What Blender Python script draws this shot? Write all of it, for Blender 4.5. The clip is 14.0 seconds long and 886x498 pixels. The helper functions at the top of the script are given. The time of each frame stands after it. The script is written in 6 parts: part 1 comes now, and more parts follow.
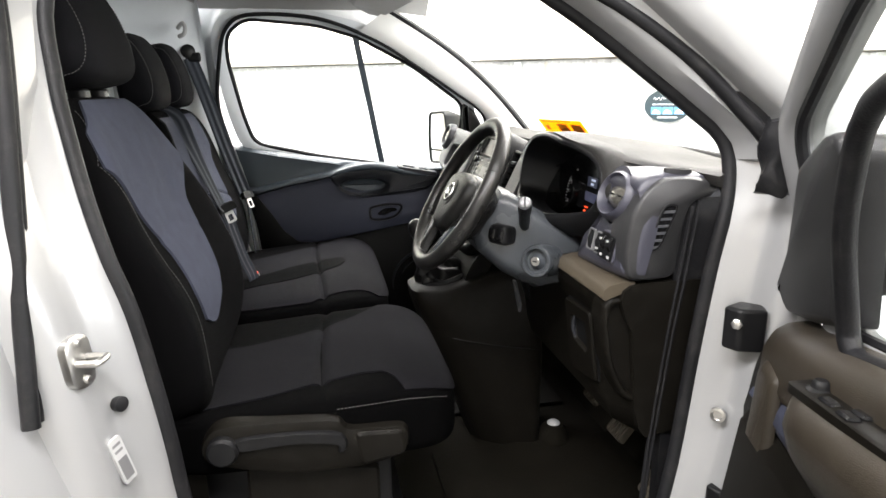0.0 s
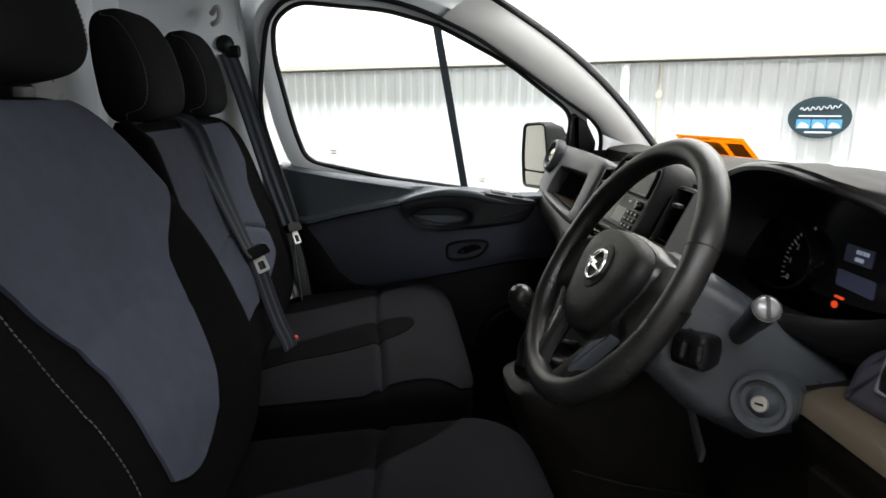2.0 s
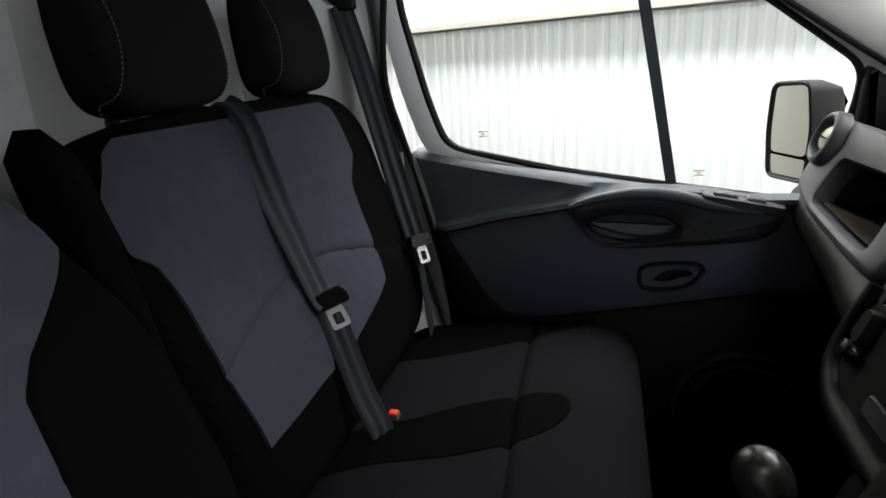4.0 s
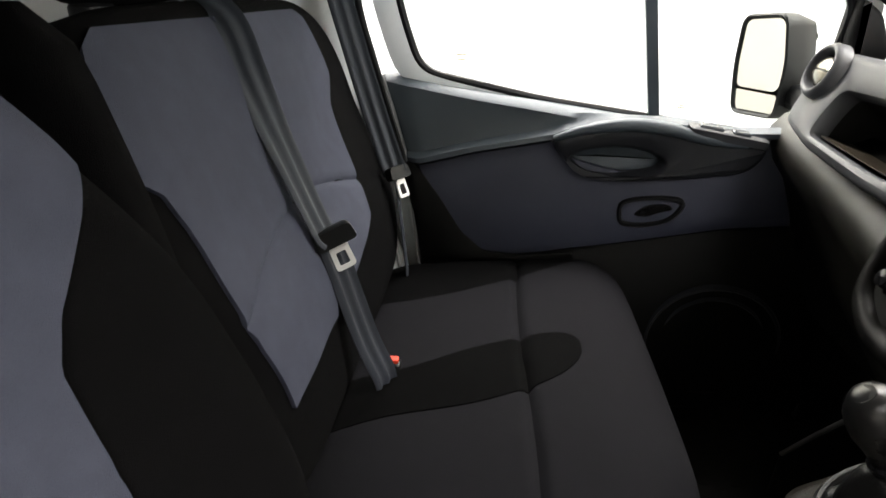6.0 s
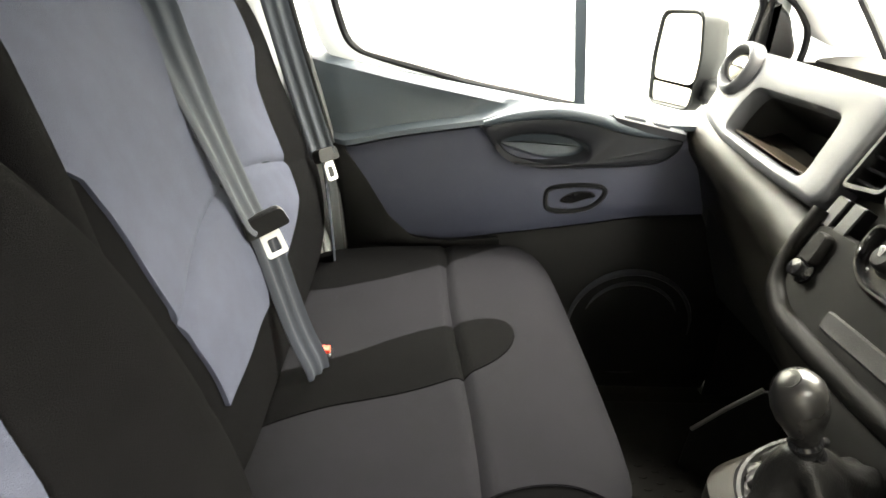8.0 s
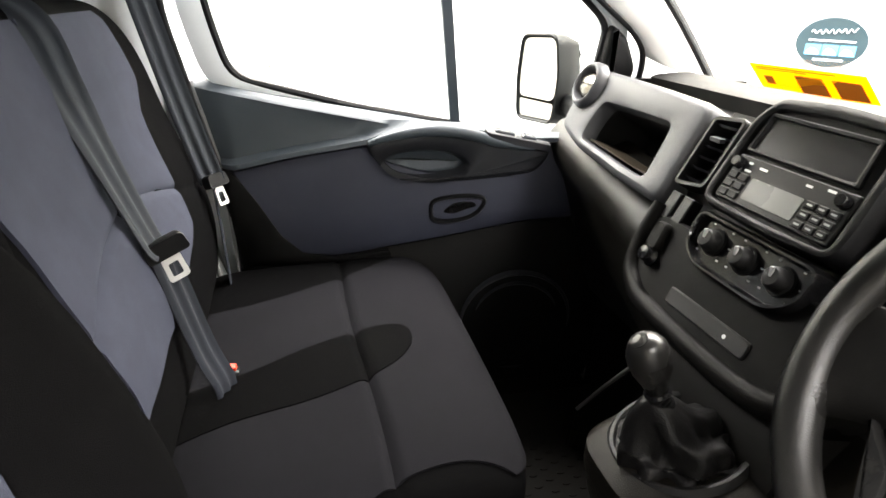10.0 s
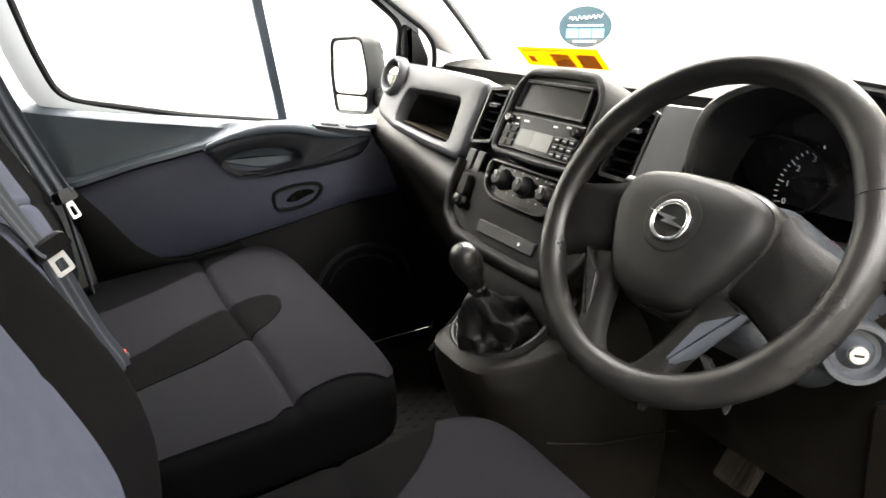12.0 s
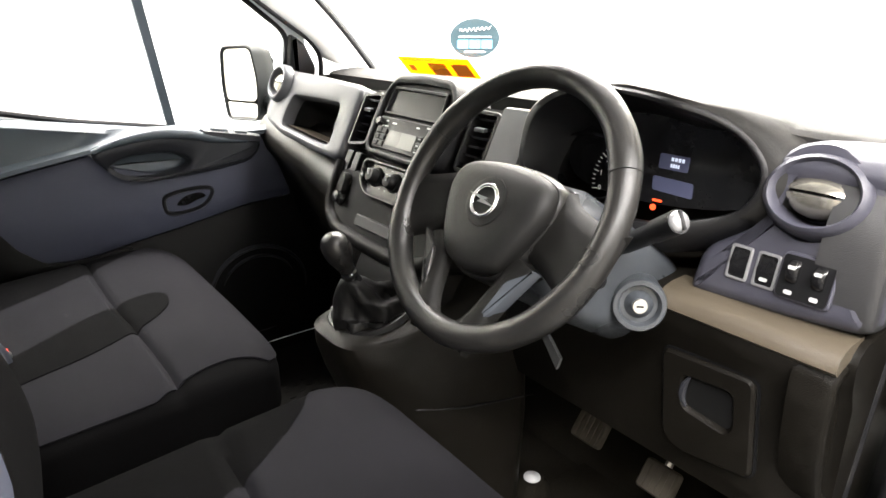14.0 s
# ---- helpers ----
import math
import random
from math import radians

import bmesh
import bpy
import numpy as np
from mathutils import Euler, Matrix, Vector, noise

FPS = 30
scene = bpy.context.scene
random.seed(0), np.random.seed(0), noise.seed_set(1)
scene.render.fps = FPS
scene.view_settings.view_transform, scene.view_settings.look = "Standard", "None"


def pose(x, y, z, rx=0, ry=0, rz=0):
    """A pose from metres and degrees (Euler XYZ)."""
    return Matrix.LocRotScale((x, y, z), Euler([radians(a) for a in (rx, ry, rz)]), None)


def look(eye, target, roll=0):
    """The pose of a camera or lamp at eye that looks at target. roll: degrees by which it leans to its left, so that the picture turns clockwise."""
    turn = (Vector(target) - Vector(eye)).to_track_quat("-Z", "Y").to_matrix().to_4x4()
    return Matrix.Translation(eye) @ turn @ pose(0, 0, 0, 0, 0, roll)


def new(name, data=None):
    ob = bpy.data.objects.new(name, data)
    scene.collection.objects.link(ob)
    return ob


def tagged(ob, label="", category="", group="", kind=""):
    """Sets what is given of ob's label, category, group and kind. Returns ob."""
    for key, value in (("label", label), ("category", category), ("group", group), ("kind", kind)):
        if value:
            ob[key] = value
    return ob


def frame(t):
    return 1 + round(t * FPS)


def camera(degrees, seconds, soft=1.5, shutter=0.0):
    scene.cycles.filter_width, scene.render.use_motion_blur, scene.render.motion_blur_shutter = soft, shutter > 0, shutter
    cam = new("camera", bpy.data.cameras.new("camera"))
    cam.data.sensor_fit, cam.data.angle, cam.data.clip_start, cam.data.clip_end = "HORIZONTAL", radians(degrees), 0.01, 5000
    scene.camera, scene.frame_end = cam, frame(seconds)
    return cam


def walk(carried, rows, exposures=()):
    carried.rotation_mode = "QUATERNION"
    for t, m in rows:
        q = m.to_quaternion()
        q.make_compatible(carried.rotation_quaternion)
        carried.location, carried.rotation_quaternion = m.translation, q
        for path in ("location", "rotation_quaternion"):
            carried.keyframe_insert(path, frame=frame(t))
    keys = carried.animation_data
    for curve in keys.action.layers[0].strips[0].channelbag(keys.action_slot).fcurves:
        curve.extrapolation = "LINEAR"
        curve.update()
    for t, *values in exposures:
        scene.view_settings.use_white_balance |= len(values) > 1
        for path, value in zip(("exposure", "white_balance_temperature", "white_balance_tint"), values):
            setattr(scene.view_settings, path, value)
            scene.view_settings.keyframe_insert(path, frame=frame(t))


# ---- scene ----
cam = camera(70.6, 14.0, shutter=0.2)
PATH = [
    (0, (-0.283, -1.723, 1.491), (0.095, 0.177, 0.994), -0.7),
    (0.5, (-0.315, -1.65, 1.498), (0.047, 0.26, 1.029), -1.0),
    (1, (-0.341, -1.504, 1.498), (0.019, 0.416, 1.072), -0.2),
    (1.5, (-0.282, -1.298, 1.494), (-0.073, 0.644, 1.062), -1.2),
    (2, (-0.26, -1.145, 1.478), (-0.097, 0.793, 1.01), -0.4),
    (2.5, (-0.215, -0.966, 1.476), (-0.294, 0.971, 0.986), -0.9),
    (3, (-0.159, -0.827, 1.476), (-0.523, 1.077, 0.981), -1.0),
    (3.2, (-0.132, -0.762, 1.472), (-0.63, 1.106, 0.959), -3.1),
    (5.3, (-0.296, -0.508, 1.509), (-0.696, 1.344, 0.87), -3.0),
    (5.5, (-0.317, -0.518, 1.497), (-0.619, 1.343, 0.832), -2.2),
    (6, (-0.344, -0.525, 1.45), (-0.517, 1.314, 0.683), -0.4),
    (6.5, (-0.36, -0.545, 1.412), (-0.547, 1.255, 0.559), 0.1),
    (7, (-0.369, -0.548, 1.394), (-0.517, 1.196, 0.425), 0.4),
    (7.5, (-0.384, -0.529, 1.41), (-0.388, 1.25, 0.497), 2.8),
    (8, (-0.375, -0.508, 1.452), (-0.273, 1.314, 0.634), 3.3),
    (8.5, (-0.381, -0.487, 1.457), (-0.117, 1.336, 0.679), 5.0),
    (8.7, (-0.383, -0.484, 1.46), (-0.072, 1.337, 0.694), 5.7),
    (10.8, (-0.411, -0.696, 1.474), (0.169, 1.07, 0.736), 0.9),
    (11, (-0.432, -0.723, 1.476), (0.202, 1.026, 0.743), 0.6),
    (11.5, (-0.48, -0.766, 1.475), (0.344, 0.902, 0.741), -0.5),
    (12, (-0.486, -0.799, 1.47), (0.444, 0.819, 0.752), -0.5),
    (12.5, (-0.5, -0.837, 1.473), (0.516, 0.73, 0.758), -1.0),
    (13, (-0.491, -0.864, 1.469), (0.6, 0.656, 0.762), -1.2),
    (13.5, (-0.479, -0.905, 1.471), (0.656, 0.585, 0.772), -0.8),
    (14, (-0.481, -0.941, 1.477), (0.67, 0.541, 0.784), 0.4),
]
EXPOSURES = [(0.0, 0.15, 6500, 11), (0.5, -0.2, 6500, 11), (1.0, -0.6, 6450, 10), (1.5, -0.9, 6350, 10), (2.0, -1.1, 6300, 10), (3.2, -1.3, 6300, 10), (5.3, -0.85, 6450, 10), (5.8, -0.45, 6600, 10), (6.2, 0.35, 6900, 10), (6.6, 1.35, 7500, 8), (7.0, 2.3, 7700, 5), (7.4, 2.55, 7750, 2), (8.0, 1.7, 7100, 5), (8.5, 0.65, 6800, 9), (11.0, 0.75, 6700, 11), (12.0, 0.9, 6650, 11), (13.0, 1.1, 6650, 11), (14.0, 1.0, 6650, 11)]
walk(cam, [(t, look(eye, target, roll)) for t, eye, target, roll in PATH], EXPOSURES)

# ---- light: a white workshop; all its lamps are unseen and added ----
world = bpy.data.worlds.new("world")
scene.world = world
world.use_nodes = True
world.node_tree.nodes["Background"].inputs[0].default_value = (0.9, 0.95, 1.0, 1)
world.node_tree.nodes["Background"].inputs[1].default_value = 0.3


def area(name, eye, target, sx, sy, power, colour=(1, 0.985, 0.985)):
    d = bpy.data.lights.new(name, "AREA")
    d.shape, d.size, d.size_y, d.energy, d.color = "RECTANGLE", sx, sy, power, colour
    ob = new(name, d)
    ob.matrix_world = look(eye, target)
    return ob


# wall plane beyond the van: normal (sin 30, cos 30), the van stands oblique to it
WN = Vector((0.5, 0.866, 0)).normalized()
WT = Vector((0.866, -0.5, 0)).normalized()
WALL_D = 2.27


def room(along, out, z):
    """A place in the workshop: metres along the wall, metres out from it towards the van, height."""
    return WT * along + WN * (WALL_D - out) + Vector((0, 0, z))


# Unseen strips, placed to light the wall and the driver's side.
area("unseen_strip_light", room(-0.5, 0.6, 3.45), room(-0.5, 0.2, 0), 7.0, 0.4, 850)
area("unseen_strip_light", room(0.4, 4.6, 3.45), room(0.4, 4.2, 0), 5.0, 0.3, 430)
# fill lamp added ahead of the van; no doorway is seen or built
area("front_fill_light", room(7.8, 3.0, 1.75), room(0.5, 2.4, 1.1), 3.6, 2.2, 460, (0.97, 0.985, 1.0))
# fill lamp added to the right of the van; no windows are seen or built
area("side_fill_light", room(2.4, 8.6, 1.9), room(0.6, 2.6, 1.1), 3.0, 1.4, 65, (0.95, 0.98, 1.0))
# Unseen strip added to brighten the wall on the right.
area("unseen_strip_light", room(-1.0, 7.6, 3.45), room(-1.0, 8.4, 0), 6.0, 0.4, 42)
# ---- materials ----


def mat(name, colour, rough=0.5, metal=0.0, vary=0.12, scale=6.0, bump=0.0, bscale=400.0, coat=0.0, fabric=False, spec=0.4, dust=0.0):
    m = bpy.data.materials.new(name)
    m.use_nodes = True
    nt = m.node_tree
    b = nt.nodes["Principled BSDF"]
    tc = nt.nodes.new("ShaderNodeTexCoord")
    n1, n2 = nt.nodes.new("ShaderNodeTexNoise"), nt.nodes.new("ShaderNodeTexNoise")
    n1.inputs["Scale"].default_value, n1.inputs["Detail"].default_value = scale, 5
    n2.inputs["Scale"].default_value, n2.inputs["Detail"].default_value = bscale, 3
    for n in (n1, n2):
        nt.links.new(tc.outputs["Object"], n.inputs["Vector"])
    ramp = nt.nodes.new("ShaderNodeMix")
    ramp.data_type = "RGBA"
    lo = [c * (1 - vary) for c in colour]
    hi = [min(1, c * (1 + vary)) for c in colour]
    ramp.inputs[6].default_value, ramp.inputs[7].default_value = (*lo, 1), (*hi, 1)
    mixf = nt.nodes.new("ShaderNodeMath")
    mixf.operation = "MULTIPLY_ADD"
    mixf.inputs[1].default_value = 0.7 if fabric else 0.3
    nt.links.new(n2.outputs[0], mixf.inputs[0])
    add = nt.nodes.new("ShaderNodeMath")
    add.operation = "MULTIPLY_ADD"
    add.inputs[1].default_value, add.inputs[2].default_value = 1.6, -0.8 + (0.15 if fabric else 0.35)
    nt.links.new(n1.outputs[0], add.inputs[0])
    nt.links.new(add.outputs[0], mixf.inputs[2])
    nt.links.new(mixf.outputs[0], ramp.inputs[0])
    tint = ramp.outputs[2]
    if dust:
        n3, mr, dm = nt.nodes.new("ShaderNodeTexNoise"), nt.nodes.new("ShaderNodeMapRange"), nt.nodes.new("ShaderNodeMix")
        n3.inputs["Scale"].default_value, n3.inputs["Detail"].default_value, n3.inputs["Roughness"].default_value = 21.0, 9, 0.72
        mr.inputs[1].default_value, mr.inputs[2].default_value, mr.inputs[3].default_value, mr.inputs[4].default_value = 0.50, 0.78, 0.0, dust
        dm.data_type = "RGBA"
        dm.inputs[7].default_value = (0.16, 0.15, 0.135, 1)
        nt.links.new(tc.outputs["Object"], n3.inputs["Vector"])
        nt.links.new(n3.outputs[0], mr.inputs[0])
        nt.links.new(mr.outputs[0], dm.inputs[0])
        nt.links.new(tint, dm.inputs[6])
        tint = dm.outputs[2]
    nt.links.new(tint, b.inputs["Base Color"])
    rr = nt.nodes.new("ShaderNodeMapRange")
    rr.inputs[3].default_value, rr.inputs[4].default_value = max(0, rough - 0.09), min(1, rough + 0.09)
    nt.links.new(n1.outputs[0], rr.inputs[0])
    nt.links.new(rr.outputs[0], b.inputs["Roughness"])
    b.inputs["Metallic"].default_value = metal
    if coat:
        b.inputs["Coat Weight"].default_value, b.inputs["Coat Roughness"].default_value = coat, 0.08
    b.inputs["Specular IOR Level"].default_value = spec
    if bump:
        bp = nt.nodes.new("ShaderNodeBump")
        bp.inputs["Strength"].default_value, bp.inputs["Distance"].default_value = bump, 0.0015
        nt.links.new(n2.outputs[0], bp.inputs["Height"])
        nt.links.new(bp.outputs[0], b.inputs["Normal"])
    return m


def glow(name, colour, strength):
    m = bpy.data.materials.new(name)
    m.use_nodes = True
    b = m.node_tree.nodes["Principled BSDF"]
    b.inputs["Base Color"].default_value = (*[c * 0.5 for c in colour], 1)
    b.inputs["Emission Color"].default_value, b.inputs["Emission Strength"].default_value = (*colour, 1), strength
    return m


def clear(name, tint=(1, 1, 1), rough=0.0):
    """Thin glass: mostly see-through, with a Fresnel gloss."""
    m = bpy.data.materials.new(name)
    m.use_nodes = True
    nt = m.node_tree
    nt.nodes.remove(nt.nodes["Principled BSDF"])
    tr, gl, mix, lw, fr = (nt.nodes.new(k) for k in ("ShaderNodeBsdfTransparent", "ShaderNodeBsdfGlossy", "ShaderNodeMixShader", "ShaderNodeLayerWeight", "ShaderNodeMath"))
    tr.inputs[0].default_value, gl.inputs["Roughness"].default_value = (*tint, 1), rough
    fr.operation, fr.inputs[1].default_value = "POWER", 4.0
    nt.links.new(lw.outputs["Facing"], fr.inputs[0])
    for a, c in ((fr.outputs[0], mix.inputs[0]), (tr.outputs[0], mix.inputs[1]), (gl.outputs[0], mix.inputs[2]), (mix.outputs[0], nt.nodes["Material Output"].inputs[0])):
        nt.links.new(a, c)
    return m


M = dict(
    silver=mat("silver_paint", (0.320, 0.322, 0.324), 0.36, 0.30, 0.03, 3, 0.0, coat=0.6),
    rubber=mat("black_rubber", (0.009, 0.009, 0.010), 0.5, 0, 0.25, 8, 0.3, 300, spec=0.2, dust=0.1),
    black=mat("black_plastic", (0.0065, 0.0065, 0.007), 0.34, 0, 0.2, 8, 0.35, 900, spec=0.22),
    gloss=mat("gloss_black_plastic", (0.007, 0.007, 0.0075), 0.14, 0, 0.2, 8, spec=0.28, dust=0.03),
    dash=mat("grained_dark_plastic", (0.0075, 0.0075, 0.008), 0.36, 0, 0.15, 7, 0.5, 900, spec=0.18, dust=0.05),
    pad=mat("soft_dash_top", (0.014, 0.0135, 0.0125), 0.56, 0, 0.15, 7, 0.6, 800, spec=0.18, dust=0.12),
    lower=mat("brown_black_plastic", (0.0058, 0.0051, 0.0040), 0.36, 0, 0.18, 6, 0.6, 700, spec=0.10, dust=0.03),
    fascia=mat("grey_fascia_plastic", (0.058, 0.060, 0.066), 0.44, 0, 0.08, 7, 0.35, 900, dust=0.12),
    slate=mat("slate_blue_plastic", (0.041, 0.041, 0.054), 0.36, 0, 0.1, 7, 0.35, 900, dust=0.12),
    column=mat("column_plastic", (0.036, 0.040, 0.045), 0.28, 0, 0.1, 7, 0.3, 900, dust=0.1),
    wheel=mat("wheel_rim_plastic", (0.0095, 0.0092, 0.009), 0.27, 0, 0.2, 9, 0.12, 1000, dust=0.06),
    rim=mat("worn_rim_plastic", (0.0098, 0.0095, 0.0090), 0.30, 0, 0.2, 9, 0.25, 1000, spec=0.34, dust=0.08),
    spoke=mat("dark_spoke_plastic", (0.0056, 0.0054, 0.0049), 0.52, 0, 0.15, 9, 0.4, 1000, spec=0.12, dust=0.05),
    blade=mat("glossy_vent_plastic", (0.30, 0.285, 0.25), 0.20, 0.8, 0.1, 9, 0.0),
    hub=mat("airbag_plastic", (0.0066, 0.0065, 0.0062), 0.38, 0, 0.15, 9, 0.4, 1000, spec=0.17, dust=0.04),
    insert=mat("grey_blue_insert", (0.045, 0.050, 0.058), 0.25, 0, 0.1, 9, 0.0),
    frame=mat("dark_grey_console", (0.0046, 0.0044, 0.0040), 0.48, 0, 0.1, 7, 0.2, 900, spec=0.06),
    plate=mat("dull_plate", (0.62, 0.62, 0.61), 0.45, 0.3, 0.05),
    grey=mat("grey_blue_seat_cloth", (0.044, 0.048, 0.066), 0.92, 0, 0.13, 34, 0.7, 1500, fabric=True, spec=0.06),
    # Cushion cloth: brown-grey, darkened beyond its own tone for shade on the seat.
    cloth=mat("shaded_brown_grey_seat_cloth", (0.0052, 0.0050, 0.0061), 0.92, 0, 0.18, 34, 0.7, 1500, fabric=True, spec=0.06),
    dark=mat("black_seat_cloth", (0.0025, 0.0024, 0.0026), 0.95, 0, 0.2, 34, 0.6, 1300, fabric=True, spec=0.03),
    # Lighter copy of the black cloth; light on the headrests is in the colour.
    head=mat("lit_headrest_cloth", (0.0070, 0.0068, 0.0078), 0.92, 0, 0.18, 34, 0.6, 1300, fabric=True, spec=0.05),
    # Copy of the black cloth, darkened for shade on cushion sides and divider.
    ink=mat("shaded_black_seat_cloth", (0.0011, 0.00105, 0.0011), 0.95, 0, 0.2, 34, 0.6, 1300, fabric=True, spec=0.03),
    # Same webbing as belt; shade on its lower runs is in the colour.
    beltshade=mat("shaded_belt_webbing", (0.011, 0.0135, 0.020), 0.75, 0, 0.12, 20, 0.5, 1200),
    foot=mat("black_door_foot", (0.0032, 0.0031, 0.0030), 0.5, 0, 0.15, 7, 0.5, 900, spec=0.10),
    thread=mat("pale_thread", (0.10, 0.098, 0.096), 0.8),
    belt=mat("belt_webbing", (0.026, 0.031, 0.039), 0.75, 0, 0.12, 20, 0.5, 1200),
    chrome=mat("bright_metal", (0.8, 0.8, 0.8), 0.18, 1.0, 0.03),
    steel=mat("zinc_steel", (0.55, 0.54, 0.52), 0.35, 1.0, 0.12, 20),
    red=mat("red_button", (0.6, 0.04, 0.015), 0.4, 0, 0.05),
    leather=mat("black_gaiter", (0.0058, 0.0056, 0.0056), 0.36, 0, 0.2, 12, 0.4, 500, spec=0.16),
    carpet=mat("black_floor_mat", (0.0052, 0.0044, 0.0028), 0.9, 0, 0.3, 20, 0.8, 300, spec=0.08, dust=0.02),
    lining=mat("grey_roof_lining", (0.46, 0.46, 0.45), 0.9, 0, 0.05, 8, 0.4, 900),
    # Bulkhead paint, also the light-toned copy of silver on the passenger frames.
    bulk=mat("grey_bulkhead_and_lit_frame_paint", (0.76, 0.79, 0.81), 0.30, 0.0, 0.1, 5),
    door=mat("slate_door_panel", (0.036, 0.040, 0.062), 0.62, 0, 0.12, 5, 0.5, 800, dust=0.06),
    doortop=mat("grey_door_top", (0.056, 0.070, 0.084), 0.42, 0, 0.1, 5, 0.4, 900, dust=0.08),
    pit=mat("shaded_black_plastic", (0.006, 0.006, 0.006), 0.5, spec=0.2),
    # Brown-grey, raised for the light on the ledge and tray floor.
    brown=mat("brown_grey_lit_plastic", (0.062, 0.051, 0.036), 0.30, 0, 0.1, 7, 0.35, 900, spec=0.6),
    olive=mat("brown_rubber_mat", (0.0036, 0.0031, 0.0021), 0.75, 0, 0.35, 14, 0.6, 300, spec=0.12),
    # Black pedal rubber, painted brown and lighter for the light on it.
    tread=mat("lit_brown_rubber", (0.045, 0.038, 0.028), 0.7, 0, 0.3, 30, 0.5, 300),
    card=mat("orange_card", (1.0, 0.46, 0.015), 0.5, 0, 0.04, 9),
    cardink=mat("orange_card_print", (0.55, 0.16, 0.01), 0.5, 0, 0.05, 9),
    sign=mat("dark_teal_sign", (0.018, 0.040, 0.050), 0.35, 0, 0.12, 14),
    signw=mat("sign_white", (0.75, 0.8, 0.82), 0.5),
    signb=mat("sign_blue", (0.10, 0.36, 0.62), 0.5),
    wallp=mat("white_cladding", (0.78, 0.80, 0.80), 0.55, 0, 0.05, 2),
    cream=mat("cream_wall", (0.80, 0.77, 0.70), 0.8, 0, 0.04, 2),
    beam=mat("grey_cream_rail", (0.55, 0.52, 0.46), 0.6, 0, 0.06, 3),
    concrete=mat("grey_concrete", (0.16, 0.157, 0.15), 0.7, 0, 0.12, 3, 0.5, 60),
    white=mat("white_print", (0.8, 0.8, 0.8), 0.5),
    screen=mat("dark_screen", (0.010, 0.010, 0.012), 0.35, spec=0.2),
    lcd=mat("grey_lcd", (0.11, 0.115, 0.105), 0.3, 0, 0.05),
    label=mat("silver_label", (0.36, 0.36, 0.36), 0.4, 0, 0.05),
    tan=mat("brown_moulded_plastic", (0.028, 0.023, 0.017), 0.36, 0, 0.15, 6, 0.5, 700, spec=0.3, dust=0.05),
    bolster=mat("olive_grey_plastic", (0.0062, 0.0056, 0.0043), 0.33, 0, 0.12, 6, 0.5, 800, spec=0.3, dust=0.05),
    cap=mat("olive_slate_plastic", (0.024, 0.024, 0.025), 0.38, 0, 0.1, 7, 0.35, 900, spec=0.4, dust=0.06),
    console=mat("dark_console_plastic", (0.0065, 0.0057, 0.0045), 0.38, 0, 0.15, 6, 0.5, 700, spec=0.08, dust=0.03),
    arm=mat("dark_slate_plastic", (0.019, 0.020, 0.024), 0.40, 0, 0.12, 6, 0.4, 800, spec=0.3, dust=0.06),
    pale=mat("pale_pillar_trim", (0.72, 0.72, 0.70), 0.75, 0, 0.04, 8, 0.4, 900),
    stalkend=mat("silver_grey_plastic", (0.20, 0.20, 0.205), 0.35, 0.4, 0.1, 20),
)
nt = M["card"].node_tree
tl, mx = nt.nodes.new("ShaderNodeBsdfTranslucent"), nt.nodes.new("ShaderNodeMixShader")
tl.inputs[0].default_value, mx.inputs[0].default_value = (1.0, 0.50, 0.02, 1), 0.55
nt.links.new(nt.nodes["Principled BSDF"].outputs[0], mx.inputs[1])
nt.links.new(tl.outputs[0], mx.inputs[2])
nt.links.new(mx.outputs[0], nt.nodes["Material Output"].inputs[0])
M["glass"] = clear("window_glass", (0.96, 0.98, 0.97))
M["etch"] = clear("etched_glass_mark", (0.62, 0.58, 0.48))
M["mirror"] = mat("mirror_glass", (0.85, 0.86, 0.86), 0.02, 1.0, 0.0)
M["redlamp"] = glow("red_warning_lamp", (1.0, 0.08, 0.02), 1.3)
M["lcdglow"] = glow("blue_white_display", (0.65, 0.72, 0.9), 0.5)
M["lcdblue"] = glow("blue_display", (0.10, 0.11, 0.20), 0.10)

# ---- mesh tools ----


def thing(name, label, category, group="", at=(0, 0, 0), kind=""):
    ob = new(name)
    ob.location = at
    ob.empty_display_size = 0.05
    return tagged(ob, label, category, group, kind)


def part(name, bm, material, parent, label="", smooth=True, bevel=0.0, angle=40):
    me = bpy.data.meshes.new(name)
    bmesh.ops.recalc_face_normals(bm, faces=bm.faces)
    bm.to_mesh(me)
    bm.free()
    me.materials.append(M[material] if isinstance(material, str) else material)
    if smooth:
        me.shade_smooth()
        me.set_sharp_from_angle(angle=radians(angle))
    ob = new(name, me)
    if parent:
        ob.parent = parent
        at = parent.location.copy()
        p = parent
        while p.parent:
            p = p.parent
            at += p.location
        if at.length > 0:
            me.transform(Matrix.Translation(-at))
    if bevel:
        b = ob.modifiers.new("bevel", "BEVEL")
        b.width, b.segments, b.limit_method = bevel, 3, "ANGLE"
    if label:
        ob["label"] = label
    return ob


def rings_bm(rings, cap0=True, cap1=True, closed=True):
    """A skin over rings of equally many points."""
    bm = bmesh.new()
    vs = [[bm.verts.new(p) for p in r] for r in rings]
    n = len(rings[0])
    for a, b in zip(vs, vs[1:]):
        for i in range(n if closed else n - 1):
            j = (i + 1) % n
            bm.faces.new((a[i], a[j], b[j], b[i]))
    if cap0:
        bm.faces.new(vs[0])
    if cap1:
        bm.faces.new(vs[-1][::-1])
    return bm


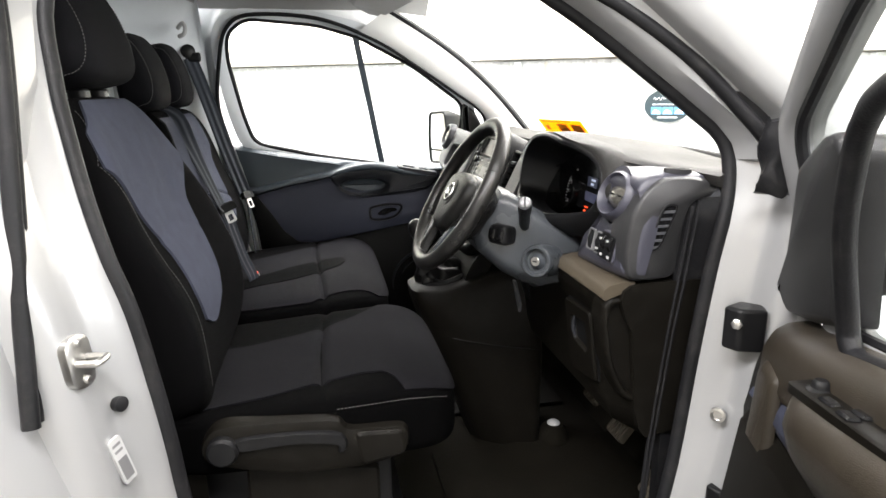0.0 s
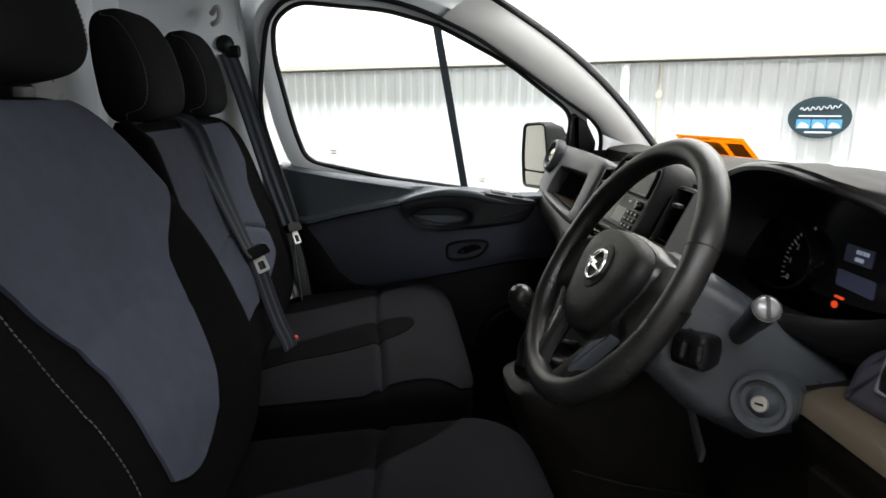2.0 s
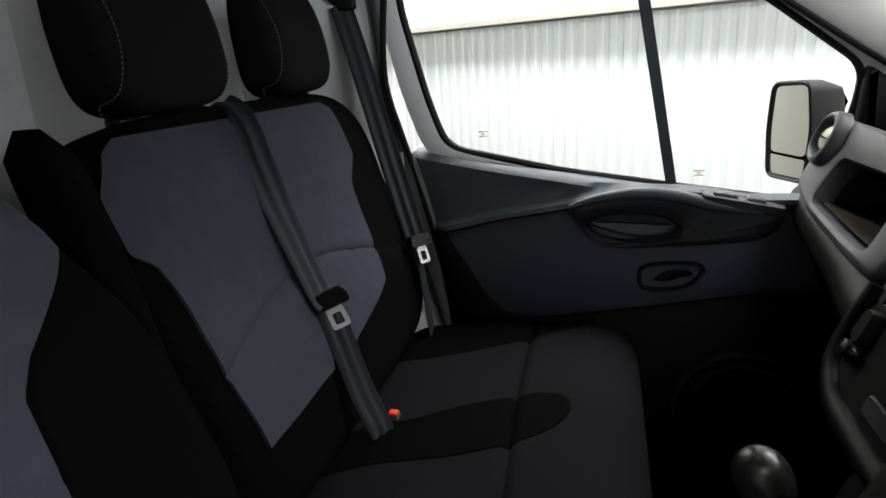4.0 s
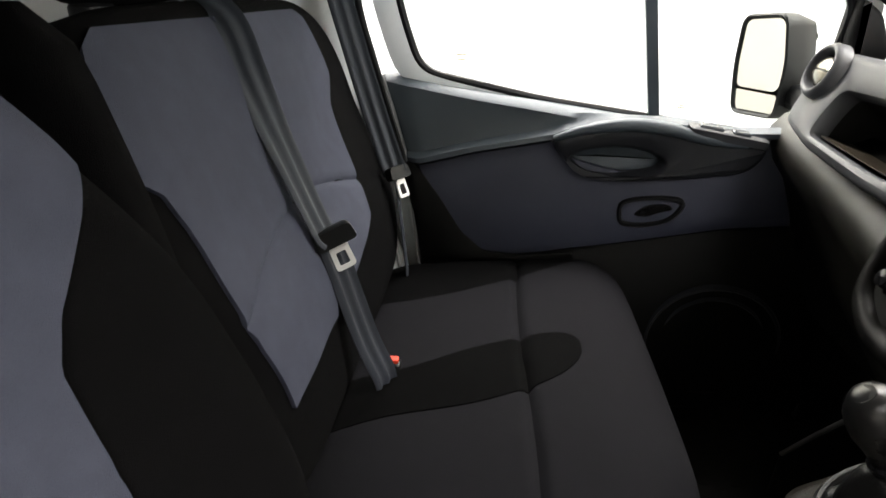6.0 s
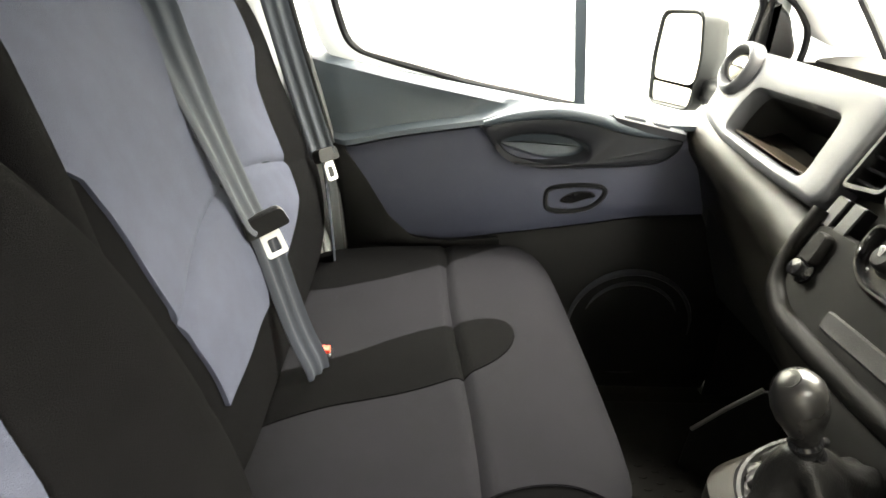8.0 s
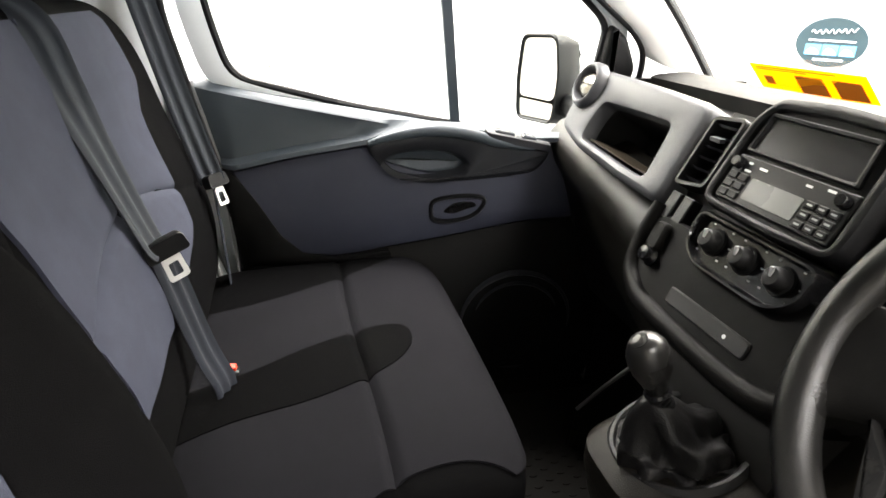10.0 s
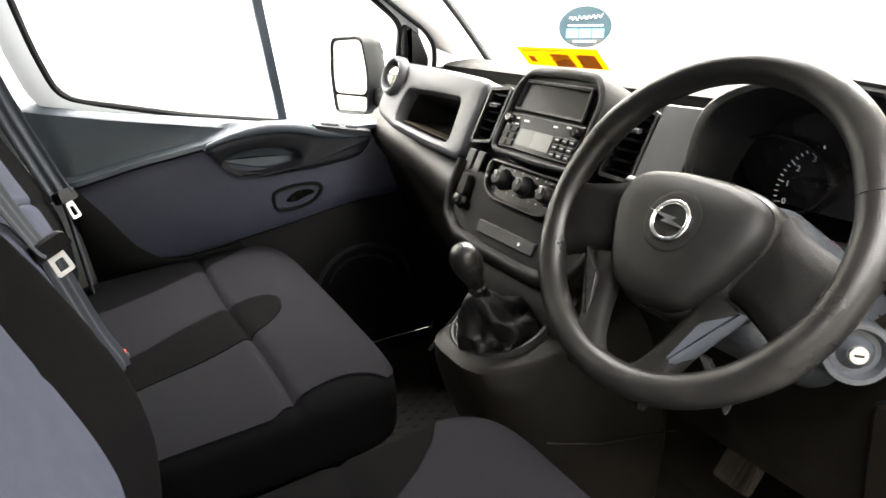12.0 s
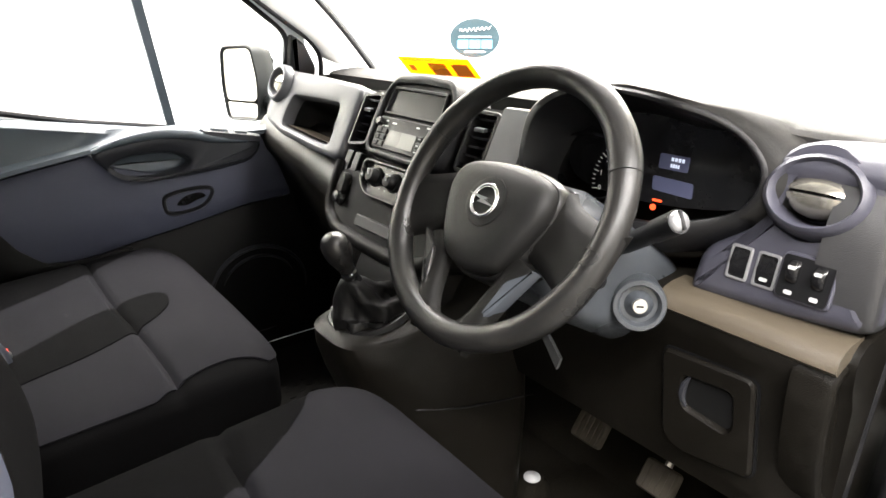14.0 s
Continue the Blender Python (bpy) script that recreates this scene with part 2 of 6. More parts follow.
def box(x0, x1, y0, y1, z0, z1, m=None):
    bm = bmesh.new()
    bmesh.ops.create_cube(bm, size=1, matrix=Matrix.LocRotScale(((x0 + x1) / 2, (y0 + y1) / 2, (z0 + z1) / 2), None, (x1 - x0, y1 - y0, z1 - z0)))
    if m:
        bm.transform(m)
    return bm


def catmull(pts, n, closed=True):
    """n points on a smooth curve through a few."""
    pts = [Vector(p) for p in pts]
    k = len(pts)
    spans = k if closed else k - 1
    out = []
    for i in range(n):
        u = i * spans / (n if closed else n - 1)
        s = min(int(u), spans - 1)
        f = u - s
        if closed:
            a, b, c, d = (pts[(s + q) % k] for q in (-1, 0, 1, 2))
        else:
            a, b, c, d = pts[max(s - 1, 0)], pts[s], pts[s + 1], pts[min(s + 2, k - 1)]
        out.append(0.5 * (2 * b + (c - a) * f + (2 * a - 5 * b + 4 * c - d) * f * f + (3 * b - a - 3 * c + d) * f ** 3))
    return out


def rounded(pts, r, n=5):
    """A closed 2D loop through corners, each rounded by the radius r."""
    out, k = [], len(pts)
    pts = [Vector(p) for p in pts]
    for i in range(k):
        p, a, b = pts[i], pts[i - 1], pts[(i + 1) % k]
        da, db = (a - p), (b - p)
        t = min(r, da.length * 0.45, db.length * 0.45)
        a, b = p + da.normalized() * t, p + db.normalized() * t
        for j in range(n + 1):
            f = j / n
            out.append(a * (1 - f) ** 2 + p * 2 * f * (1 - f) + b * f * f)
    return out


def inset(loop, d):
    """The 2D loop moved inwards by d."""
    if d == 0:
        return list(loop)
    k = len(loop)
    area2 = sum(loop[i - 1].x * loop[i].y - loop[i].x * loop[i - 1].y for i in range(k))
    sgn = 1 if area2 > 0 else -1
    out = []
    for i in range(k):
        e = loop[(i + 1) % k] - loop[i - 1]
        nrm = Vector((-e.y, e.x)).normalized() * sgn if e.length > 1e-9 else Vector((0, 0))
        out.append(loop[i] + nrm * d)
    return out


def plate(loop, f, levels, cap0=True, cap1=True):
    """A body from a 2D loop: levels of (inset, offset) laid out by f(point, offset)."""
    return rings_bm([[f(p, o) for p in inset(loop, d)] for d, o in levels], cap0, cap1)


def ring_plate(outer, inner, f, levels_out, levels_in):
    """A plate with an opening; both loops have equally many points. Goes up the outside, over, and down into the opening."""
    rings = [[f(p, o) for p in inset(outer, d)] for d, o in levels_out] + [[f(p, o) for p in inset(inner, d)] for d, o in levels_in]
    return rings_bm(rings, False, False)


def tube(path, r, n=10, closed=False, caps=True):
    path = [Vector(p) for p in path]
    k = len(path)
    rad = r if isinstance(r, (list, tuple)) else [r] * k
    t0 = (path[1] - path[0]).normalized()
    up = Vector((0, 0, 1)) if abs(t0.z) < 0.9 else Vector((1, 0, 0))
    rings = []
    for i in range(k):
        t = (path[(i + 1) % k] - path[i - 1]) if closed or 0 < i < k - 1 else (path[1] - path[0] if i == 0 else path[-1] - path[-2])
        t.normalize()
        s = t.cross(up).normalized()
        up = s.cross(t).normalized()
        rings.append([path[i] + rad[i] * (math.cos(a) * s + math.sin(a) * up) for a in (2 * math.pi * j / n for j in range(n))])
    if closed:
        rings.append(rings[0])
        bm = rings_bm(rings, False, False)
        bmesh.ops.remove_doubles(bm, verts=bm.verts, dist=1e-6)
        return bm
    return rings_bm(rings, caps, caps)


def strip(path, side, w, th, ripple=0.0):
    """A flat band of width w and thickness th along a path; side: its width's direction."""
    rings = []
    path = [Vector(p) for p in path]
    for i, p in enumerate(path):
        t = (path[min(i + 1, len(path) - 1)] - path[max(i - 1, 0)]).normalized()
        s = Vector(side[i] if isinstance(side, list) else side)
        s = (s - t * s.dot(t)).normalized()
        nn = t.cross(s)
        cut = [(c, ripple * math.sin(7.5 * c + 0.05 * i)) for c in ((1, -1) if not ripple else [1 - k / 8 for k in range(17)])]
        rings.append([p + s * w / 2 * c + nn * (th / 2 + r) for c, r in cut] + [p + s * w / 2 * c + nn * (r - th / 2) for c, r in cut[::-1]])
    return rings_bm(rings)


def lathe(profile, m=None, n=28):
    """A body of revolution: (radius, height) from bottom to top, round z, moved by m."""
    rings = [[Vector((r * math.cos(a), r * math.sin(a), h)) for a in (2 * math.pi * i / n for i in range(n))] for r, h in profile]
    bm = rings_bm(rings)
    if m:
        bm.transform(m)
    return bm


def axis(at, direction, up=(0, 0, 1)):
    """A pose at a place whose z axis points along direction."""
    z = Vector(direction).normalized()
    x = Vector(up).cross(z)
    x = x.normalized() if x.length > 1e-4 else Vector((1, 0, 0))
    y = z.cross(x)
    m = Matrix((x, y, z)).transposed().to_4x4()
    m.translation = at
    return m


def spow(v, e):
    return math.copysign(abs(v) ** e, v)


class Soft:
    """A cushion: a rounded block in X, Y, Z of -1..1, laid out by d(X, Y, Z)."""

    def __init__(self, d, p=7.0, q=5.0):
        self.d, self.p, self.q = d, p, q

    def k(self, X):
        return max(0.0, 1 - abs(X) ** self.p) ** (1 / self.p)

    def body(self, nx=72, na=64):
        rings = []
        for i in range(nx + 1):
            X = math.sin((i / nx - 0.5) * math.pi * 0.985)
            k = self.k(X)
            rings.append([self.d(X, k * spow(math.cos(a), 2 / self.q), k * spow(math.sin(a), 2 / self.q)) for a in (2 * math.pi * j / na for j in range(na))])
        return rings_bm(rings)

    def top(self, X, Y):
        k = max(self.k(X), 1e-3)
        return self.d(X, Y, k * max(0.0, 1 - min(1, abs(Y / k)) ** self.q) ** (1 / self.q))

    def normal(self, X, Y, e=0.01):
        a = self.top(X + e, Y) - self.top(X - e, Y)
        b = self.top(X, Y + e) - self.top(X, Y - e)
        n = a.cross(b).normalized()
        return n if n.dot(self.d(0, 0, 1) - self.d(0, 0, -1)) > 0 else -n

    def panel(self, x0, x1, left, right, lift=0.006, nx=40, ny=26):
        """A cloth panel lying on the upper side, between the curves left(X) and right(X)."""
        rings = []
        for i in range(-1, nx + 2):
            X = x0 + (x1 - x0) * min(max(i, 0), nx) / nx
            row = []
            for j in range(-1, ny + 2):
                lim = 0.95 * self.k(X)
                lo, hi = max(left(X), -lim), min(right(X), lim)
                Y = lo + (hi - lo) * min(max(j, 0), ny) / ny
                edge = i in (-1, nx + 1) or j in (-1, ny + 1)
                row.append(self.top(X, Y) + self.normal(X, Y) * (-0.0012 if edge else lift))
            rings.append(row)
        return rings_bm(rings, False, False, closed=False)

    def line(self, pts, lift=0.003):
        return [self.top(X, Y) + self.normal(X, Y) * lift for X, Y in pts]


def stitches(path, material, parent, step=0.007, r=0.0004):
    """A row of small thread stitches along a path: one part."""
    bm = bmesh.new()
    path = [Vector(p) for p in path]
    left = 0.0
    for a, b in zip(path, path[1:]):
        d = b - a
        s = left
        while s < d.length:
            p = a + d.normalized() * s
            bmesh.ops.create_cube(bm, size=1, matrix=axis(p, d) @ Matrix.Diagonal((r * 2, r * 2, step * 0.6, 1)))
            s += step
        left = s - d.length
    return part("stitching", bm, material, parent, "pale stitching", smooth=False)
# ---- workshop ----


def slab(name, material, along, out, z, parent=None, label="", kind="structure"):
    bm = bmesh.new()
    bmesh.ops.create_cube(bm, size=1)
    for v in bm.verts:
        v.co = room(along[v.co.x > 0], out[v.co.y > 0], z[v.co.z > 0])
    ob = part(name, bm, material, parent, smooth=False)
    return tagged(ob, label, kind=kind)


slab("floor", "concrete", (-7, 8), (-0.3, 9), (-0.2, 0.0), label="grey concrete workshop floor")
slab("ceiling", "cream", (-7, 8), (-0.3, 9), (3.5, 3.7), label="pale workshop ceiling")
wall_a = slab("wall_north", "cream", (-7, 8), (-0.25, -0.06), (0.0, 3.5), label="cream wall with white ribbed cladding below")
slab("wall_south", "cream", (-7, 8), (8.8, 9), (0.0, 3.5), label="pale workshop wall")
slab("wall_west", "cream", (-7.2, -7), (-0.25, 9), (0.0, 3.5), label="pale workshop wall")
slab("wall_east", "cream", (8, 8.2), (-0.25, 9), (0.0, 3.5), label="pale workshop wall")


def cladding(a0, a1):
    """One ribbed white cladding sheet."""
    pts, a = [], a0
    while a < a1 - 0.001:
        for da, o in ((0.0, 0.0), (0.028, 0.0), (0.036, 0.006), (0.064, 0.006), (0.072, 0.0)):
            if a + da <= a1:
                pts.append((a + da, o))
        a += 0.075
    pts.append((a1, 0.0))
    rows = [[room(p, o - 0.02, z) for p, o in pts] for z in (0.0, 1.645)]
    return rings_bm(rows, False, False, closed=False)


for i in range(6):
    part("cladding_sheet", cladding(-3.9 + 1.15 * i, -3.9 + 1.15 * i + 1.149), "wallp", wall_a, smooth=False)
slab("rail", "beam", (-7, 8), (-0.055, 0.06), (1.655, 1.683), wall_a)
slab("rail_top", "cream", (-7, 8), (-0.055, 0.045), (1.670, 1.755), wall_a)
part("downpipe", tube([room(-0.208, 0.03, z) for z in (0.0, 0.8, 1.64)], 0.022, 12), "wallp", wall_a, "white downpipe")
part("conduit", tube([room(-0.041, 0.012, z) for z in (0.0, 0.8, 1.64)], 0.010, 10), "beam", wall_a)
part("conduit_clip", lathe([(0.02, -0.01), (0.02, 0.01)], axis(room(-0.041, 0.014, 1.49), WN), 12), "beam", wall_a)

# oval sign on the cladding
SIGN = room(0.666, 0.0, 1.381)
SIGN -= WN * SIGN.dot(WN) - WN * (WALL_D - 0.012)
sign = thing("wall_sign", "oval dark teal sign with pale print on ribbed wall cladding", "sign")
ring = [Vector((0.128 * math.cos(a), 0.094 * math.sin(a))) for a in (2 * math.pi * i / 48 for i in range(48))]


def on_sign(p, o):
    return SIGN + WT * p.x + Vector((0, 0, p.y)) - WN * o


part("board", plate(ring, on_sign, [(0, 0), (0, 0.004), (0.002, 0.006)]), "sign", sign)
for k in range(3):
    c = -0.062 + 0.062 * k
    sq = rounded([(c - 0.029, -0.050), (c + 0.029, -0.050), (c + 0.029, -0.008), (c - 0.029, -0.008)], 0.004, 2)
    part("picture_panel", plate(sq, on_sign, [(0, 0.005), (0, 0.0072)]), "signb", sign)
    wv = [Vector(p) for p in ((c - 0.024, -0.046), (c + 0.024, -0.046), (c + 0.019, -0.034), (c + 0.005, -0.024), (c - 0.010, -0.022), (c - 0.019, -0.032))]
    part("picture_shape", plate(wv, on_sign, [(0, 0.007), (0, 0.0082)]), "signw", sign)
part("writing_bar", plate(rounded([(-0.085, 0.004), (0.085, 0.004), (0.085, 0.010), (-0.085, 0.010)], 0.003, 2), on_sign, [(0, 0.005), (0, 0.0072)]), "signw", sign)
part("writing_bar", plate(rounded([(-0.055, -0.070), (0.055, -0.070), (0.055, -0.062), (-0.055, -0.062)], 0.003, 2), on_sign, [(0, 0.005), (0, 0.0072)]), "signw", sign)
sw = [on_sign(Vector((-0.080 + 0.16 * i / 40, 0.036 + 0.010 * math.sin(i * 1.15) * (0.5 + 0.5 * math.cos(i * 0.31) ** 2) + 0.014 * i / 40)), 0.008) for i in range(41)]
part("script_stroke", tube(sw, 0.0019, 6), "signw", sign)
# ---- van shell ----
van = thing("van", "silver panel van cab with its driver's door open", "van")
part("floor_pan", box(-0.95, 0.75, -0.80, 0.80, 0.46, 0.50), "carpet", van, "black rubber floor covering")
part("floor_mat", box(-0.02, 0.55, -0.70, -0.20, 0.502, 0.512), "carpet", van, bevel=0.004)
for y0, y1 in ((0.0, 0.72),):
    part("floor_mat", box(-0.10, 0.45, y0, y1, 0.502, 0.510), "olive", van, bevel=0.004)
part("toe_board", rings_bm([[Vector((x, y, z)) for x, z in ((0.50, 0.49), (0.62, 0.72), (0.64, 1.2), (0.70, 1.2), (0.70, 0.49))] for y in (-0.76, 0.76)]), "carpet", van)
part("roof_lining", rings_bm([[Vector((x, y, 1.86 + 0.02 * math.cos(y * 1.6) - (0.10 * max(0, abs(y) - 0.5) / 0.2) ** 2 * 8 - 0.16 * max(0, x + 0.05) ** 1.3)) for x in (-1.0, -0.7, -0.4, -0.2, -0.05, 0.06, 0.14, 0.15)] + [Vector((x, y, 1.95)) for x in (0.15, -1.0)] for y in (-0.72, -0.66, -0.5, -0.25, 0, 0.25, 0.5, 0.66, 0.72)]), "lining", van, "pale grey roof lining")
part("roof_panel", box(-1.0, 0.2, -0.85, 0.85, 1.955, 1.975), "silver", van, bevel=0.01)

# bulkhead behind the seats, pressed steel
bm = box(-1.0, -0.97, -0.88, 0.88, 0.5, 1.94)
bulk = part("bulkhead", bm, "bulk", van, "grey painted steel bulkhead", smooth=False, bevel=0.005)
for y in (-0.55, -0.2, 0.2, 0.55):
    part("pressed_rib", plate(rounded([(y - 0.05, 1.0), (y + 0.05, 1.0), (y + 0.05, 1.75), (y - 0.05, 1.75)], 0.04), lambda p, o: Vector((-0.97 + o, p.x, p.y)), [(0, 0), (0.012, 0.012)]), "bulk", bulk)


def b_pillar(s):
    """Pillar behind the door on the side s, with the rounded door shut face."""
    prof = [(-0.99, 0.76), (-0.80, 0.75), (-0.70, 0.755), (-0.66, 0.77), (-0.645, 0.80), (-0.66, 0.86), (-0.70, 0.92), (-0.76, 0.965), (-0.99, 0.975)]
    rows = []
    for i in range(15):
        z = 0.5 + 1.44 * i / 14
        lean = 0.16 * max(0, (z - 1.25) / 0.65) ** 1.3
        fwd = 0.10 * max(0, (1.22 - z) / 0.4) ** 1.4 if z < 1.22 else 0.0
        rows.append([Vector((x + (fwd if x > -0.9 else 0) - (0.01 * (z - 1.2)), s * (y - lean * (1.0 if y > 0.78 else 0.55)), z)) for x, y in prof])
    # Same silver paint both sides; passenger side paler, light put into the colour.
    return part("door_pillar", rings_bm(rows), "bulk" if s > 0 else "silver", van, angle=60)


pil_l, pil_r = b_pillar(1), b_pillar(-1)


def opening(s, dy=0.0):
    """The rubber seal's line round the door opening on the side s."""
    pts = [(-0.60, 1.60), (-0.625, 1.45), (-0.605, 1.32), (-0.575, 1.20), (-0.53, 1.0), (-0.50, 0.80), (-0.46, 0.60), (-0.36, 0.52), (0.10, 0.51), (0.30, 0.56),
           (0.345, 0.76), (0.365, 1.0), (0.385, 1.20), (0.395, 1.345), (0.36, 1.41), (0.264, 1.474), (0.09, 1.585), (-0.05, 1.665), (-0.25, 1.735), (-0.48, 1.745), (-0.565, 1.70)]
    if s < 0:
        pts = [(-0.645, 1.62), (-0.638, 1.51), (-0.624, 1.43), (-0.606, 1.345), (-0.586, 1.268), (-0.562, 1.178), (-0.545, 1.066), (-0.533, 0.968), (-0.522, 0.85), (-0.49, 0.64), (-0.38, 0.52), (0.10, 0.51), (0.27, 0.57),
               (0.329, 0.758), (0.359, 1.03), (0.382, 1.208), (0.408, 1.33), (0.400, 1.400), (0.345, 1.452), (0.27, 1.512), (0.19, 1.575), (0.112, 1.629), (0.0, 1.695), (-0.2, 1.76), (-0.45, 1.775), (-0.60, 1.72)]
    return [Vector((p.x, s * (0.79 + dy - 0.14 * max(0, (p.y - 1.25) / 0.5) ** 1.2), p.y)) for p in catmull(pts, 120)]


def screen_at(u, v):
    """u: -1..1 across, v: 0 at the base, 1 at the header."""
    base = Vector((0.575 + 0.22 * (1 - u * u), -0.75 * u, 1.305))
    head = Vector((0.0 + 0.10 * (1 - u * u), -0.70 * u, 1.770 + 0.03 * (1 - u * u)))
    return base.lerp(head, v) + Vector((0.03, 0, 0.03)) * math.sin(v * math.pi)


for s in (1, -1):
    part("door_seal", tube(opening(s), 0.013 if s < 0 else 0.007, 10, closed=True), "rubber", van, "black rubber door seal")
    # body frame the seal sits on: sill, pillar and roof rail as one band round the opening
    a, b = opening(s), []
    rings = [a]
    for grow, dy in (((0.006, 0.014), (0.020, 0.028), (0.036, 0.040), (0.044, 0.046), (0.049, 0.054), (0.053, 0.070), (0.057, 0.092), (0.062, 0.100), (0.072, 0.110), (0.095, 0.116), (0.14, 0.108)) if s < 0 else ((0.004, 0.03), (0.022, 0.060), (0.036, 0.078), (0.052, 0.082), (0.066, 0.100), (0.090, 0.116), (0.14, 0.105))):
        c = Vector((-0.1, 0, 1.12))
        r = []
        for p in a:
            d = Vector((p.x - c.x, 0, p.z - c.z))
            q = p + d.normalized() * grow + Vector((0, s * dy, 0))
            r.append(q)
        rings.append(r)
    bmf = rings_bm([[r[i] for r in rings] for i in range(120)] + [[r[0] for r in rings]], False, False, closed=False)
    # Passenger frame in the pale tone: window light put into its colour.
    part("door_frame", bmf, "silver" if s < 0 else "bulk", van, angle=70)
    # inner A pillar trim, pale grey, from the door seal to the windscreen's edge; silver outside
    seal = [p for p in opening(s) if p.z > 1.36 and p.x > -0.12]
    seal.sort(key=lambda p: p.x)
    rows, outer = [], []
    for i in range(13):
        f = i / 12
        a = seal[min(len(seal) - 1, round(f * (len(seal) - 1)))]
        b = screen_at(-s, 1 - f)
        n = Vector((-0.3, -s * 0.9, -0.1)).normalized()
        mid = (a + b) / 2
        rows.append([a, a.lerp(b, 0.12) + n * 0.016, mid + n * 0.026, a.lerp(b, 0.85) + n * 0.014, b, mid - n * 0.01])
        outer.append([a - n * 0.012, mid - n * 0.020, b + Vector((0.012, 0, 0.010)), b - n * 0.05 + Vector((0.01, 0, 0.01)), mid - n * 0.075, a - n * 0.06])
    part("pillar_trim", rings_bm(rows), "pale", van, "pale grey windscreen pillar trim", angle=60)
    part("outer_pillar", rings_bm(outer), "silver", van, angle=60)

# windscreen with its black edge
ws = part("windscreen", rings_bm([[screen_at(-1 + i / 8, v / 8) for i in range(17)] for v in range(9)], False, False, closed=False), "glass", van, "clear windscreen")
ws.visible_shadow = False
rows = []
for i in range(15):
    b = screen_at(-1.02 + 2.04 * i / 14, 1)
    rows.append([b + Vector(o) for o in ((0.018, 0, 0.012), (-0.012, 0, -0.020), (-0.06, 0, -0.012), (-0.15, 0, 0.03), (-0.16, 0, 0.16), (0.03, 0, 0.14))])
part("header_trim", rings_bm(rows), "lining", van, "pale grey header trim", angle=50)
for y0, y1 in ((0.10, 0.58), (-0.58, -0.10)):
    vis = rounded([(-0.135, y0), (0.005, y0), (0.005, y1), (-0.135, y1)], 0.03)
    part("sun_visor", plate(vis, lambda p, o: Vector((p.x, p.y, 1.758 - 0.16 * p.x + o)), [(0.006, -0.010), (0, -0.004), (0, 0.004), (0.006, 0.010)]), "lining", van, "pale grey folded sun visor")
part("roof_console", plate(rounded([(-0.20, -0.09), (-0.02, -0.075), (-0.02, 0.075), (-0.20, 0.09)], 0.03), lambda p, o: Vector((p.x, p.y, 1.79 - 0.10 * p.x + o)), [(0, 0.06), (0, -0.015), (0.010, -0.028)]), "lining", van, "pale grey roof console with lamp")
edge = [screen_at(-1, v / 12) for v in range(13)]
part("screen_edge", tube(edge, 0.008, 8), "rubber", van)
part("screen_edge", tube([screen_at(1, v / 12) for v in range(13)], 0.008, 8), "rubber", van)
part("screen_edge", tube([screen_at(-1 + i / 10, 0.0) for i in range(21)], 0.010, 8), "rubber", van)
part("screen_edge", tube([screen_at(-1 + i / 10, 1.0) for i in range(21)], 0.014, 8), "black", van)
part("scuttle", rings_bm([[screen_at(u, 0) + Vector(o) for o in ((0.01, 0, -0.005), (0.22, 0, -0.07), (0.20, 0, -0.20), (0.0, 0, -0.20))] for u in (-1, -0.6, -0.2, 0.2, 0.6, 1)]), "black", van)
part("bonnet", rings_bm([[screen_at(u, 0) + Vector(o) for o in ((0.23, 0, -0.075), (0.42, 0, -0.16), (0.60, 0, -0.34), (0.58, 0, -0.60), (0.2, 0, -0.5))] for u in (-1.15, -0.6, -0.2, 0.2, 0.6, 1.15)]), "silver", van)
for s in (1, -1):
    part("front_wing", rings_bm([[Vector((x, s * y, z)) for y, z in ((0.80, 0.35), (0.80, zt), (0.90, zt - 0.03), (0.955, zt - 0.14), (0.96, 0.35))] for x, zt in ((0.46, 1.28), (0.7, 1.25), (0.95, 1.17), (1.2, 1.05))]), "silver", van)
    k0, k1, kx, kz = (0.765, 0.79, 0.372, 1.318) if s > 0 else (0.722, 0.745, 0.335, 1.300)
    part("kick_panel", box(kx, 0.68, min(s * k0, s * k1), max(s * k0, s * k1), 0.5, kz), "dash" if s > 0 else "rubber", van)
for k in range(2):
    path = [Vector((0.372 - 0.014 * k, -0.748, 1.296 - 0.01 * k)), Vector((0.356 - 0.012 * k, -0.748, 1.16)), Vector((0.338 - 0.010 * k, -0.748, 1.03)), Vector((0.315 - 0.008 * k, -0.748, 0.80)), Vector((0.30, -0.748, 0.62))]
    part("shut_rib", tube(catmull(path, 20, False), 0.004, 8), "rubber", van)
    part("sill", box(-0.62, 0.46, min(s * 0.74, s * 0.93), max(s * 0.74, s * 0.93), 0.32, 0.50), "silver", van, bevel=0.02)
part("door_edge_lip", tube(catmull([(-0.612, 0.775, 1.29), (-0.603, 0.773, 1.15), (-0.585, 0.772, 1.0), (-0.565, 0.772, 0.86)], 20, False), 0.0045, 8), "label", van, "pale door edge lip")
# the lower body, wheels and rear stay mostly unseen; closed plainly
part("load_body", box(-3.6, -1.0, -0.97, 0.97, 0.35, 1.96), "silver", van, bevel=0.06)
part("underbody", box(-3.4, 1.2, -0.80, 0.80, 0.26, 0.35), "black", van)
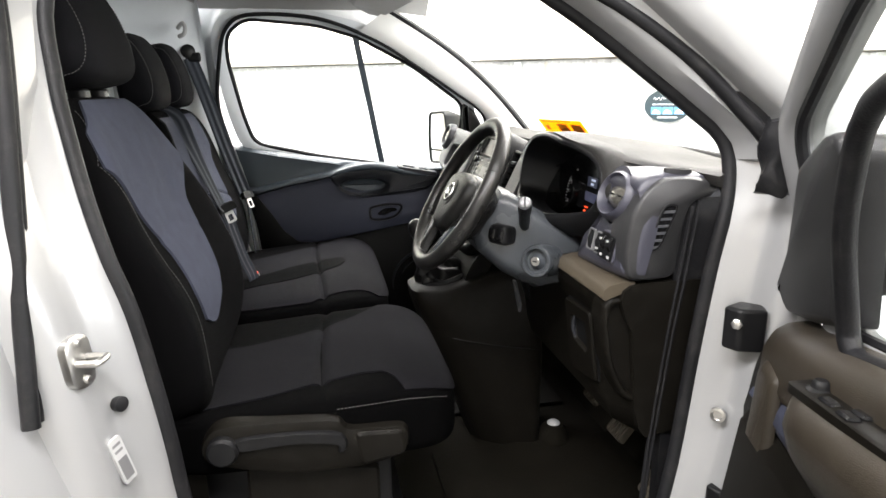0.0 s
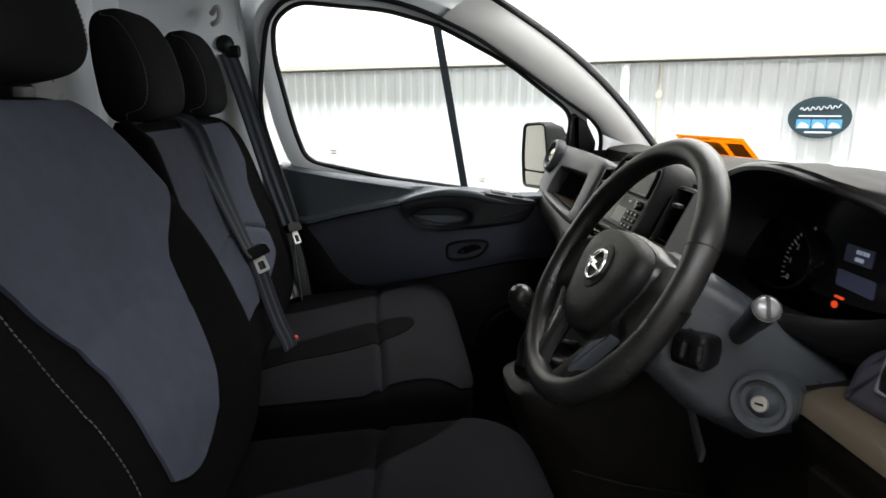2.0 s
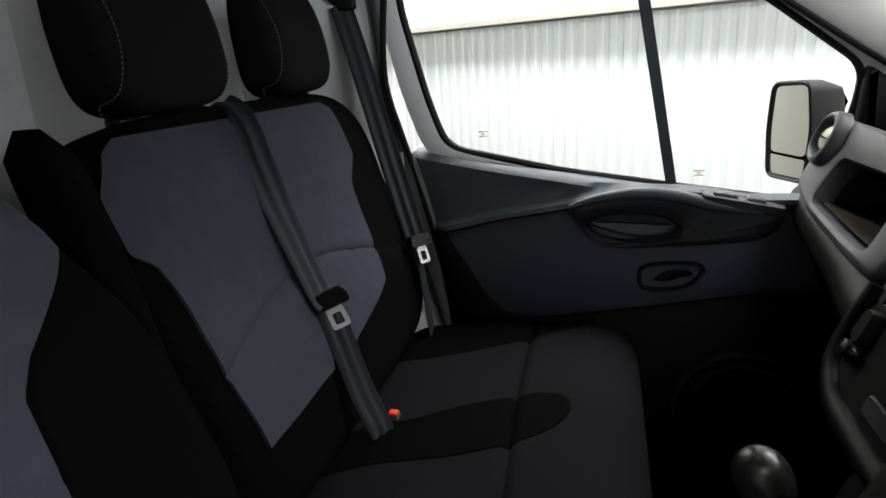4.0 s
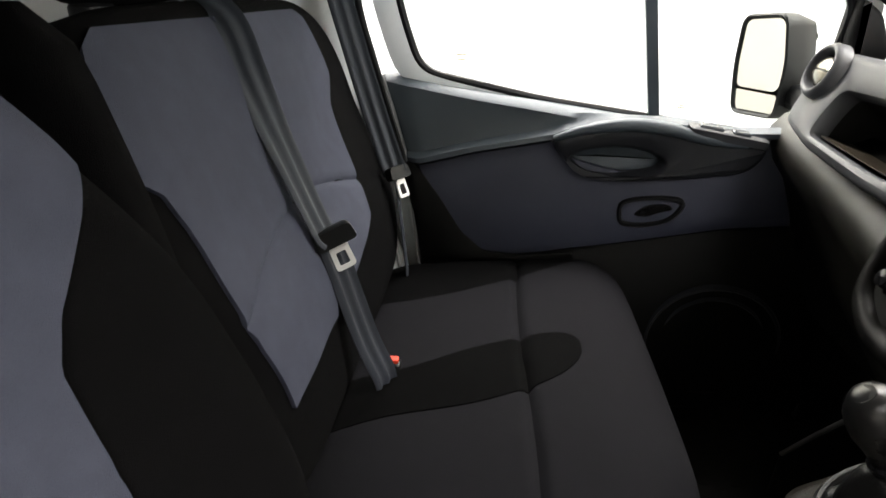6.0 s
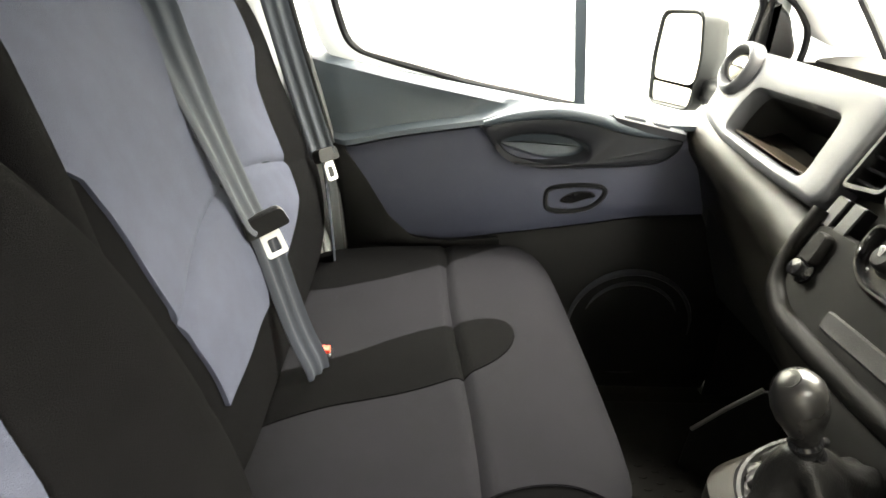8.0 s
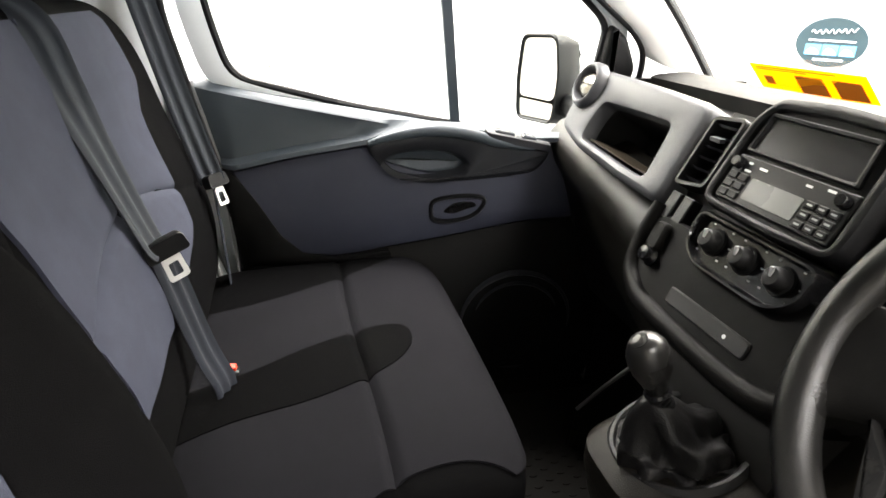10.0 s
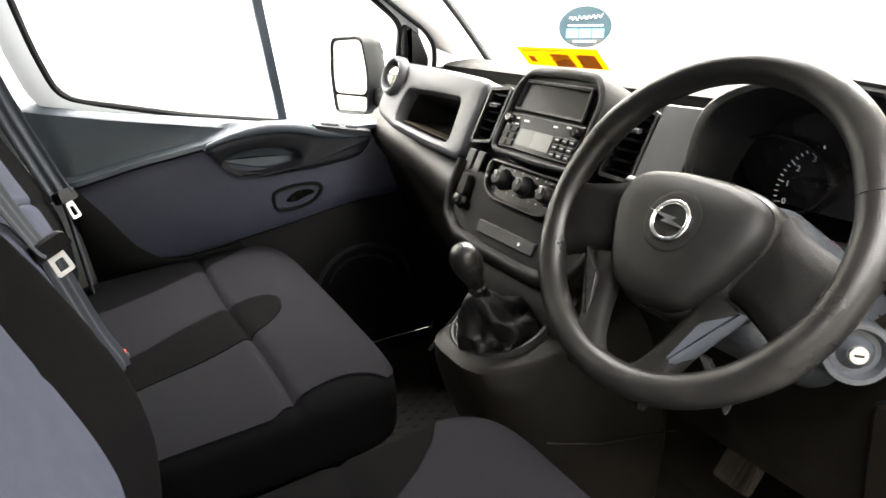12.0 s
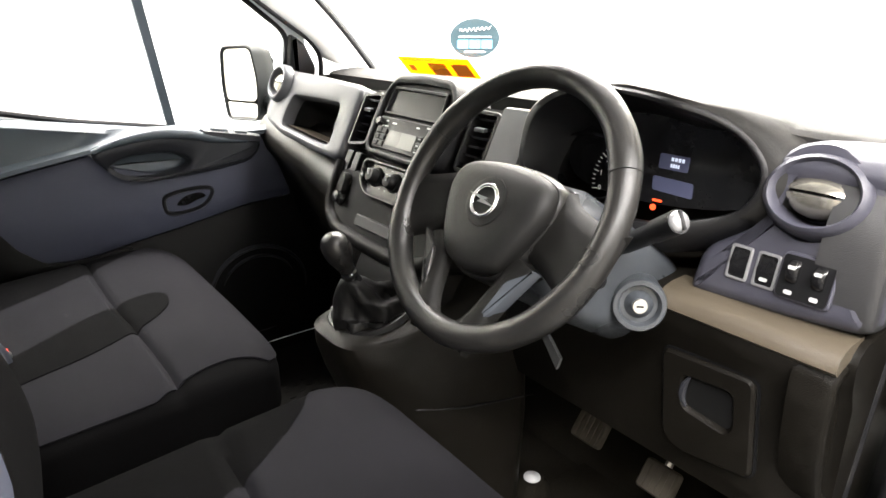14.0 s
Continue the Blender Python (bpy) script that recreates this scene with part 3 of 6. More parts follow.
for x in (0.85, -2.4):
    for s in (1, -1):
        w = part("road_wheel", lathe([(0.19, -0.10), (0.31, -0.10), (0.335, -0.07), (0.335, 0.07), (0.31, 0.10), (0.19, 0.10), (0.18, 0.06), (0.05, 0.07), (0.04, 0.09)], axis((x, s * 0.80, 0.335), (0, s, 0)), 36), "rubber", van)

# details on the driver's side pillar
SP, SN = Vector((-0.607, -0.878, 1.147)), Vector((0.93, -0.34, 0.10)).normalized()
sm = axis(SP, SN)
part("striker_plate", plate(rounded([(-0.022, -0.036), (0.022, -0.036), (0.022, 0.036), (-0.022, 0.036)], 0.021), lambda p, o: sm @ Vector((p.x, p.y, o)), [(0, -0.02), (0, 0.003), (0.003, 0.005)]), "steel", pil_r, "zinc striker plate")
part("striker_pin", tube(catmull([sm @ Vector(p) for p in ((0.010, 0.003, 0.0), (0.010, 0.003, 0.030), (0.007, 0.003, 0.036), (-0.007, 0.001, 0.036), (-0.010, 0.0, 0.030), (-0.010, 0.0, 0.0))], 26, False), 0.0048, 8), "steel", pil_r)
for dz in (-0.026, 0.026):
    part("striker_screw", lathe([(0.006, 0), (0.006, 0.003), (0.004, 0.005), (0, 0.005)], sm @ Matrix.Translation((0, dz, 0.004)), 16), "steel", pil_r)
part("hole_plug", lathe([(0.011, -0.010), (0.011, 0.003), (0.007, 0.005), (0, 0.005)], axis((-0.579, -0.836, 1.060), (0.80, -0.58, 0.12)), 22), "rubber", pil_r, "round black rubber plug")
for k, r in ((0.0, 0.011), (1.0, 0.008)):
    part("edge_strip", tube(catmull([(-0.655, -0.822 + 0.016 * k, 1.64), (-0.655, -0.832 + 0.018 * k, 1.535), (-0.655, -0.884 + 0.018 * k, 1.302), (-0.655, -0.924 + 0.018 * k, 1.105), (-0.655, -0.928 + 0.018 * k, 1.085)], 30, False), r, 10), "rubber", pil_r, "black rubber edge strip")
for k in (-1, 1):
    path = catmull([(0.12 + 0.016 * k, -0.740, 1.672 + 0.012 * k), (0.218 + 0.016 * k, -0.762, 1.621 + 0.012 * k), (0.340 + 0.016 * k, -0.790, 1.531 + 0.012 * k), (0.458 + 0.016 * k, -0.825, 1.408 + 0.012 * k)], 24, False)
    part("pillar_strip", tube(path, 0.012, 10), "rubber", van, "black rubber strip along the pillar")
part("pillar_strip_base", strip(catmull([(0.12, -0.735, 1.672), (0.218, -0.757, 1.621), (0.340, -0.785, 1.531), (0.454, -0.820, 1.410)], 24, False), (0.5, 0, 0.86), 0.048, 0.012), "rubber", van)
# ---- seats ----


def seat_cushion(parent, x0, x1, y0, y1, ztop, thick, bolster, seam_x, spots, skirt):
    """Cushion with grey cloth panels on a black body. spots: (X from, X to, left and right edge) of each panel."""
    cx, cy, L, W = (x0 + x1) / 2, (y0 + y1) / 2, (x1 - x0) / 2, (y1 - y0) / 2

    def d(X, Y, Z):
        x, y = cx + L * X, cy + W * Y
        z = ztop - thick / 2 + thick / 2 * Z
        up = max(0, Z)
        z += up * (0.020 * X - 0.050 * max(0, X - 0.55) ** 2 * 3)
        z += up * bolster * (abs(Y) ** 4 - 0.25)
        if seam_x is not None:
            z -= up * 0.011 * math.exp(-(((x - seam_x) - 0.010 * math.cos(y * 6)) / 0.008) ** 2)
        z += up * 0.003 * noise.noise(Vector((x * 7, y * 7, 3)))
        return Vector((x, y, z))
    s = Soft(d, 7, 5)
    part("cushion_body", s.body(), "ink", parent, "black cloth seat cushion sides")
    for x_from, x_to, left, right in spots:
        part("cushion_panel", s.panel(x_from, x_to, left, right, 0.0036, 90, 44), "cloth", parent, "grey cloth cushion panel toned darker for shade")
    return s


def seat_back(parent, low, lean, height, y0, y1, thick, bolster, spots, grey="grey", wing=0.0, crease=-0.05, crease_y=0.0, dent=0.0015, swell=0.0):
    """Backrest, its base at low (x, z), leaning back by lean degrees. spots: (centre Y, half width at top, at waist)."""
    cy, W = (y0 + y1) / 2, (y1 - y0) / 2
    ca, sa = math.cos(radians(lean)), math.sin(radians(lean))
    H = height / 2

    def d(X, Y, Z):
        h = H * (1 + X)
        taper = 1 - 0.16 * max(0, X - 0.1) ** 2 - wing * max(0, X - 0.25)
        up = max(0, Z)
        n = thick / 2 * Z
        n += up * bolster * (min(1, abs(Y)) ** 4 - 0.2) * (1 - 0.8 * max(0, X - 0.1)) * (1.0 if X > -0.6 else 1 + (X + 0.6))
        n += up * 0.022 * math.exp(-((X + 0.35) / 0.4) ** 2)
        n -= 0.028 * max(0, X - 0.4) ** 2
        n += up * 0.003 * noise.noise(Vector((h * 7, Y * 4, 9)))
        n -= up * dent * math.exp(-((X - crease - 0.16 * math.cos(2.6 * (Y - crease_y))) / 0.024) ** 2)
        side = max(0, Y) ** 3 * math.exp(-((X + 0.25) / 0.75) ** 4)
        y = cy + W * Y * taper + swell * side
        n += up * 0.9 * swell * side
        return Vector((low[0] - h * sa + n * ca, y, low[1] + h * ca + n * sa))
    s = Soft(d, 6, 5)
    part("backrest_body", s.body(), "dark", parent, "black cloth backrest sides")
    for x_from, x_to, left, right in spots:
        part("backrest_panel", s.panel(x_from, x_to, left, right, 0.0048, 80, 40), grey, parent, "blue-grey cloth backrest panel")
    return s


def headrest(parent, at, lean, w=0.27, h=0.20, th=0.115, back=0.0):
    ca, sa = math.cos(radians(lean)), math.sin(radians(lean))

    def d(X, Y, Z):
        hh = h / 2 * X
        n = th / 2 * Z * (1 - 0.28 * X) + 0.012 * (1 - X * X) * max(0, Z)
        y = w / 2 * Y * (1 - 0.10 * max(0, X) ** 2 - 0.06 * max(0, -X))
        return Vector((at[0] - hh * sa + n * ca, at[1] + y, at[2] + hh * ca + n * sa))
    s = Soft(d, 4.5, 4)
    hr = part("headrest", s.body(28, 44), "head", parent, "black cloth headrest")
    for sgn in (-1, 1):
        line = s.line([(-0.93 + 1.86 * i / 40, sgn * (0.84 + 0.06 * math.cos(i / 40 * math.pi * 2))) for i in range(41)], 0.0008)
        stitches(line, "thread", hr, 0.006, 0.0005)
        y = at[1] + sgn * 0.055
        foot = Vector((at[0] + h * 0.56 * sa - back, y, at[2] - h * 0.56 * ca))
        part("post", tube([Vector((at[0] - back, y, at[2])), foot], 0.0055, 10), "chrome", hr, "bright metal post")
        part("post_guide", plate(rounded([(-0.022, -0.015), (0.022, -0.015), (0.022, 0.015), (-0.022, 0.015)], 0.012, 4), lambda p, o, f=foot: f + Vector((p.y, p.x, 0.004 + o)), [(0, -0.012), (0, 0.006), (0.004, 0.010)]), "black", hr)
    return hr


def ease(v):
    v = min(1.0, max(0.0, v))
    return v * v * (3 - 2 * v)


def table(*pts):
    """A curve through (X, value) pairs, in order of rising X."""
    xs, vs = [p[0] for p in pts], [p[1] for p in pts]
    return lambda X: float(np.interp(X, xs, vs))


driver = thing("driver_seat", "black and blue-grey cloth driver's seat with side levers", "seat", at=(-0.35, -0.42, 0.5))
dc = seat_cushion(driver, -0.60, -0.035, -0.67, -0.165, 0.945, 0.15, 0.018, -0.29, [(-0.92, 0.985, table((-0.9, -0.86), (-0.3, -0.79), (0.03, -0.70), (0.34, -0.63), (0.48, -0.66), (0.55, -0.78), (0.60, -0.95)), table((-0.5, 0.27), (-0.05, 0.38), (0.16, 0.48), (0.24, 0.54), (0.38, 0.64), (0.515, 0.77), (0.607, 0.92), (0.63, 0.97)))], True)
dleft = table((-0.63, 0.03), (-0.60, -0.10), (-0.53, -0.27), (-0.33, -0.345), (-0.04, -0.37), (0.1, -0.43), (0.35, -0.67), (0.5, -0.86), (0.586, -0.95), (0.773, -0.92), (0.90, -0.74), (0.955, -0.62))
dright = table((-0.63, 0.14), (-0.60, 0.28), (-0.53, 0.43), (-0.39, 0.50), (-0.05, 0.575), (0.19, 0.60), (0.275, 0.66), (0.42, 0.84), (0.5, 0.93), (0.58, 0.95), (0.8, 0.90), (0.955, 0.78))
db = seat_back(driver, (-0.548, 0.90), 15.5, 0.60, -0.675, -0.168, 0.13, 0.058, [(-0.63, 0.955, dleft, dright)], wing=0.10, swell=0.034)
headrest(driver, (-0.715, -0.404, 1.600), 10, 0.353, 0.21)
seam = table((-0.85, -0.66), (-0.5, -0.60), (-0.1, -0.63), (0.2, -0.73), (0.42, -0.87), (0.6, -0.965), (0.9, -0.82))
stitches(db.line([(0.9 - 1.75 * i / 60, seam(0.9 - 1.75 * i / 60)) for i in range(61)], 0.0015), "thread", driver)
# armrest folded up along the inboard side of the backrest
rows = []
for i in range(13):
    f = i / 12
    c = Vector((-0.598, -0.113, 1.13)).lerp(Vector((-0.668, -0.120, 1.445)), f)
    k = min(1.0, 0.35 + math.sqrt(max(0.0, 1 - max(0.0, (f - 0.86) / 0.14) ** 2)) * 0.65)
    rows.append([c + Vector((0.034 * k * math.cos(a) + 0.006 * math.sin(f * math.pi), 0.024 * k * spow(math.sin(a), 0.7), 0)) for a in (2 * math.pi * j / 20 for j in range(20))])
part("armrest", rings_bm(rows), "dark", driver, "black cloth armrest folded up", angle=60)
stitches(dc.line([(X, -0.985 * dc.k(X)) for X in (0.16 + 0.74 * i / 60 for i in range(61))], 0.0012), "thread", driver)
# base, side cover and lever
part("seat_base", plate(rounded([(-0.56, -0.62), (-0.14, -0.62), (-0.14, -0.22), (-0.56, -0.22)], 0.04), lambda p, o: Vector((p.x, p.y, o)), [(0.0, 0.502), (0.0, 0.60), (0.03, 0.66), (0.03, 0.82)]), "black", driver)
cov = catmull([(-0.514, 0.880), (-0.500, 0.912), (-0.470, 0.925), (-0.383, 0.923), (-0.280, 0.915), (-0.250, 0.893), (-0.160, 0.888), (-0.144, 0.860), (-0.160, 0.828), (-0.229, 0.811), (-0.369, 0.815), (-0.464, 0.838), (-0.505, 0.855)], 90)
cov = [Vector(p) for p in cov]
cover = part("side_cover", plate(cov, lambda p, o: Vector((p.x, -0.676 - o, p.y)), [(0, -0.06), (0, 0.0), (0.004, 0.010), (0.012, 0.013)]), "lower", driver, "brown-black plastic side cover")
part("recliner_knob", lathe([(0.027, 0), (0.027, 0.016), (0.022, 0.021), (0.0, 0.022)], axis((-0.475, -0.686, 0.882), (0, -1, 0)), 28), "dash", cover)
lev = [Vector(p) for p in catmull([(-0.45, 0.900), (-0.36, 0.902), (-0.285, 0.895), (-0.262, 0.880), (-0.262, 0.858), (-0.276, 0.852), (-0.282, 0.868), (-0.36, 0.878), (-0.45, 0.876)], 60)]
part("height_lever", plate(lev, lambda p, o: Vector((p.x, -0.688 - o, p.y)), [(0, -0.01), (0, 0.004), (0.003, 0.009)]), "dash", cover)
part("cover_end", plate(rounded([(-0.245, 0.888), (-0.158, 0.884), (-0.150, 0.835), (-0.235, 0.818)], 0.014), lambda p, o: Vector((p.x, -0.688 - o, p.y)), [(0, -0.01), (0, 0.003), (0.006, 0.008)]), "lower", cover)
part("lower_cover", plate(rounded([(-0.445, 0.66), (-0.200, 0.66), (-0.200, 0.790), (-0.445, 0.822)], 0.014), lambda p, o: Vector((p.x, -0.650 - o, p.y)), [(0, -0.03), (0, 0), (0.005, 0.005)]), "lower", driver)
part("slide_rail", box(-0.50, 0.02, -0.56, -0.52, 0.512, 0.545), "steel", driver, bevel=0.003)
part("buckle_stalk", rings_bm([[Vector((-0.50 + dx, -0.145 + dy, z)) for dx, dy in ((-0.02, -0.011), (0.02, -0.011), (0.02, 0.011), (-0.02, 0.011))] for z in (0.72, 0.885)]), "black", driver, bevel=0.004)
part("buckle_button", box(-0.515, -0.485, -0.152, -0.138, 0.884, 0.893), "red", driver, "red release button", bevel=0.002)

bench = thing("passenger_bench", "two-place black and grey cloth passenger bench seat", "seat", at=(-0.35, 0.36, 0.5))
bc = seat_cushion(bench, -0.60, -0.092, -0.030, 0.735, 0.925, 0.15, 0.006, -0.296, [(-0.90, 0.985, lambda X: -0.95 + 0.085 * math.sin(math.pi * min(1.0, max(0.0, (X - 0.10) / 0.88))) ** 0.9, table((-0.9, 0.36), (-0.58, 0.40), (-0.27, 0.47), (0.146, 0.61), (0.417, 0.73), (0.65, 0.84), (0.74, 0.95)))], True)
mid = lambda X: -0.215 + 0.26 * X + 0.05 * max(0.0, X) ** 2
tip = lambda X: (0.150 + 0.04 * ease((X + 0.6) / 0.6)) * max(0.0, 1 - max(0, (X - 0.05) / 0.49) ** 3) ** 0.5
part("divider_panel", bc.panel(-0.95, 0.535, lambda X: mid(X) - tip(X), lambda X: mid(X) + tip(X), 0.0055, 60, 20), "ink", bench, "black cloth strip between the places")
bl1 = table((-0.53, -0.82), (-0.24, -0.865), (0.17, -0.865), (0.38, -0.89), (0.46, -0.945), (0.686, -0.937), (0.853, -0.86), (0.90, -0.80))
br1 = table((-0.53, -0.30), (-0.3, -0.235), (0.9, -0.235))
bl2 = table((-0.53, -0.20), (0.9, -0.215))
br2 = table((-0.53, -0.15), (-0.47, 0.08), (-0.42, 0.26), (-0.36, 0.40), (0.0, 0.47), (0.33, 0.51), (0.5, 0.62), (0.85, 0.62), (0.90, 0.55))
seat_back(bench, (-0.592, 0.90), 15.5, 0.555, -0.072, 0.71, 0.12, 0.030, [(-0.53, 0.90, bl1, br1), (-0.53, 0.90, bl2, br2)], crease=-0.12, crease_y=-0.2, dent=0.006, wing=-0.16)
headrest(bench, (-0.733, 0.134, 1.538), 8, 0.250, 0.20, 0.08, 0.017)
headrest(bench, (-0.733, 0.494, 1.538), 8, 0.232, 0.20, 0.08, 0.017)
part("seat_base", plate(rounded([(-0.56, 0.06), (-0.14, 0.06), (-0.14, 0.70), (-0.56, 0.70)], 0.04), lambda p, o: Vector((p.x, p.y, o)), [(0.0, 0.502), (0.0, 0.60), (0.02, 0.66), (0.02, 0.80)]), "black", bench)
part("buckle", box(-0.512, -0.486, 0.274, 0.298, 0.84, 0.922), "black", bench, bevel=0.005)
part("buckle_button", box(-0.506, -0.490, 0.280, 0.294, 0.920, 0.928), "red", bench, "red release button", bevel=0.002)

# seat belts
belt_mid = thing("seat_belt", "grey seat belt hanging over the middle backrest", "seat belt", "seat belts", at=(-0.56, 0.25, 1.1))
part("webbing", strip(catmull([(-0.76, 0.275, 1.425), (-0.72, 0.255, 1.440), (-0.672, 0.236, 1.415), (-0.648, 0.226, 1.355), (-0.622, 0.220, 1.29), (-0.575, 0.217, 1.170), (-0.564, 0.219, 1.150)], 28, False), [Vector((1.0, 0.25, 0.2)).lerp(Vector((0.22, 1, 0.12)), ease((i - 7) / 16)) for i in range(28)], 0.046, 0.0016, 0.0022), "belt", belt_mid)
part("webbing", strip(catmull([(-0.562, 0.220, 1.146), (-0.525, 0.228, 1.0), (-0.502, 0.232, 0.935), (-0.500, 0.238, 0.90)], 16, False), (0.45, 0.88, 0.1), 0.044, 0.0016, 0.0022), "beltshade", belt_mid)


def tongue(parent, at, direction, side):
    m = axis(at, direction, side)
    part("tongue_cover", plate(rounded([(-0.030, -0.014), (0.030, -0.014), (0.026, 0.012), (-0.026, 0.012)], 0.008), lambda p, o: m @ Vector((o, p.x, p.y)), [(0.001, -0.008), (0, -0.004), (0, 0.004), (0.001, 0.008)]), "black", parent)
    o = rounded([(-0.0145, -0.050), (0.0145, -0.050), (0.013, -0.012), (-0.013, -0.012)], 0.006, 4)
    i = rounded([(-0.0075, -0.044), (0.0075, -0.044), (0.007, -0.024), (-0.007, -0.024)], 0.003, 4)
    f = lambda p, q: m @ Vector((q, p.x, p.y))
    part("tongue_plate", ring_plate(o, i, f, [(0, -0.0012), (0, 0.0012)], [(0, 0.0012), (0, -0.0012), (0, -0.0012)]), "plate", parent, "bright steel tongue")


tongue(belt_mid, (-0.558, 0.219, 1.154), (-0.30, -0.1, 0.93), (0.86, 0.48, 0))
belt_left = thing("seat_belt", "grey seat belt hanging from the pillar beside the passenger door", "seat belt", "seat belts", at=(-0.62, 0.68, 1.3))
part("webbing", strip(catmull([(-0.70, 0.715, 1.605), (-0.665, 0.70, 1.50), (-0.60, 0.67, 1.28), (-0.545, 0.635, 1.12)], 20, False), (0.92, 0.40, 0.2), 0.047, 0.0016, 0.0022), "belt", belt_left)
part("webbing", strip(catmull([(-0.545, 0.635, 1.12), (-0.535, 0.64, 1.0), (-0.53, 0.66, 0.84), (-0.55, 0.70, 0.62)], 16, False), (-0.15, 1, 0), 0.044, 0.0016, 0.0022), "beltshade", belt_left)
tongue(belt_left, (-0.54, 0.633, 1.125), (-0.30, 0.2, 0.93), (0.5, 0.85, 0))
part("anchor", rings_bm([[Vector((-0.70 + dx, 0.70 + dy, z)) for dx, dy in ((-0.03, 0.02), (0.035, -0.005), (0.04, 0.012), (-0.025, 0.035))] for z in (1.592, 1.625)]), "black", belt_left, "black belt guide", bevel=0.008)
part("anchor_cap", lathe([(0.024, -0.01), (0.024, 0.008), (0.016, 0.014), (0, 0.015)], axis((-0.705, 0.715, 1.628), (0.35, -0.93, 0)), 20), "black", belt_left)
hook = part("coat_hook", tube(catmull([(-0.72, 0.66, 1.70), (-0.70, 0.64, 1.715), (-0.69, 0.625, 1.70), (-0.695, 0.625, 1.68), (-0.715, 0.64, 1.672)], 16, False), 0.007, 8), "lining", van, "pale plastic coat hook")
# ---- dashboard ----
dash = thing("dashboard", "dark grey van dashboard with pale grey fascia panels", "dashboard", at=(0.3, 0, 1.1))
FN = Vector((-0.894, 0, 0.447))


def F(p, o=0.0):
    """A place on the fascia's sloping face: p = (y, z), o metres proud of it."""
    return Vector((0.235 + 0.5 * (p[1] - 1.29), p[0], p[1])) + FN * o


RN = Vector((-0.98, 0, 0.196))


def FR(p, o=0.0):
    """The driver's side fascia, steeper and further forward."""
    return Vector((0.24 + 0.2 * (p[1] - 1.2), p[0], p[1])) + RN * o


def DF(p, o=0.0):
    """The dials' face."""
    return Vector((0.295 + 0.1 * (p[1] - 1.26), p[0], p[1])) + Vector((-0.995, 0, 0.0995)) * o


def L(pts, r=0.01, n=4):
    return rounded(pts, r, n)


# top pad, from the windscreen to the driver, rising into the hood over the dials
hood = table((-0.775, 1.344), (-0.72, 1.346), (-0.66, 1.345), (-0.615, 1.354), (-0.56, 1.373), (-0.48, 1.391), (-0.42, 1.396), (-0.35, 1.389), (-0.29, 1.370), (-0.25, 1.342), (-0.20, 1.338), (0.7, 1.330))
lip = table((-0.775, 0.385), (-0.70, 0.372), (-0.655, 0.352), (-0.625, 0.300), (-0.60, 0.284), (-0.55, 0.252), (-0.50, 0.232), (-0.42, 0.222), (-0.30, 0.232), (-0.25, 0.262), (-0.225, 0.385), (0.7, 0.40))
rows = []
for i in range(65):
    y = 0.735 - 1.510 * i / 64
    back = screen_at(max(-1, min(1, -y / 0.75)), 0)
    hd, fr = hood(y), lip(y)
    crest = max(hd, 1.344 + 0.003 * ease((-0.62 - y) / 0.12)) - 0.004
    foot = 1.10 + 0.215 * ease((-0.70 - y) / 0.04)
    rows.append([Vector((back.x - 0.03, y, 1.309)), Vector((back.x * 0.55 + fr * 0.45, y, 1.322 + 0.6 * (crest - 1.322))), Vector((fr + 0.10, y, crest - 0.001)), Vector((fr + 0.045, y, max(hd, crest - 0.004))), Vector((fr + 0.014, y, hd + 0.001)), Vector((fr + 0.002, y, hd - 0.004)), Vector((fr + 0.004, y, hd - 0.014)), Vector((max(0.345, fr + 0.006), y, hd - 0.022)), Vector((0.42, y, foot)), Vector((back.x - 0.02, y, max(1.15, foot - 0.01)))])
part("top_pad", rings_bm(rows), "pad", dash, "dark grey soft top pad", angle=50)
part("storage_trough", box(0.27, 0.40, -0.20, 0.60, 1.28, 1.300), "black", dash)

# core behind the fascias
rows = [[Vector(q) for q in ((0.420, y, 1.320), (0.37, y, 1.20), (0.25, y, 1.11), (0.27, y, 0.95), (0.33, y, 0.80), (0.50, y, 0.75), (0.50, y, 1.25))] for y in (0.74, 0.4, 0.28)]
part("core", rings_bm(rows), "dash", dash, angle=35)
rows = [[Vector(q) for q in ((0.285, y, 1.325), (0.215, y, 1.185), (0.20, y, 1.10), (0.24, y, 0.95), (0.33, y, 0.80), (0.50, y, 0.75), (0.50, y, 1.25))] for y in (0.28, 0.0, -0.26)]
part("core", rings_bm(rows), "black", dash, angle=35)

# passenger fascia with its open tray
N = 6
out = L([(0.715, 1.215), (0.72, 1.30), (0.69, 1.342), (0.45, 1.338), (0.272, 1.332), (0.268, 1.175), (0.40, 1.178), (0.60, 1.192)], 0.03, N)
hole = L([(0.600, 1.212), (0.602, 1.245), (0.592, 1.284), (0.45, 1.287), (0.347, 1.287), (0.335, 1.200), (0.40, 1.200), (0.52, 1.207)], 0.018, N)
tray = part("passenger_fascia", ring_plate(out, hole, F, [(0.0, -0.05), (0.0, 0.004), (0.004, 0.012), (0.012, 0.016)], [(-0.010, 0.016), (-0.003, 0.013), (0, 0.006), (0, -0.02)]), "fascia", dash, "pale grey fascia with an open tray")
# Black stands in for the shade deep inside the tray.
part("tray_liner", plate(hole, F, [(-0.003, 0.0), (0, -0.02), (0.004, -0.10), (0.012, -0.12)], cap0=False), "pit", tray)

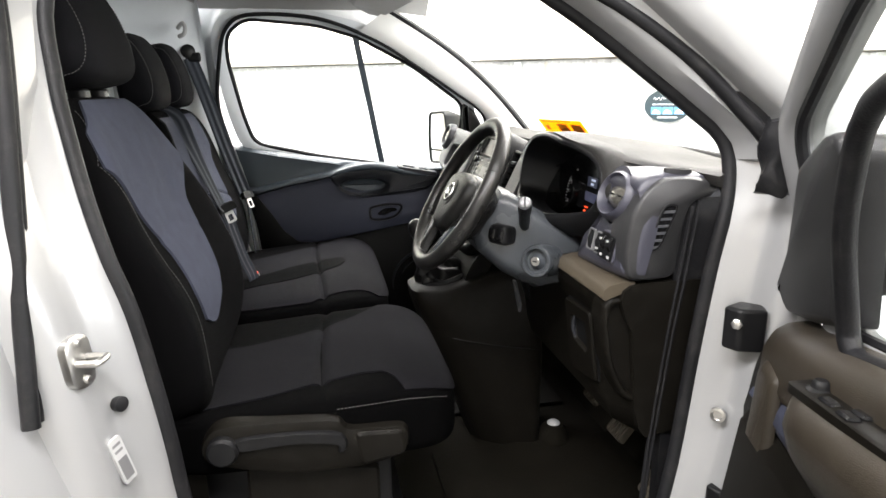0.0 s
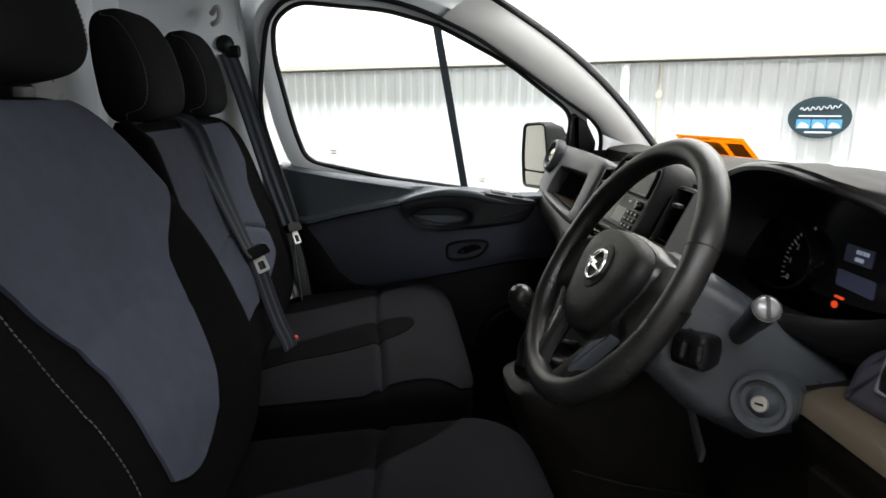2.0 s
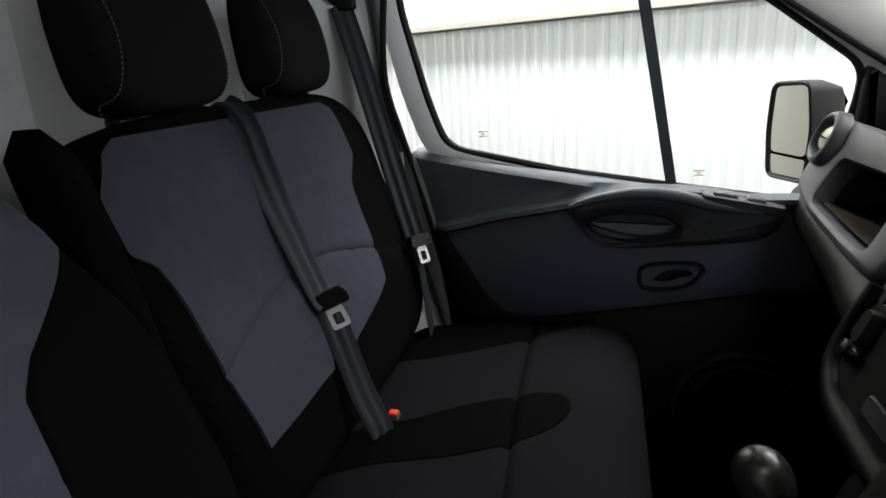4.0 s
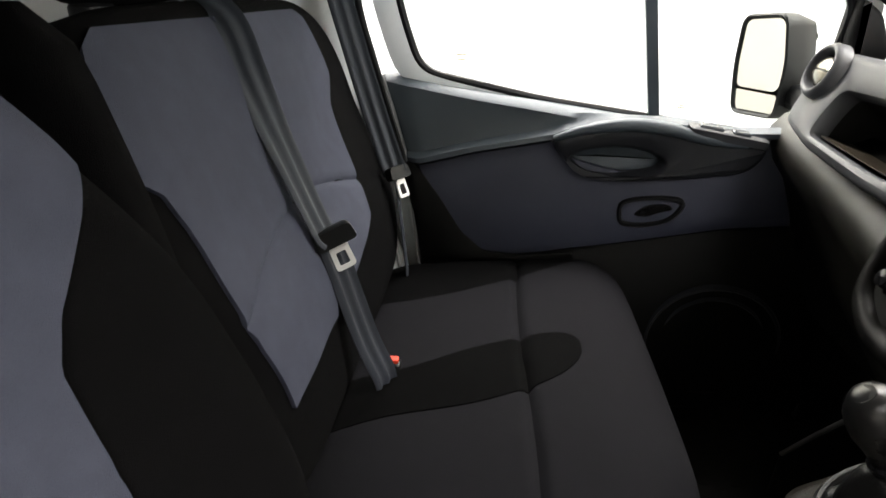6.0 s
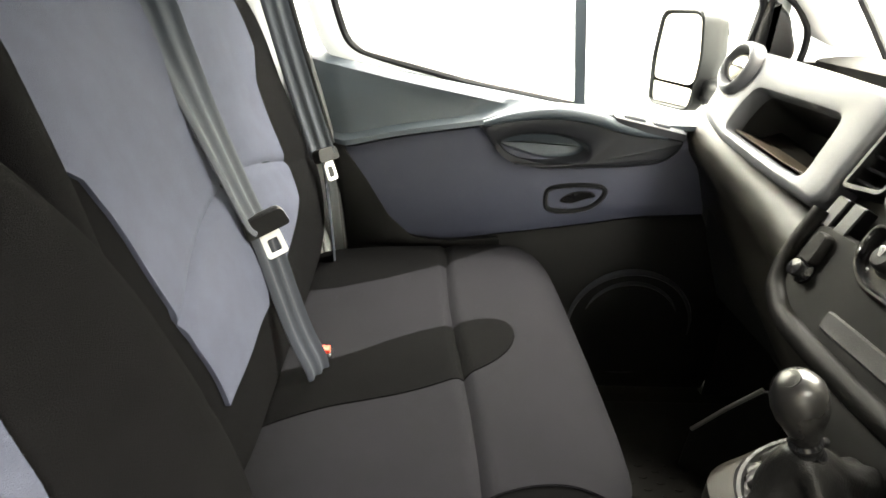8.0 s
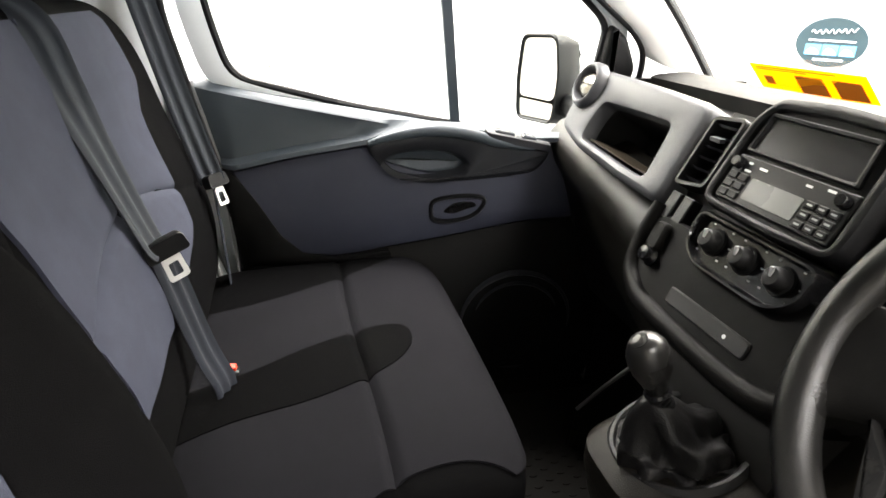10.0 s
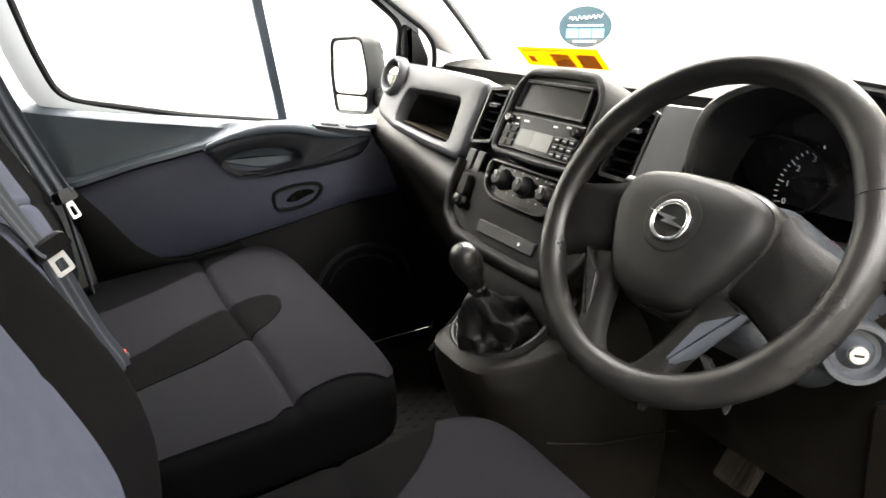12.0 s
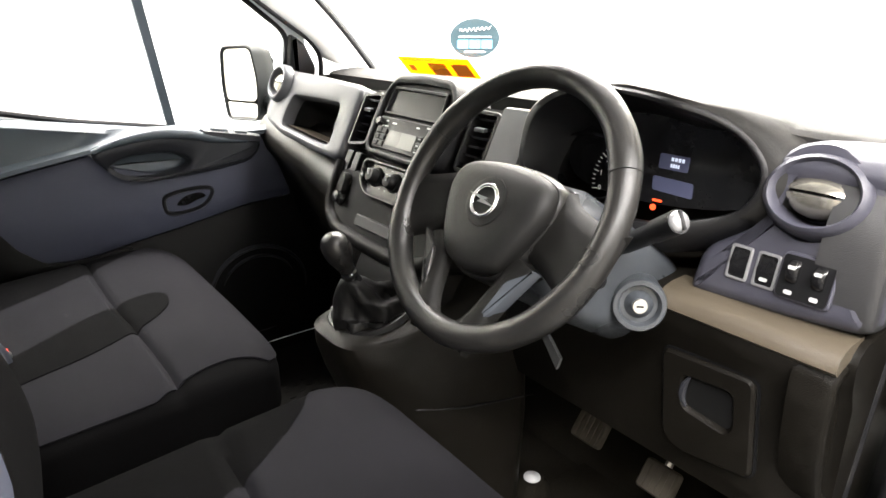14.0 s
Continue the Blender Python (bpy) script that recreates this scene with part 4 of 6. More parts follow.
# Tray floor; its lit tone is put into the colour.
part("tray_floor", rings_bm([[F(p, o) + Vector((0, 0, dz)) for p in ((0.588, 1.214), (0.52, 1.2095), (0.42, 1.2035), (0.345, 1.2035))] + [F(p, o) + Vector((0, 0, dz - 0.004)) for p in ((0.345, 1.2035), (0.588, 1.214))] for o, dz in ((-0.004, 0.004), (-0.05, 0.012), (-0.095, 0.022))]), "brown", tray, "brown tray floor toned as lit", angle=30)

# bolster under the passenger fascia, a rounded roll running down to the centre
rows = []
for i in range(17):
    f = i / 16
    y = 0.83 - 0.60 * f
    z = 1.150 - 0.060 * f
    x = 0.225 - 0.060 * f + 0.015 * math.sin(f * math.pi)
    rows.append([Vector((x + 0.075, y, z + 0.085)), Vector((x + 0.012, y, z + 0.060)), Vector((x - 0.010, y, z + 0.036)), Vector((x - 0.020, y, z + 0.008)), Vector((x - 0.014, y, z - 0.020)), Vector((x + 0.015, y, z - 0.06)), Vector((x + 0.06, y, z - 0.19)), Vector((x + 0.15, y, z - 0.35)), Vector((x + 0.30, y, z - 0.37)), Vector((x + 0.25, y, z))])
part("knee_bolster", rings_bm(rows), "bolster", dash, "dark plastic bolster over the footwell", angle=50)


def vent(parent, loop, n, lo, hi, y0, y1, slant=0.0, material="fascia"):
    """An air vent: a recessed black box behind a rim, with flat slats."""
    v = part("air_vent", ring_plate(loop, inset(loop, 0.006), F, [(0, -0.02), (0, 0.010), (0.001, 0.012)], [(0, 0.012), (0.001, 0.008), (0.001, -0.02)]), "black", parent, "black slatted air vent")
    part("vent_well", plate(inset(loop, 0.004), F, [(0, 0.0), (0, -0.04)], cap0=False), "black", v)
    for i in range(n):
        z = lo + (hi - lo) * (i + 0.5) / n
        a, b = F((y0, z), 0.006), F((y1, z + slant), 0.006)
        d = Vector((0.02, 0, -0.006))
        e = Vector((0, 0, 0.0022))
        part("slat", rings_bm([[p + e, p - e, p - e + d, p + e + d] for p in (a, b)]), "gloss", v, smooth=False)
    part("slat_tab", box(-0.006, 0.004, -0.012, 0.012, -0.003, 0.003, Matrix.Translation(F(((y0 + y1) / 2, (lo + hi) / 2 + 0.02), 0.010))), "fascia", v)
    return v


vent(dash, L([(0.262, 1.318), (0.192, 1.325), (0.192, 1.222), (0.262, 1.212)], 0.012), 6, 1.220, 1.316, 0.256, 0.198)
vent(dash, L([(-0.098, 1.324), (-0.168, 1.324), (-0.168, 1.222), (-0.098, 1.222)], 0.012), 6, 1.229, 1.318, -0.104, -0.162)
rf = L([(-0.171, 1.334), (-0.243, 1.336), (-0.252, 1.200), (-0.171, 1.185)], 0.008)
part("fascia_wing", plate(rf, F, [(0, -0.04), (0, 0.012), (0.003, 0.016)]), "fascia", dash, "pale grey fascia wing")
for k in range(2):
    y = 0.252 - 0.032 * k
    part("small_switch", plate(L([(y, 1.165), (y - 0.024, 1.165), (y - 0.024, 1.205), (y, 1.205)], 0.003, 2), F, [(0, -0.01), (0, 0.008), (0.002, 0.010)]), "black", dash)

# centre stack: pod with screen and radio
pod_o = L([(0.170, 1.208), (0.164, 1.325), (0.138, 1.357), (0.04, 1.364), (-0.045, 1.360), (-0.074, 1.327), (-0.078, 1.208), (0.04, 1.204)], 0.03, N)
pod_i = L([(0.153, 1.217), (0.149, 1.322), (0.132, 1.343), (0.04, 1.347), (-0.038, 1.345), (-0.058, 1.322), (-0.061, 1.217), (0.04, 1.215)], 0.014, N)
pod = part("centre_pod", ring_plate(pod_o, pod_i, F, [(0, -0.06), (0, 0.022), (0.003, 0.030), (0.008, 0.032)], [(-0.004, 0.032), (0, 0.029), (0.001, 0.018)]), "dash", dash, "dark grey pod round the radio")
part("pod_face", plate(pod_i, F, [(-0.002, 0.010), (-0.001, 0.021)]), "dash", pod)
so = L([(0.143, 1.284), (0.138, 1.337), (-0.036, 1.337), (-0.042, 1.284)], 0.006)
si = inset(so, 0.006)
part("screen_frame", ring_plate(so, si, F, [(0, 0.018), (0, 0.027), (0.002, 0.029)], [(-0.001, 0.028), (0.0, 0.022)]), "black", pod)
part("screen", plate(si, F, [(-0.001, 0.018), (-0.001, 0.0225)]), "screen", pod, "dark empty screen")
ra = L([(0.147, 1.221), (0.147, 1.280), (-0.055, 1.280), (-0.055, 1.221)], 0.004)
radio = part("radio", plate(ra, F, [(0, 0.018), (0, 0.026), (0.002, 0.028)]), "black", pod, "black car radio with grey display")
part("lcd", plate(L([(0.099, 1.230), (0.099, 1.257), (0.008, 1.257), (0.008, 1.230)], 0.003), F, [(0, 0.027), (0, 0.0292)]), "lcd", radio, "grey display")
for y, z in ((0.135, 1.268), (-0.043, 1.268)):
    kb = part("radio_knob", lathe([(0.0085, 0), (0.0085, 0.010), (0.0068, 0.013), (0, 0.013)], axis(F((y, z), 0.027), FN), 18), "gloss", radio)
for k in range(3):
    z = 1.2255 + 0.0115 * k
    for c in (0.134, 0.115):
        part("radio_button", plate(L([(c + 0.0085, z), (c - 0.0085, z), (c - 0.0085, z + 0.0095), (c + 0.0085, z + 0.0095)], 0.002, 2), F, [(0, 0.027), (0, 0.030), (0.001, 0.031)]), "dash", radio)
    for c in (-0.005, -0.023, -0.041):
        part("radio_button", plate(L([(c + 0.0075, z), (c - 0.0075, z), (c - 0.0075, z + 0.009), (c + 0.0075, z + 0.009)], 0.002, 2), F, [(0, 0.027), (0, 0.030), (0.001, 0.031)]), "dash", radio)
        part("writing_bar", plate(L([(c + 0.004, z + 0.0035), (c - 0.004, z + 0.0035), (c - 0.004, z + 0.0055), (c + 0.004, z + 0.0055)], 0.0005, 1), F, [(0, 0.0305), (0, 0.0314)]), "label", radio)
for c, w, z in ((0.092, 0.014, 1.270), (0.014, 0.010, 1.271), (-0.018, 0.012, 1.274), (0.118, 0.008, 1.272), (0.134, 0.012, 1.2625), (0.116, 0.012, 1.2625)):
    part("writing_bar", plate(L([(c + w / 2, z - 0.0014), (c - w / 2, z - 0.0014), (c - w / 2, z + 0.0014), (c + w / 2, z + 0.0014)], 0.0005, 1), F, [(0, 0.0275), (0, 0.0285)]), "white", radio)

# heater panel
ho = L([(0.157, 1.202), (0.152, 1.156), (0.115, 1.133), (-0.030, 1.133), (-0.066, 1.154), (-0.071, 1.202)], 0.022, N)
hv = part("heater_panel", ring_plate(ho, inset(ho, 0.008), F, [(0, -0.03), (0, 0.020), (0.003, 0.026)], [(-0.002, 0.026), (0, 0.022), (0.002, 0.010)]), "gloss", dash, "gloss black heater panel with three knobs")
part("panel_face", plate(inset(ho, 0.006), F, [(0, 0.002), (0, 0.014)]), "gloss", hv)
for y in (0.106, 0.042, -0.022):
    kn = part("heater_knob", lathe([(0.020, 0), (0.019, 0.004), (0.0155, 0.006), (0.0138, 0.018), (0.011, 0.021), (0, 0.022)], axis(F((y, 1.171), 0.014), FN), 26), "pit", hv)
    part("pointer", box(-0.002, 0.002, -0.002, 0.002, -0.002, 0.012, Matrix.Translation(F((y, 1.171), 0.034))), "label", kn)
    for j in range(7):
        a = radians(-40 + 260 * j / 6)
        part("writing_bar", plate(L([(y + 0.029 * math.cos(a) + q, 1.171 + 0.027 * math.sin(a) + r) for q, r in ((0.002, -0.001), (-0.002, -0.001), (-0.002, 0.001), (0.002, 0.001))], 0.0003, 1), F, [(0, 0.0135), (0, 0.0146)]), "label", hv)

# lower console frame, a broad U in grey, with pocket
uo = L([(0.258, 1.172), (0.245, 1.092), (0.172, 1.054), (-0.07, 1.054), (-0.15, 1.075), (-0.165, 1.172)], 0.045, N)
con = part("console_face", plate(uo, F, [(0, -0.08), (0, 0.004), (0.004, 0.010)]), "frame", dash, "dark grey plastic console face")
mid_u = catmull([(0.258, 1.180), (0.254, 1.125), (0.238, 1.087), (0.205, 1.066), (0.165, 1.056), (0.05, 1.052), (-0.07, 1.055), (-0.13, 1.075), (-0.158, 1.12), (-0.165, 1.180)], 48, False)
rows = []
for i, p in enumerate(mid_u):
    e = (mid_u[min(i + 1, 47)] - mid_u[max(i - 1, 0)]).normalized()
    n2 = Vector((-e.y, e.x))
    rows.append([F(p + n2 * a, o) for a, o in ((-0.014, -0.02), (-0.014, 0.010), (-0.010, 0.018), (-0.003, 0.022), (0.005, 0.021), (0.011, 0.016), (0.014, 0.008), (0.014, -0.02))])
part("console_frame", rings_bm(rows), "frame", con, "raised grey frame", angle=50)
po = L([(0.130, 1.098), (-0.040, 1.100), (-0.040, 1.078), (0.126, 1.076)], 0.006)
part("pocket_lid", plate(po, F, [(0, 0.0), (0, 0.012), (0.002, 0.014)]), "dash", con)
part("lighter", lathe([(0.016, 0), (0.016, 0.006), (0.012, 0.010), (0.011, 0.022), (0, 0.024)], axis(F((0.205, 1.112), 0.008), FN), 20), "gloss", con, "gloss black socket cover")
part("lighter", plate(rounded([(0.193, 1.120), (0.222, 1.122), (0.226, 1.160), (0.200, 1.162)], 0.011), F, [(0, 0.0), (0, 0.020), (0.003, 0.024)]), "frame", con)
part("pocket_mark", lathe([(0.003, 0), (0.003, 0.001)], axis(F((0.0, 1.088), 0.0138), FN), 10), "white", con)

# gear console
gear = thing("gear_console", "dark plastic gear console with a black knob and gaiter", "gear lever", at=(0.03, -0.09, 0.9))
rows = []
for z, xf, hw, yc in ((0.50, 0.11, 0.13, -0.055), (0.62, 0.07, 0.14, -0.055), (0.76, 0.015, 0.145, -0.055), (0.86, -0.025, 0.14, -0.055), (0.92, -0.045, 0.125, -0.055), (0.955, -0.050, 0.11, -0.055), (0.963, -0.040, 0.10, -0.055)):
    loop = L([(xf, yc - hw * 0.62), (xf, yc + hw * 0.62), (xf + 0.09, yc + hw), (0.30, yc + hw), (0.30, yc - hw * 1.25), (xf + 0.10, yc - hw * 1.1)], 0.06, 6)
    rows.append([Vector((p.x, p.y, z + max(0, p.x - 0.02) * (0.36 if z > 0.9 else 0.0))) for p in loop])
part("console_body", rings_bm(rows), "console", gear, "brown-black plastic console", angle=50)
part("console_seam", tube([Vector((-0.020, -0.125, 0.845)), Vector((0.055, -0.190, 0.838)), Vector((0.13, -0.220, 0.828)), Vector((0.29, -0.233, 0.80))], 0.0015, 6), "black", gear)
G = Vector((0.052, -0.048, 0.975))
lo_ = [Vector((0.084 * math.cos(a), 0.086 * math.sin(a))) for a in (2 * math.pi * i / 40 for i in range(40))]
on_g = lambda p, o: G + Vector((p.x, p.y, o + p.x * 0.30))
part("gaiter_ring", ring_plate(lo_, inset(lo_, 0.013), on_g, [(-0.004, -0.03), (0, 0.006), (0.004, 0.014)], [(-0.005, 0.014), (-0.001, 0.010), (0, -0.01)]), "dash", gear, "dark gaiter ring")
rows = []
for i in range(20):
    f = i / 19
    r0 = 0.064 * (1 - f) ** 0.70 + 0.013
    ring = []
    for j in range(64):
        a = 2 * math.pi * j / 64
        fold = 0.16 * math.sin(4 * a + 3 * f) * math.sin(f * math.pi) + 0.08 * math.sin(9 * a - 8 * f) * (1 - f) + 0.05 * math.sin(15 * a + 13 * f) * (1 - f)
        rr = r0 * (1 + fold)
        ring.append(G + Vector((-0.048 * f ** 1.2 + rr * math.cos(a), -0.010 * f + rr * 0.90 * math.sin(a), 0.002 + 0.080 * f ** 1.3 + 0.010 * math.sin(3 * a + 14 * f) * (1 - f) + 0.3 * rr * math.cos(a) * (1 - f))))
    rows.append(ring)
part("gaiter", rings_bm(rows), "leather", gear, "creased black leather gaiter", angle=80)
rows = [[Vector((x, y, z)) for y in (0.085, 0.06, -0.13, -0.155)] + [Vector((x + 0.05, y, z - 0.01)) for y in (-0.155, 0.085)] for x, z in ((0.128, 1.060), (0.112, 1.040), (0.098, 1.016), (0.088, 0.99))]
part("console_plate", rings_bm(rows), "frame", gear, "grey plate behind the gaiter", angle=30)
k0, k1 = Vector((0.006, -0.060, 1.050)), Vector((-0.038, -0.066, 1.150))
part("lever_collar", lathe([(0.013, -0.02), (0.016, -0.012), (0.0165, 0.0), (0.014, 0.004), (0.013, 0.012), (0.0155, 0.016), (0.0155, 0.020), (0.012, 0.024)], axis(k0, k1 - k0), 24), "gloss", gear)
part("knob", lathe([(0.011, 0.016), (0.0125, 0.022), (0.015, 0.034), (0.0180, 0.044), (0.0225, 0.056), (0.0246, 0.069), (0.0244, 0.079), (0.0222, 0.089), (0.0172, 0.097), (0.010, 0.1015), (0.0, 0.103)], axis(k0, k1 - k0), 32), "wheel", gear, "worn black gear knob", angle=80)
part("shift_plate", lathe([(0.011, -0.004), (0.010, 0.0004), (0, 0.0009)], axis(k0 + (k1 - k0).normalized() * 0.099 + Vector((-0.006, 0.001, -0.001)), (-0.66, 0.02, 0.75)), 20), "pit", gear, "dark shift pattern plate")

# instrument binnacle
bo = [Vector(p) for p in catmull([(-0.247, 1.290), (-0.262, 1.345), (-0.32, 1.380), (-0.42, 1.388), (-0.53, 1.370), (-0.604, 1.318), (-0.602, 1.265), (-0.55, 1.228), (-0.42, 1.206), (-0.30, 1.212), (-0.256, 1.245)], 72)]
bi = [Vector(p) for p in catmull([(-0.264, 1.290), (-0.279, 1.338), (-0.332, 1.369), (-0.42, 1.377), (-0.526, 1.360), (-0.595, 1.314), (-0.594, 1.268), (-0.545, 1.238), (-0.42, 1.222), (-0.31, 1.228), (-0.270, 1.252)], 72)]


def B(p, o):
    """The binnacle's mouth: its upper lip stands further out, as a hood."""
    lift = 0.0 + 0.055 * max(0, (p.y - 1.25) / 0.14) if o > 0 else 0.0
    return F(p, o) + Vector((0.042 * ease((-0.48 - p.x) / 0.10) - lift, 0, 0))


binn = part("instrument_binnacle", ring_plate(bo, bi, B, [(-0.012, -0.05), (-0.006, 0.004), (0, 0.012), (0.004, 0.015)], [(-0.003, 0.015), (0, 0.010), (0.006, -0.03), (0.012, -0.05)]), "black", dash, "hooded black instrument binnacle")
# broad rounded shoulder from the mouth to the pad and the driver's fascia
rows = []
for p in (q for q in bo if q.y > 1.245 and q.x < -0.36):
    n = (p - Vector((-0.43, 1.29))).normalized()
    row = []
    for d, o in ((-0.002, 0.012), (0.008, 0.011), (0.020, 0.003), (0.036, -0.014), (0.052, -0.040), (0.030, -0.055), (0.0, -0.03)):
        q = p + n * (d * ease((p.y - 1.222) / 0.06) - 0.002)
        v = F(q, o) + Vector((0.042 * ease((-0.48 - q.x) / 0.10) - 0.055 * max(0, (q.y - 1.25) / 0.14), 0, 0))
        row.append(Vector((v.x, v.y, min(v.z, hood(v.y) + 0.002))))
    rows.append(row)
part("hood_shoulder", rings_bm(rows), "pad", binn, angle=60)
part("dial_face", plate(inset(bi, 0.004), DF, [(0, -0.02), (0, -0.006)]), "gloss", binn)
gc = (-0.390, 1.243)
g1 = [Vector((-0.322 + 0.078 * math.cos(a), 1.262 + 0.052 * math.sin(a))) for a in (2 * math.pi * i / 48 for i in range(48))]
dial = part("dial_ring", ring_plate(g1, inset(g1, 0.004), DF, [(0, -0.008), (0, 0.010), (0.001, 0.012)], [(0, 0.012), (0.001, -0.006)]), "gloss", binn)
for j in range(15):
    a = radians(-14 + 6.25 * j)
    r0, r1 = 0.068, 0.060 if j % 4 == 0 else 0.064
    e = Vector((math.cos(a), math.sin(a)))
    t = Vector((-e.y, e.x)) * 0.0006
    c = Vector(gc)
    part("tick", plate([c + e * r0 + t, c + e * r0 - t, c + e * r1 - t, c + e * r1 + t], DF, [(0, -0.007), (0, -0.0045)]), "white", dial, smooth=False)


def writing(name, text, size, m, material, parent):
    cu = bpy.data.curves.new(name, "FONT")
    cu.body, cu.size, cu.align_x, cu.align_y, cu.extrude = text, size, "CENTER", "CENTER", 0.0003
    tmp = new(name, cu)
    me = bpy.data.meshes.new_from_object(tmp.evaluated_get(bpy.context.evaluated_depsgraph_get()))
    bpy.data.objects.remove(tmp)
    bm = bmesh.new()
    bm.from_mesh(me)
    bm.transform(m)
    return part(name, bm, material, parent, smooth=False)


def on_face(y, z, o):
    m = Matrix((Vector((0, -1, 0)), Vector((0.0995, 0, 0.995)), Vector((-0.995, 0, 0.0995)))).transposed().to_4x4()
    m.translation = DF((y, z), o)
    return m


for j, ch in enumerate("0123"):
    a = radians(-14 + 25 * j)
    writing("numeral", ch, 0.011, on_face(gc[0] + 0.054 * math.cos(a), gc[1] + 0.054 * math.sin(a), -0.0045), "white", dial)
dsp = part("display", plate(L([(-0.434, 1.300), (-0.480, 1.300), (-0.480, 1.279), (-0.434, 1.279)], 0.002, 2), DF, [(0, -0.01), (0, -0.0045)]), "lcdblue", binn, "small lit display")
for z, w in ((1.294, 0.022), (1.285, 0.015)):
    for q in range(4):
        y = -0.453 - w / 4 * q
        part("writing_bar", plate(L([(y, z - 0.0025), (y - w / 6, z - 0.0025), (y - w / 6, z + 0.0025), (y, z + 0.0025)], 0.0004, 1), DF, [(0, -0.005), (0, -0.0035)]), "lcdglow", dsp)
part("display", plate(L([(-0.428, 1.267), (-0.492, 1.266), (-0.494, 1.245), (-0.430, 1.247)], 0.003, 2), DF, [(0, -0.01), (0, -0.0045)]), "lcdblue", binn, "dim blue-grey display")
part("warning_lamp", lathe([(0.0045, 0), (0.0045, 0.002)], axis(DF((-0.437, 1.222), -0.0055), (-1, 0, 0.1)), 14), "redlamp", binn, "red handbrake lamp")
part("warning_lamp", plate(L([(-0.434, 1.231), (-0.449, 1.231), (-0.449, 1.234), (-0.434, 1.234)], 0.001, 1), DF, [(0, -0.01), (0, -0.004)]), "redlamp", binn)

# driver's fascia with round vent, switches and end cap
dfo = L([(-0.618, 1.325), (-0.660, 1.352), (-0.740, 1.345), (-0.757, 1.25), (-0.752, 1.160), (-0.66, 1.150), (-0.538, 1.142), (-0.545, 1.206), (-0.606, 1.250)], 0.02, N)
VC, VR = Vector((-0.662, 1.296)), 0.054
bore = [VC + (p - VC).normalized() * VR for p in dfo]
rings = [[FR(p, o) for p in inset(dfo, d)] for d, o in ((0, -0.040), (0, -0.026), (0.003, -0.014), (0.010, -0.004), (0.020, 0.0))] + [[FR(p, o) for p in bore] for o in (0.0, -0.05)]
part("driver_fascia", rings_bm(rings, True, False), "slate", dash, "slate blue-grey fascia at the driver's side")


def round_vent(c, r, parent, s):
    """A round vent: a deep conical collar with a swivelling barrel and blade."""
    n = Vector((-0.93, 0, 0.37)).normalized()
    m = axis(FR(c, -0.006) if s < 0 else F(c, 0.026), n)
    m = m @ Matrix.Diagonal((1, 1, 0.5, 1) if s > 0 else (1, 0.82, 1, 1))
    prof = [(1.42, -0.03), (1.38, 0.000), (1.30, 0.012), (1.20, 0.020), (1.11, 0.022), (1.04, 0.018), (0.98, 0.008), (0.90, -0.010), (0.82, -0.026)]
    collar = [[m @ Vector((r * k * math.cos(a), r * k * math.sin(a), h)) for a in (2 * math.pi * i / 56 for i in range(56))] for k, h in prof]
    v = part("round_vent", rings_bm(collar, False, False), "slate" if s < 0 else "fascia", parent, "round air vent with a deep collar", angle=70)
    m = m @ Matrix.Translation((0, 0, 0.010))
    part("barrel", lathe([(r * 0.83, -0.034), (r * 0.83, -0.022), (r * 0.79, -0.016), (r * 0.74, -0.020), (r * 0.70, -0.034), (0.002, -0.036)], m, 48), "gloss", v, "glossy dark barrel")
    rb = r * 0.72
    for sg in (1, -1):
        rows = []
        for i in range(10):
            q = 0.07 + 0.91 * i / 9
            h = rb * math.sqrt(max(0.0, 1 - q * q)) + 0.0005
            dome = -0.024 + 0.030 * math.sqrt(max(0.0, 1 - 0.85 * q * q))
            rows.append([m @ Vector((h * c, sg * q * rb, dome * (1 - 0.25 * c * c) - 0.006 * c * c)) for c in (-1, -0.75, -0.4, 0, 0.4, 0.75, 1)] + [m @ Vector((h * c, sg * q * rb, -0.036)) for c in (1, -1)])
        part("blade", rings_bm(rows), "blade", v, angle=60)
    part("blade_tab", rings_bm([[m @ Vector((sx * rb * 0.8, a, b - 0.004 * abs(sx))) for a, b in ((-0.003, -0.03), (-0.0025, 0.0), (0.0025, 0.0), (0.003, -0.03))] for sx in (-1, -0.5, 0, 0.5, 1)]), "gloss", v)
    return v


round_vent((-0.664, 1.294), 0.0435, dash, -1)
round_vent((0.668, 1.302), 0.036, dash, 1)


def rocker(y, z, w, h, parent):
    fr = part("switch", ring_plate(L([(y + w, z - h), (y - w, z - h), (y - w, z + h), (y + w, z + h)], 0.004, 3), L([(y + w - 0.003, z - h + 0.003), (y - w + 0.003, z - h + 0.003), (y - w + 0.003, z + h - 0.003), (y + w - 0.003, z + h - 0.003)], 0.003, 3), FR, [(0, -0.01), (0, 0.002), (0.001, 0.003)], [(0, 0.003), (0, -0.004)]), "stalkend", parent)
    part("rocker", rings_bm([[FR((yy, z + dz), o) for dz, o in ((-h + 0.003, -0.006), (-h + 0.003, 0.0), (0, 0.004), (h - 0.003, 0.0), (h - 0.003, -0.006))] for yy in (y + w - 0.003, y - w + 0.003)]), "gloss", fr)
    return fr


rocker(-0.602, 1.200, 0.0135, 0.021, dash)
r2 = rocker(-0.635, 1.200, 0.0135, 0.021, dash)
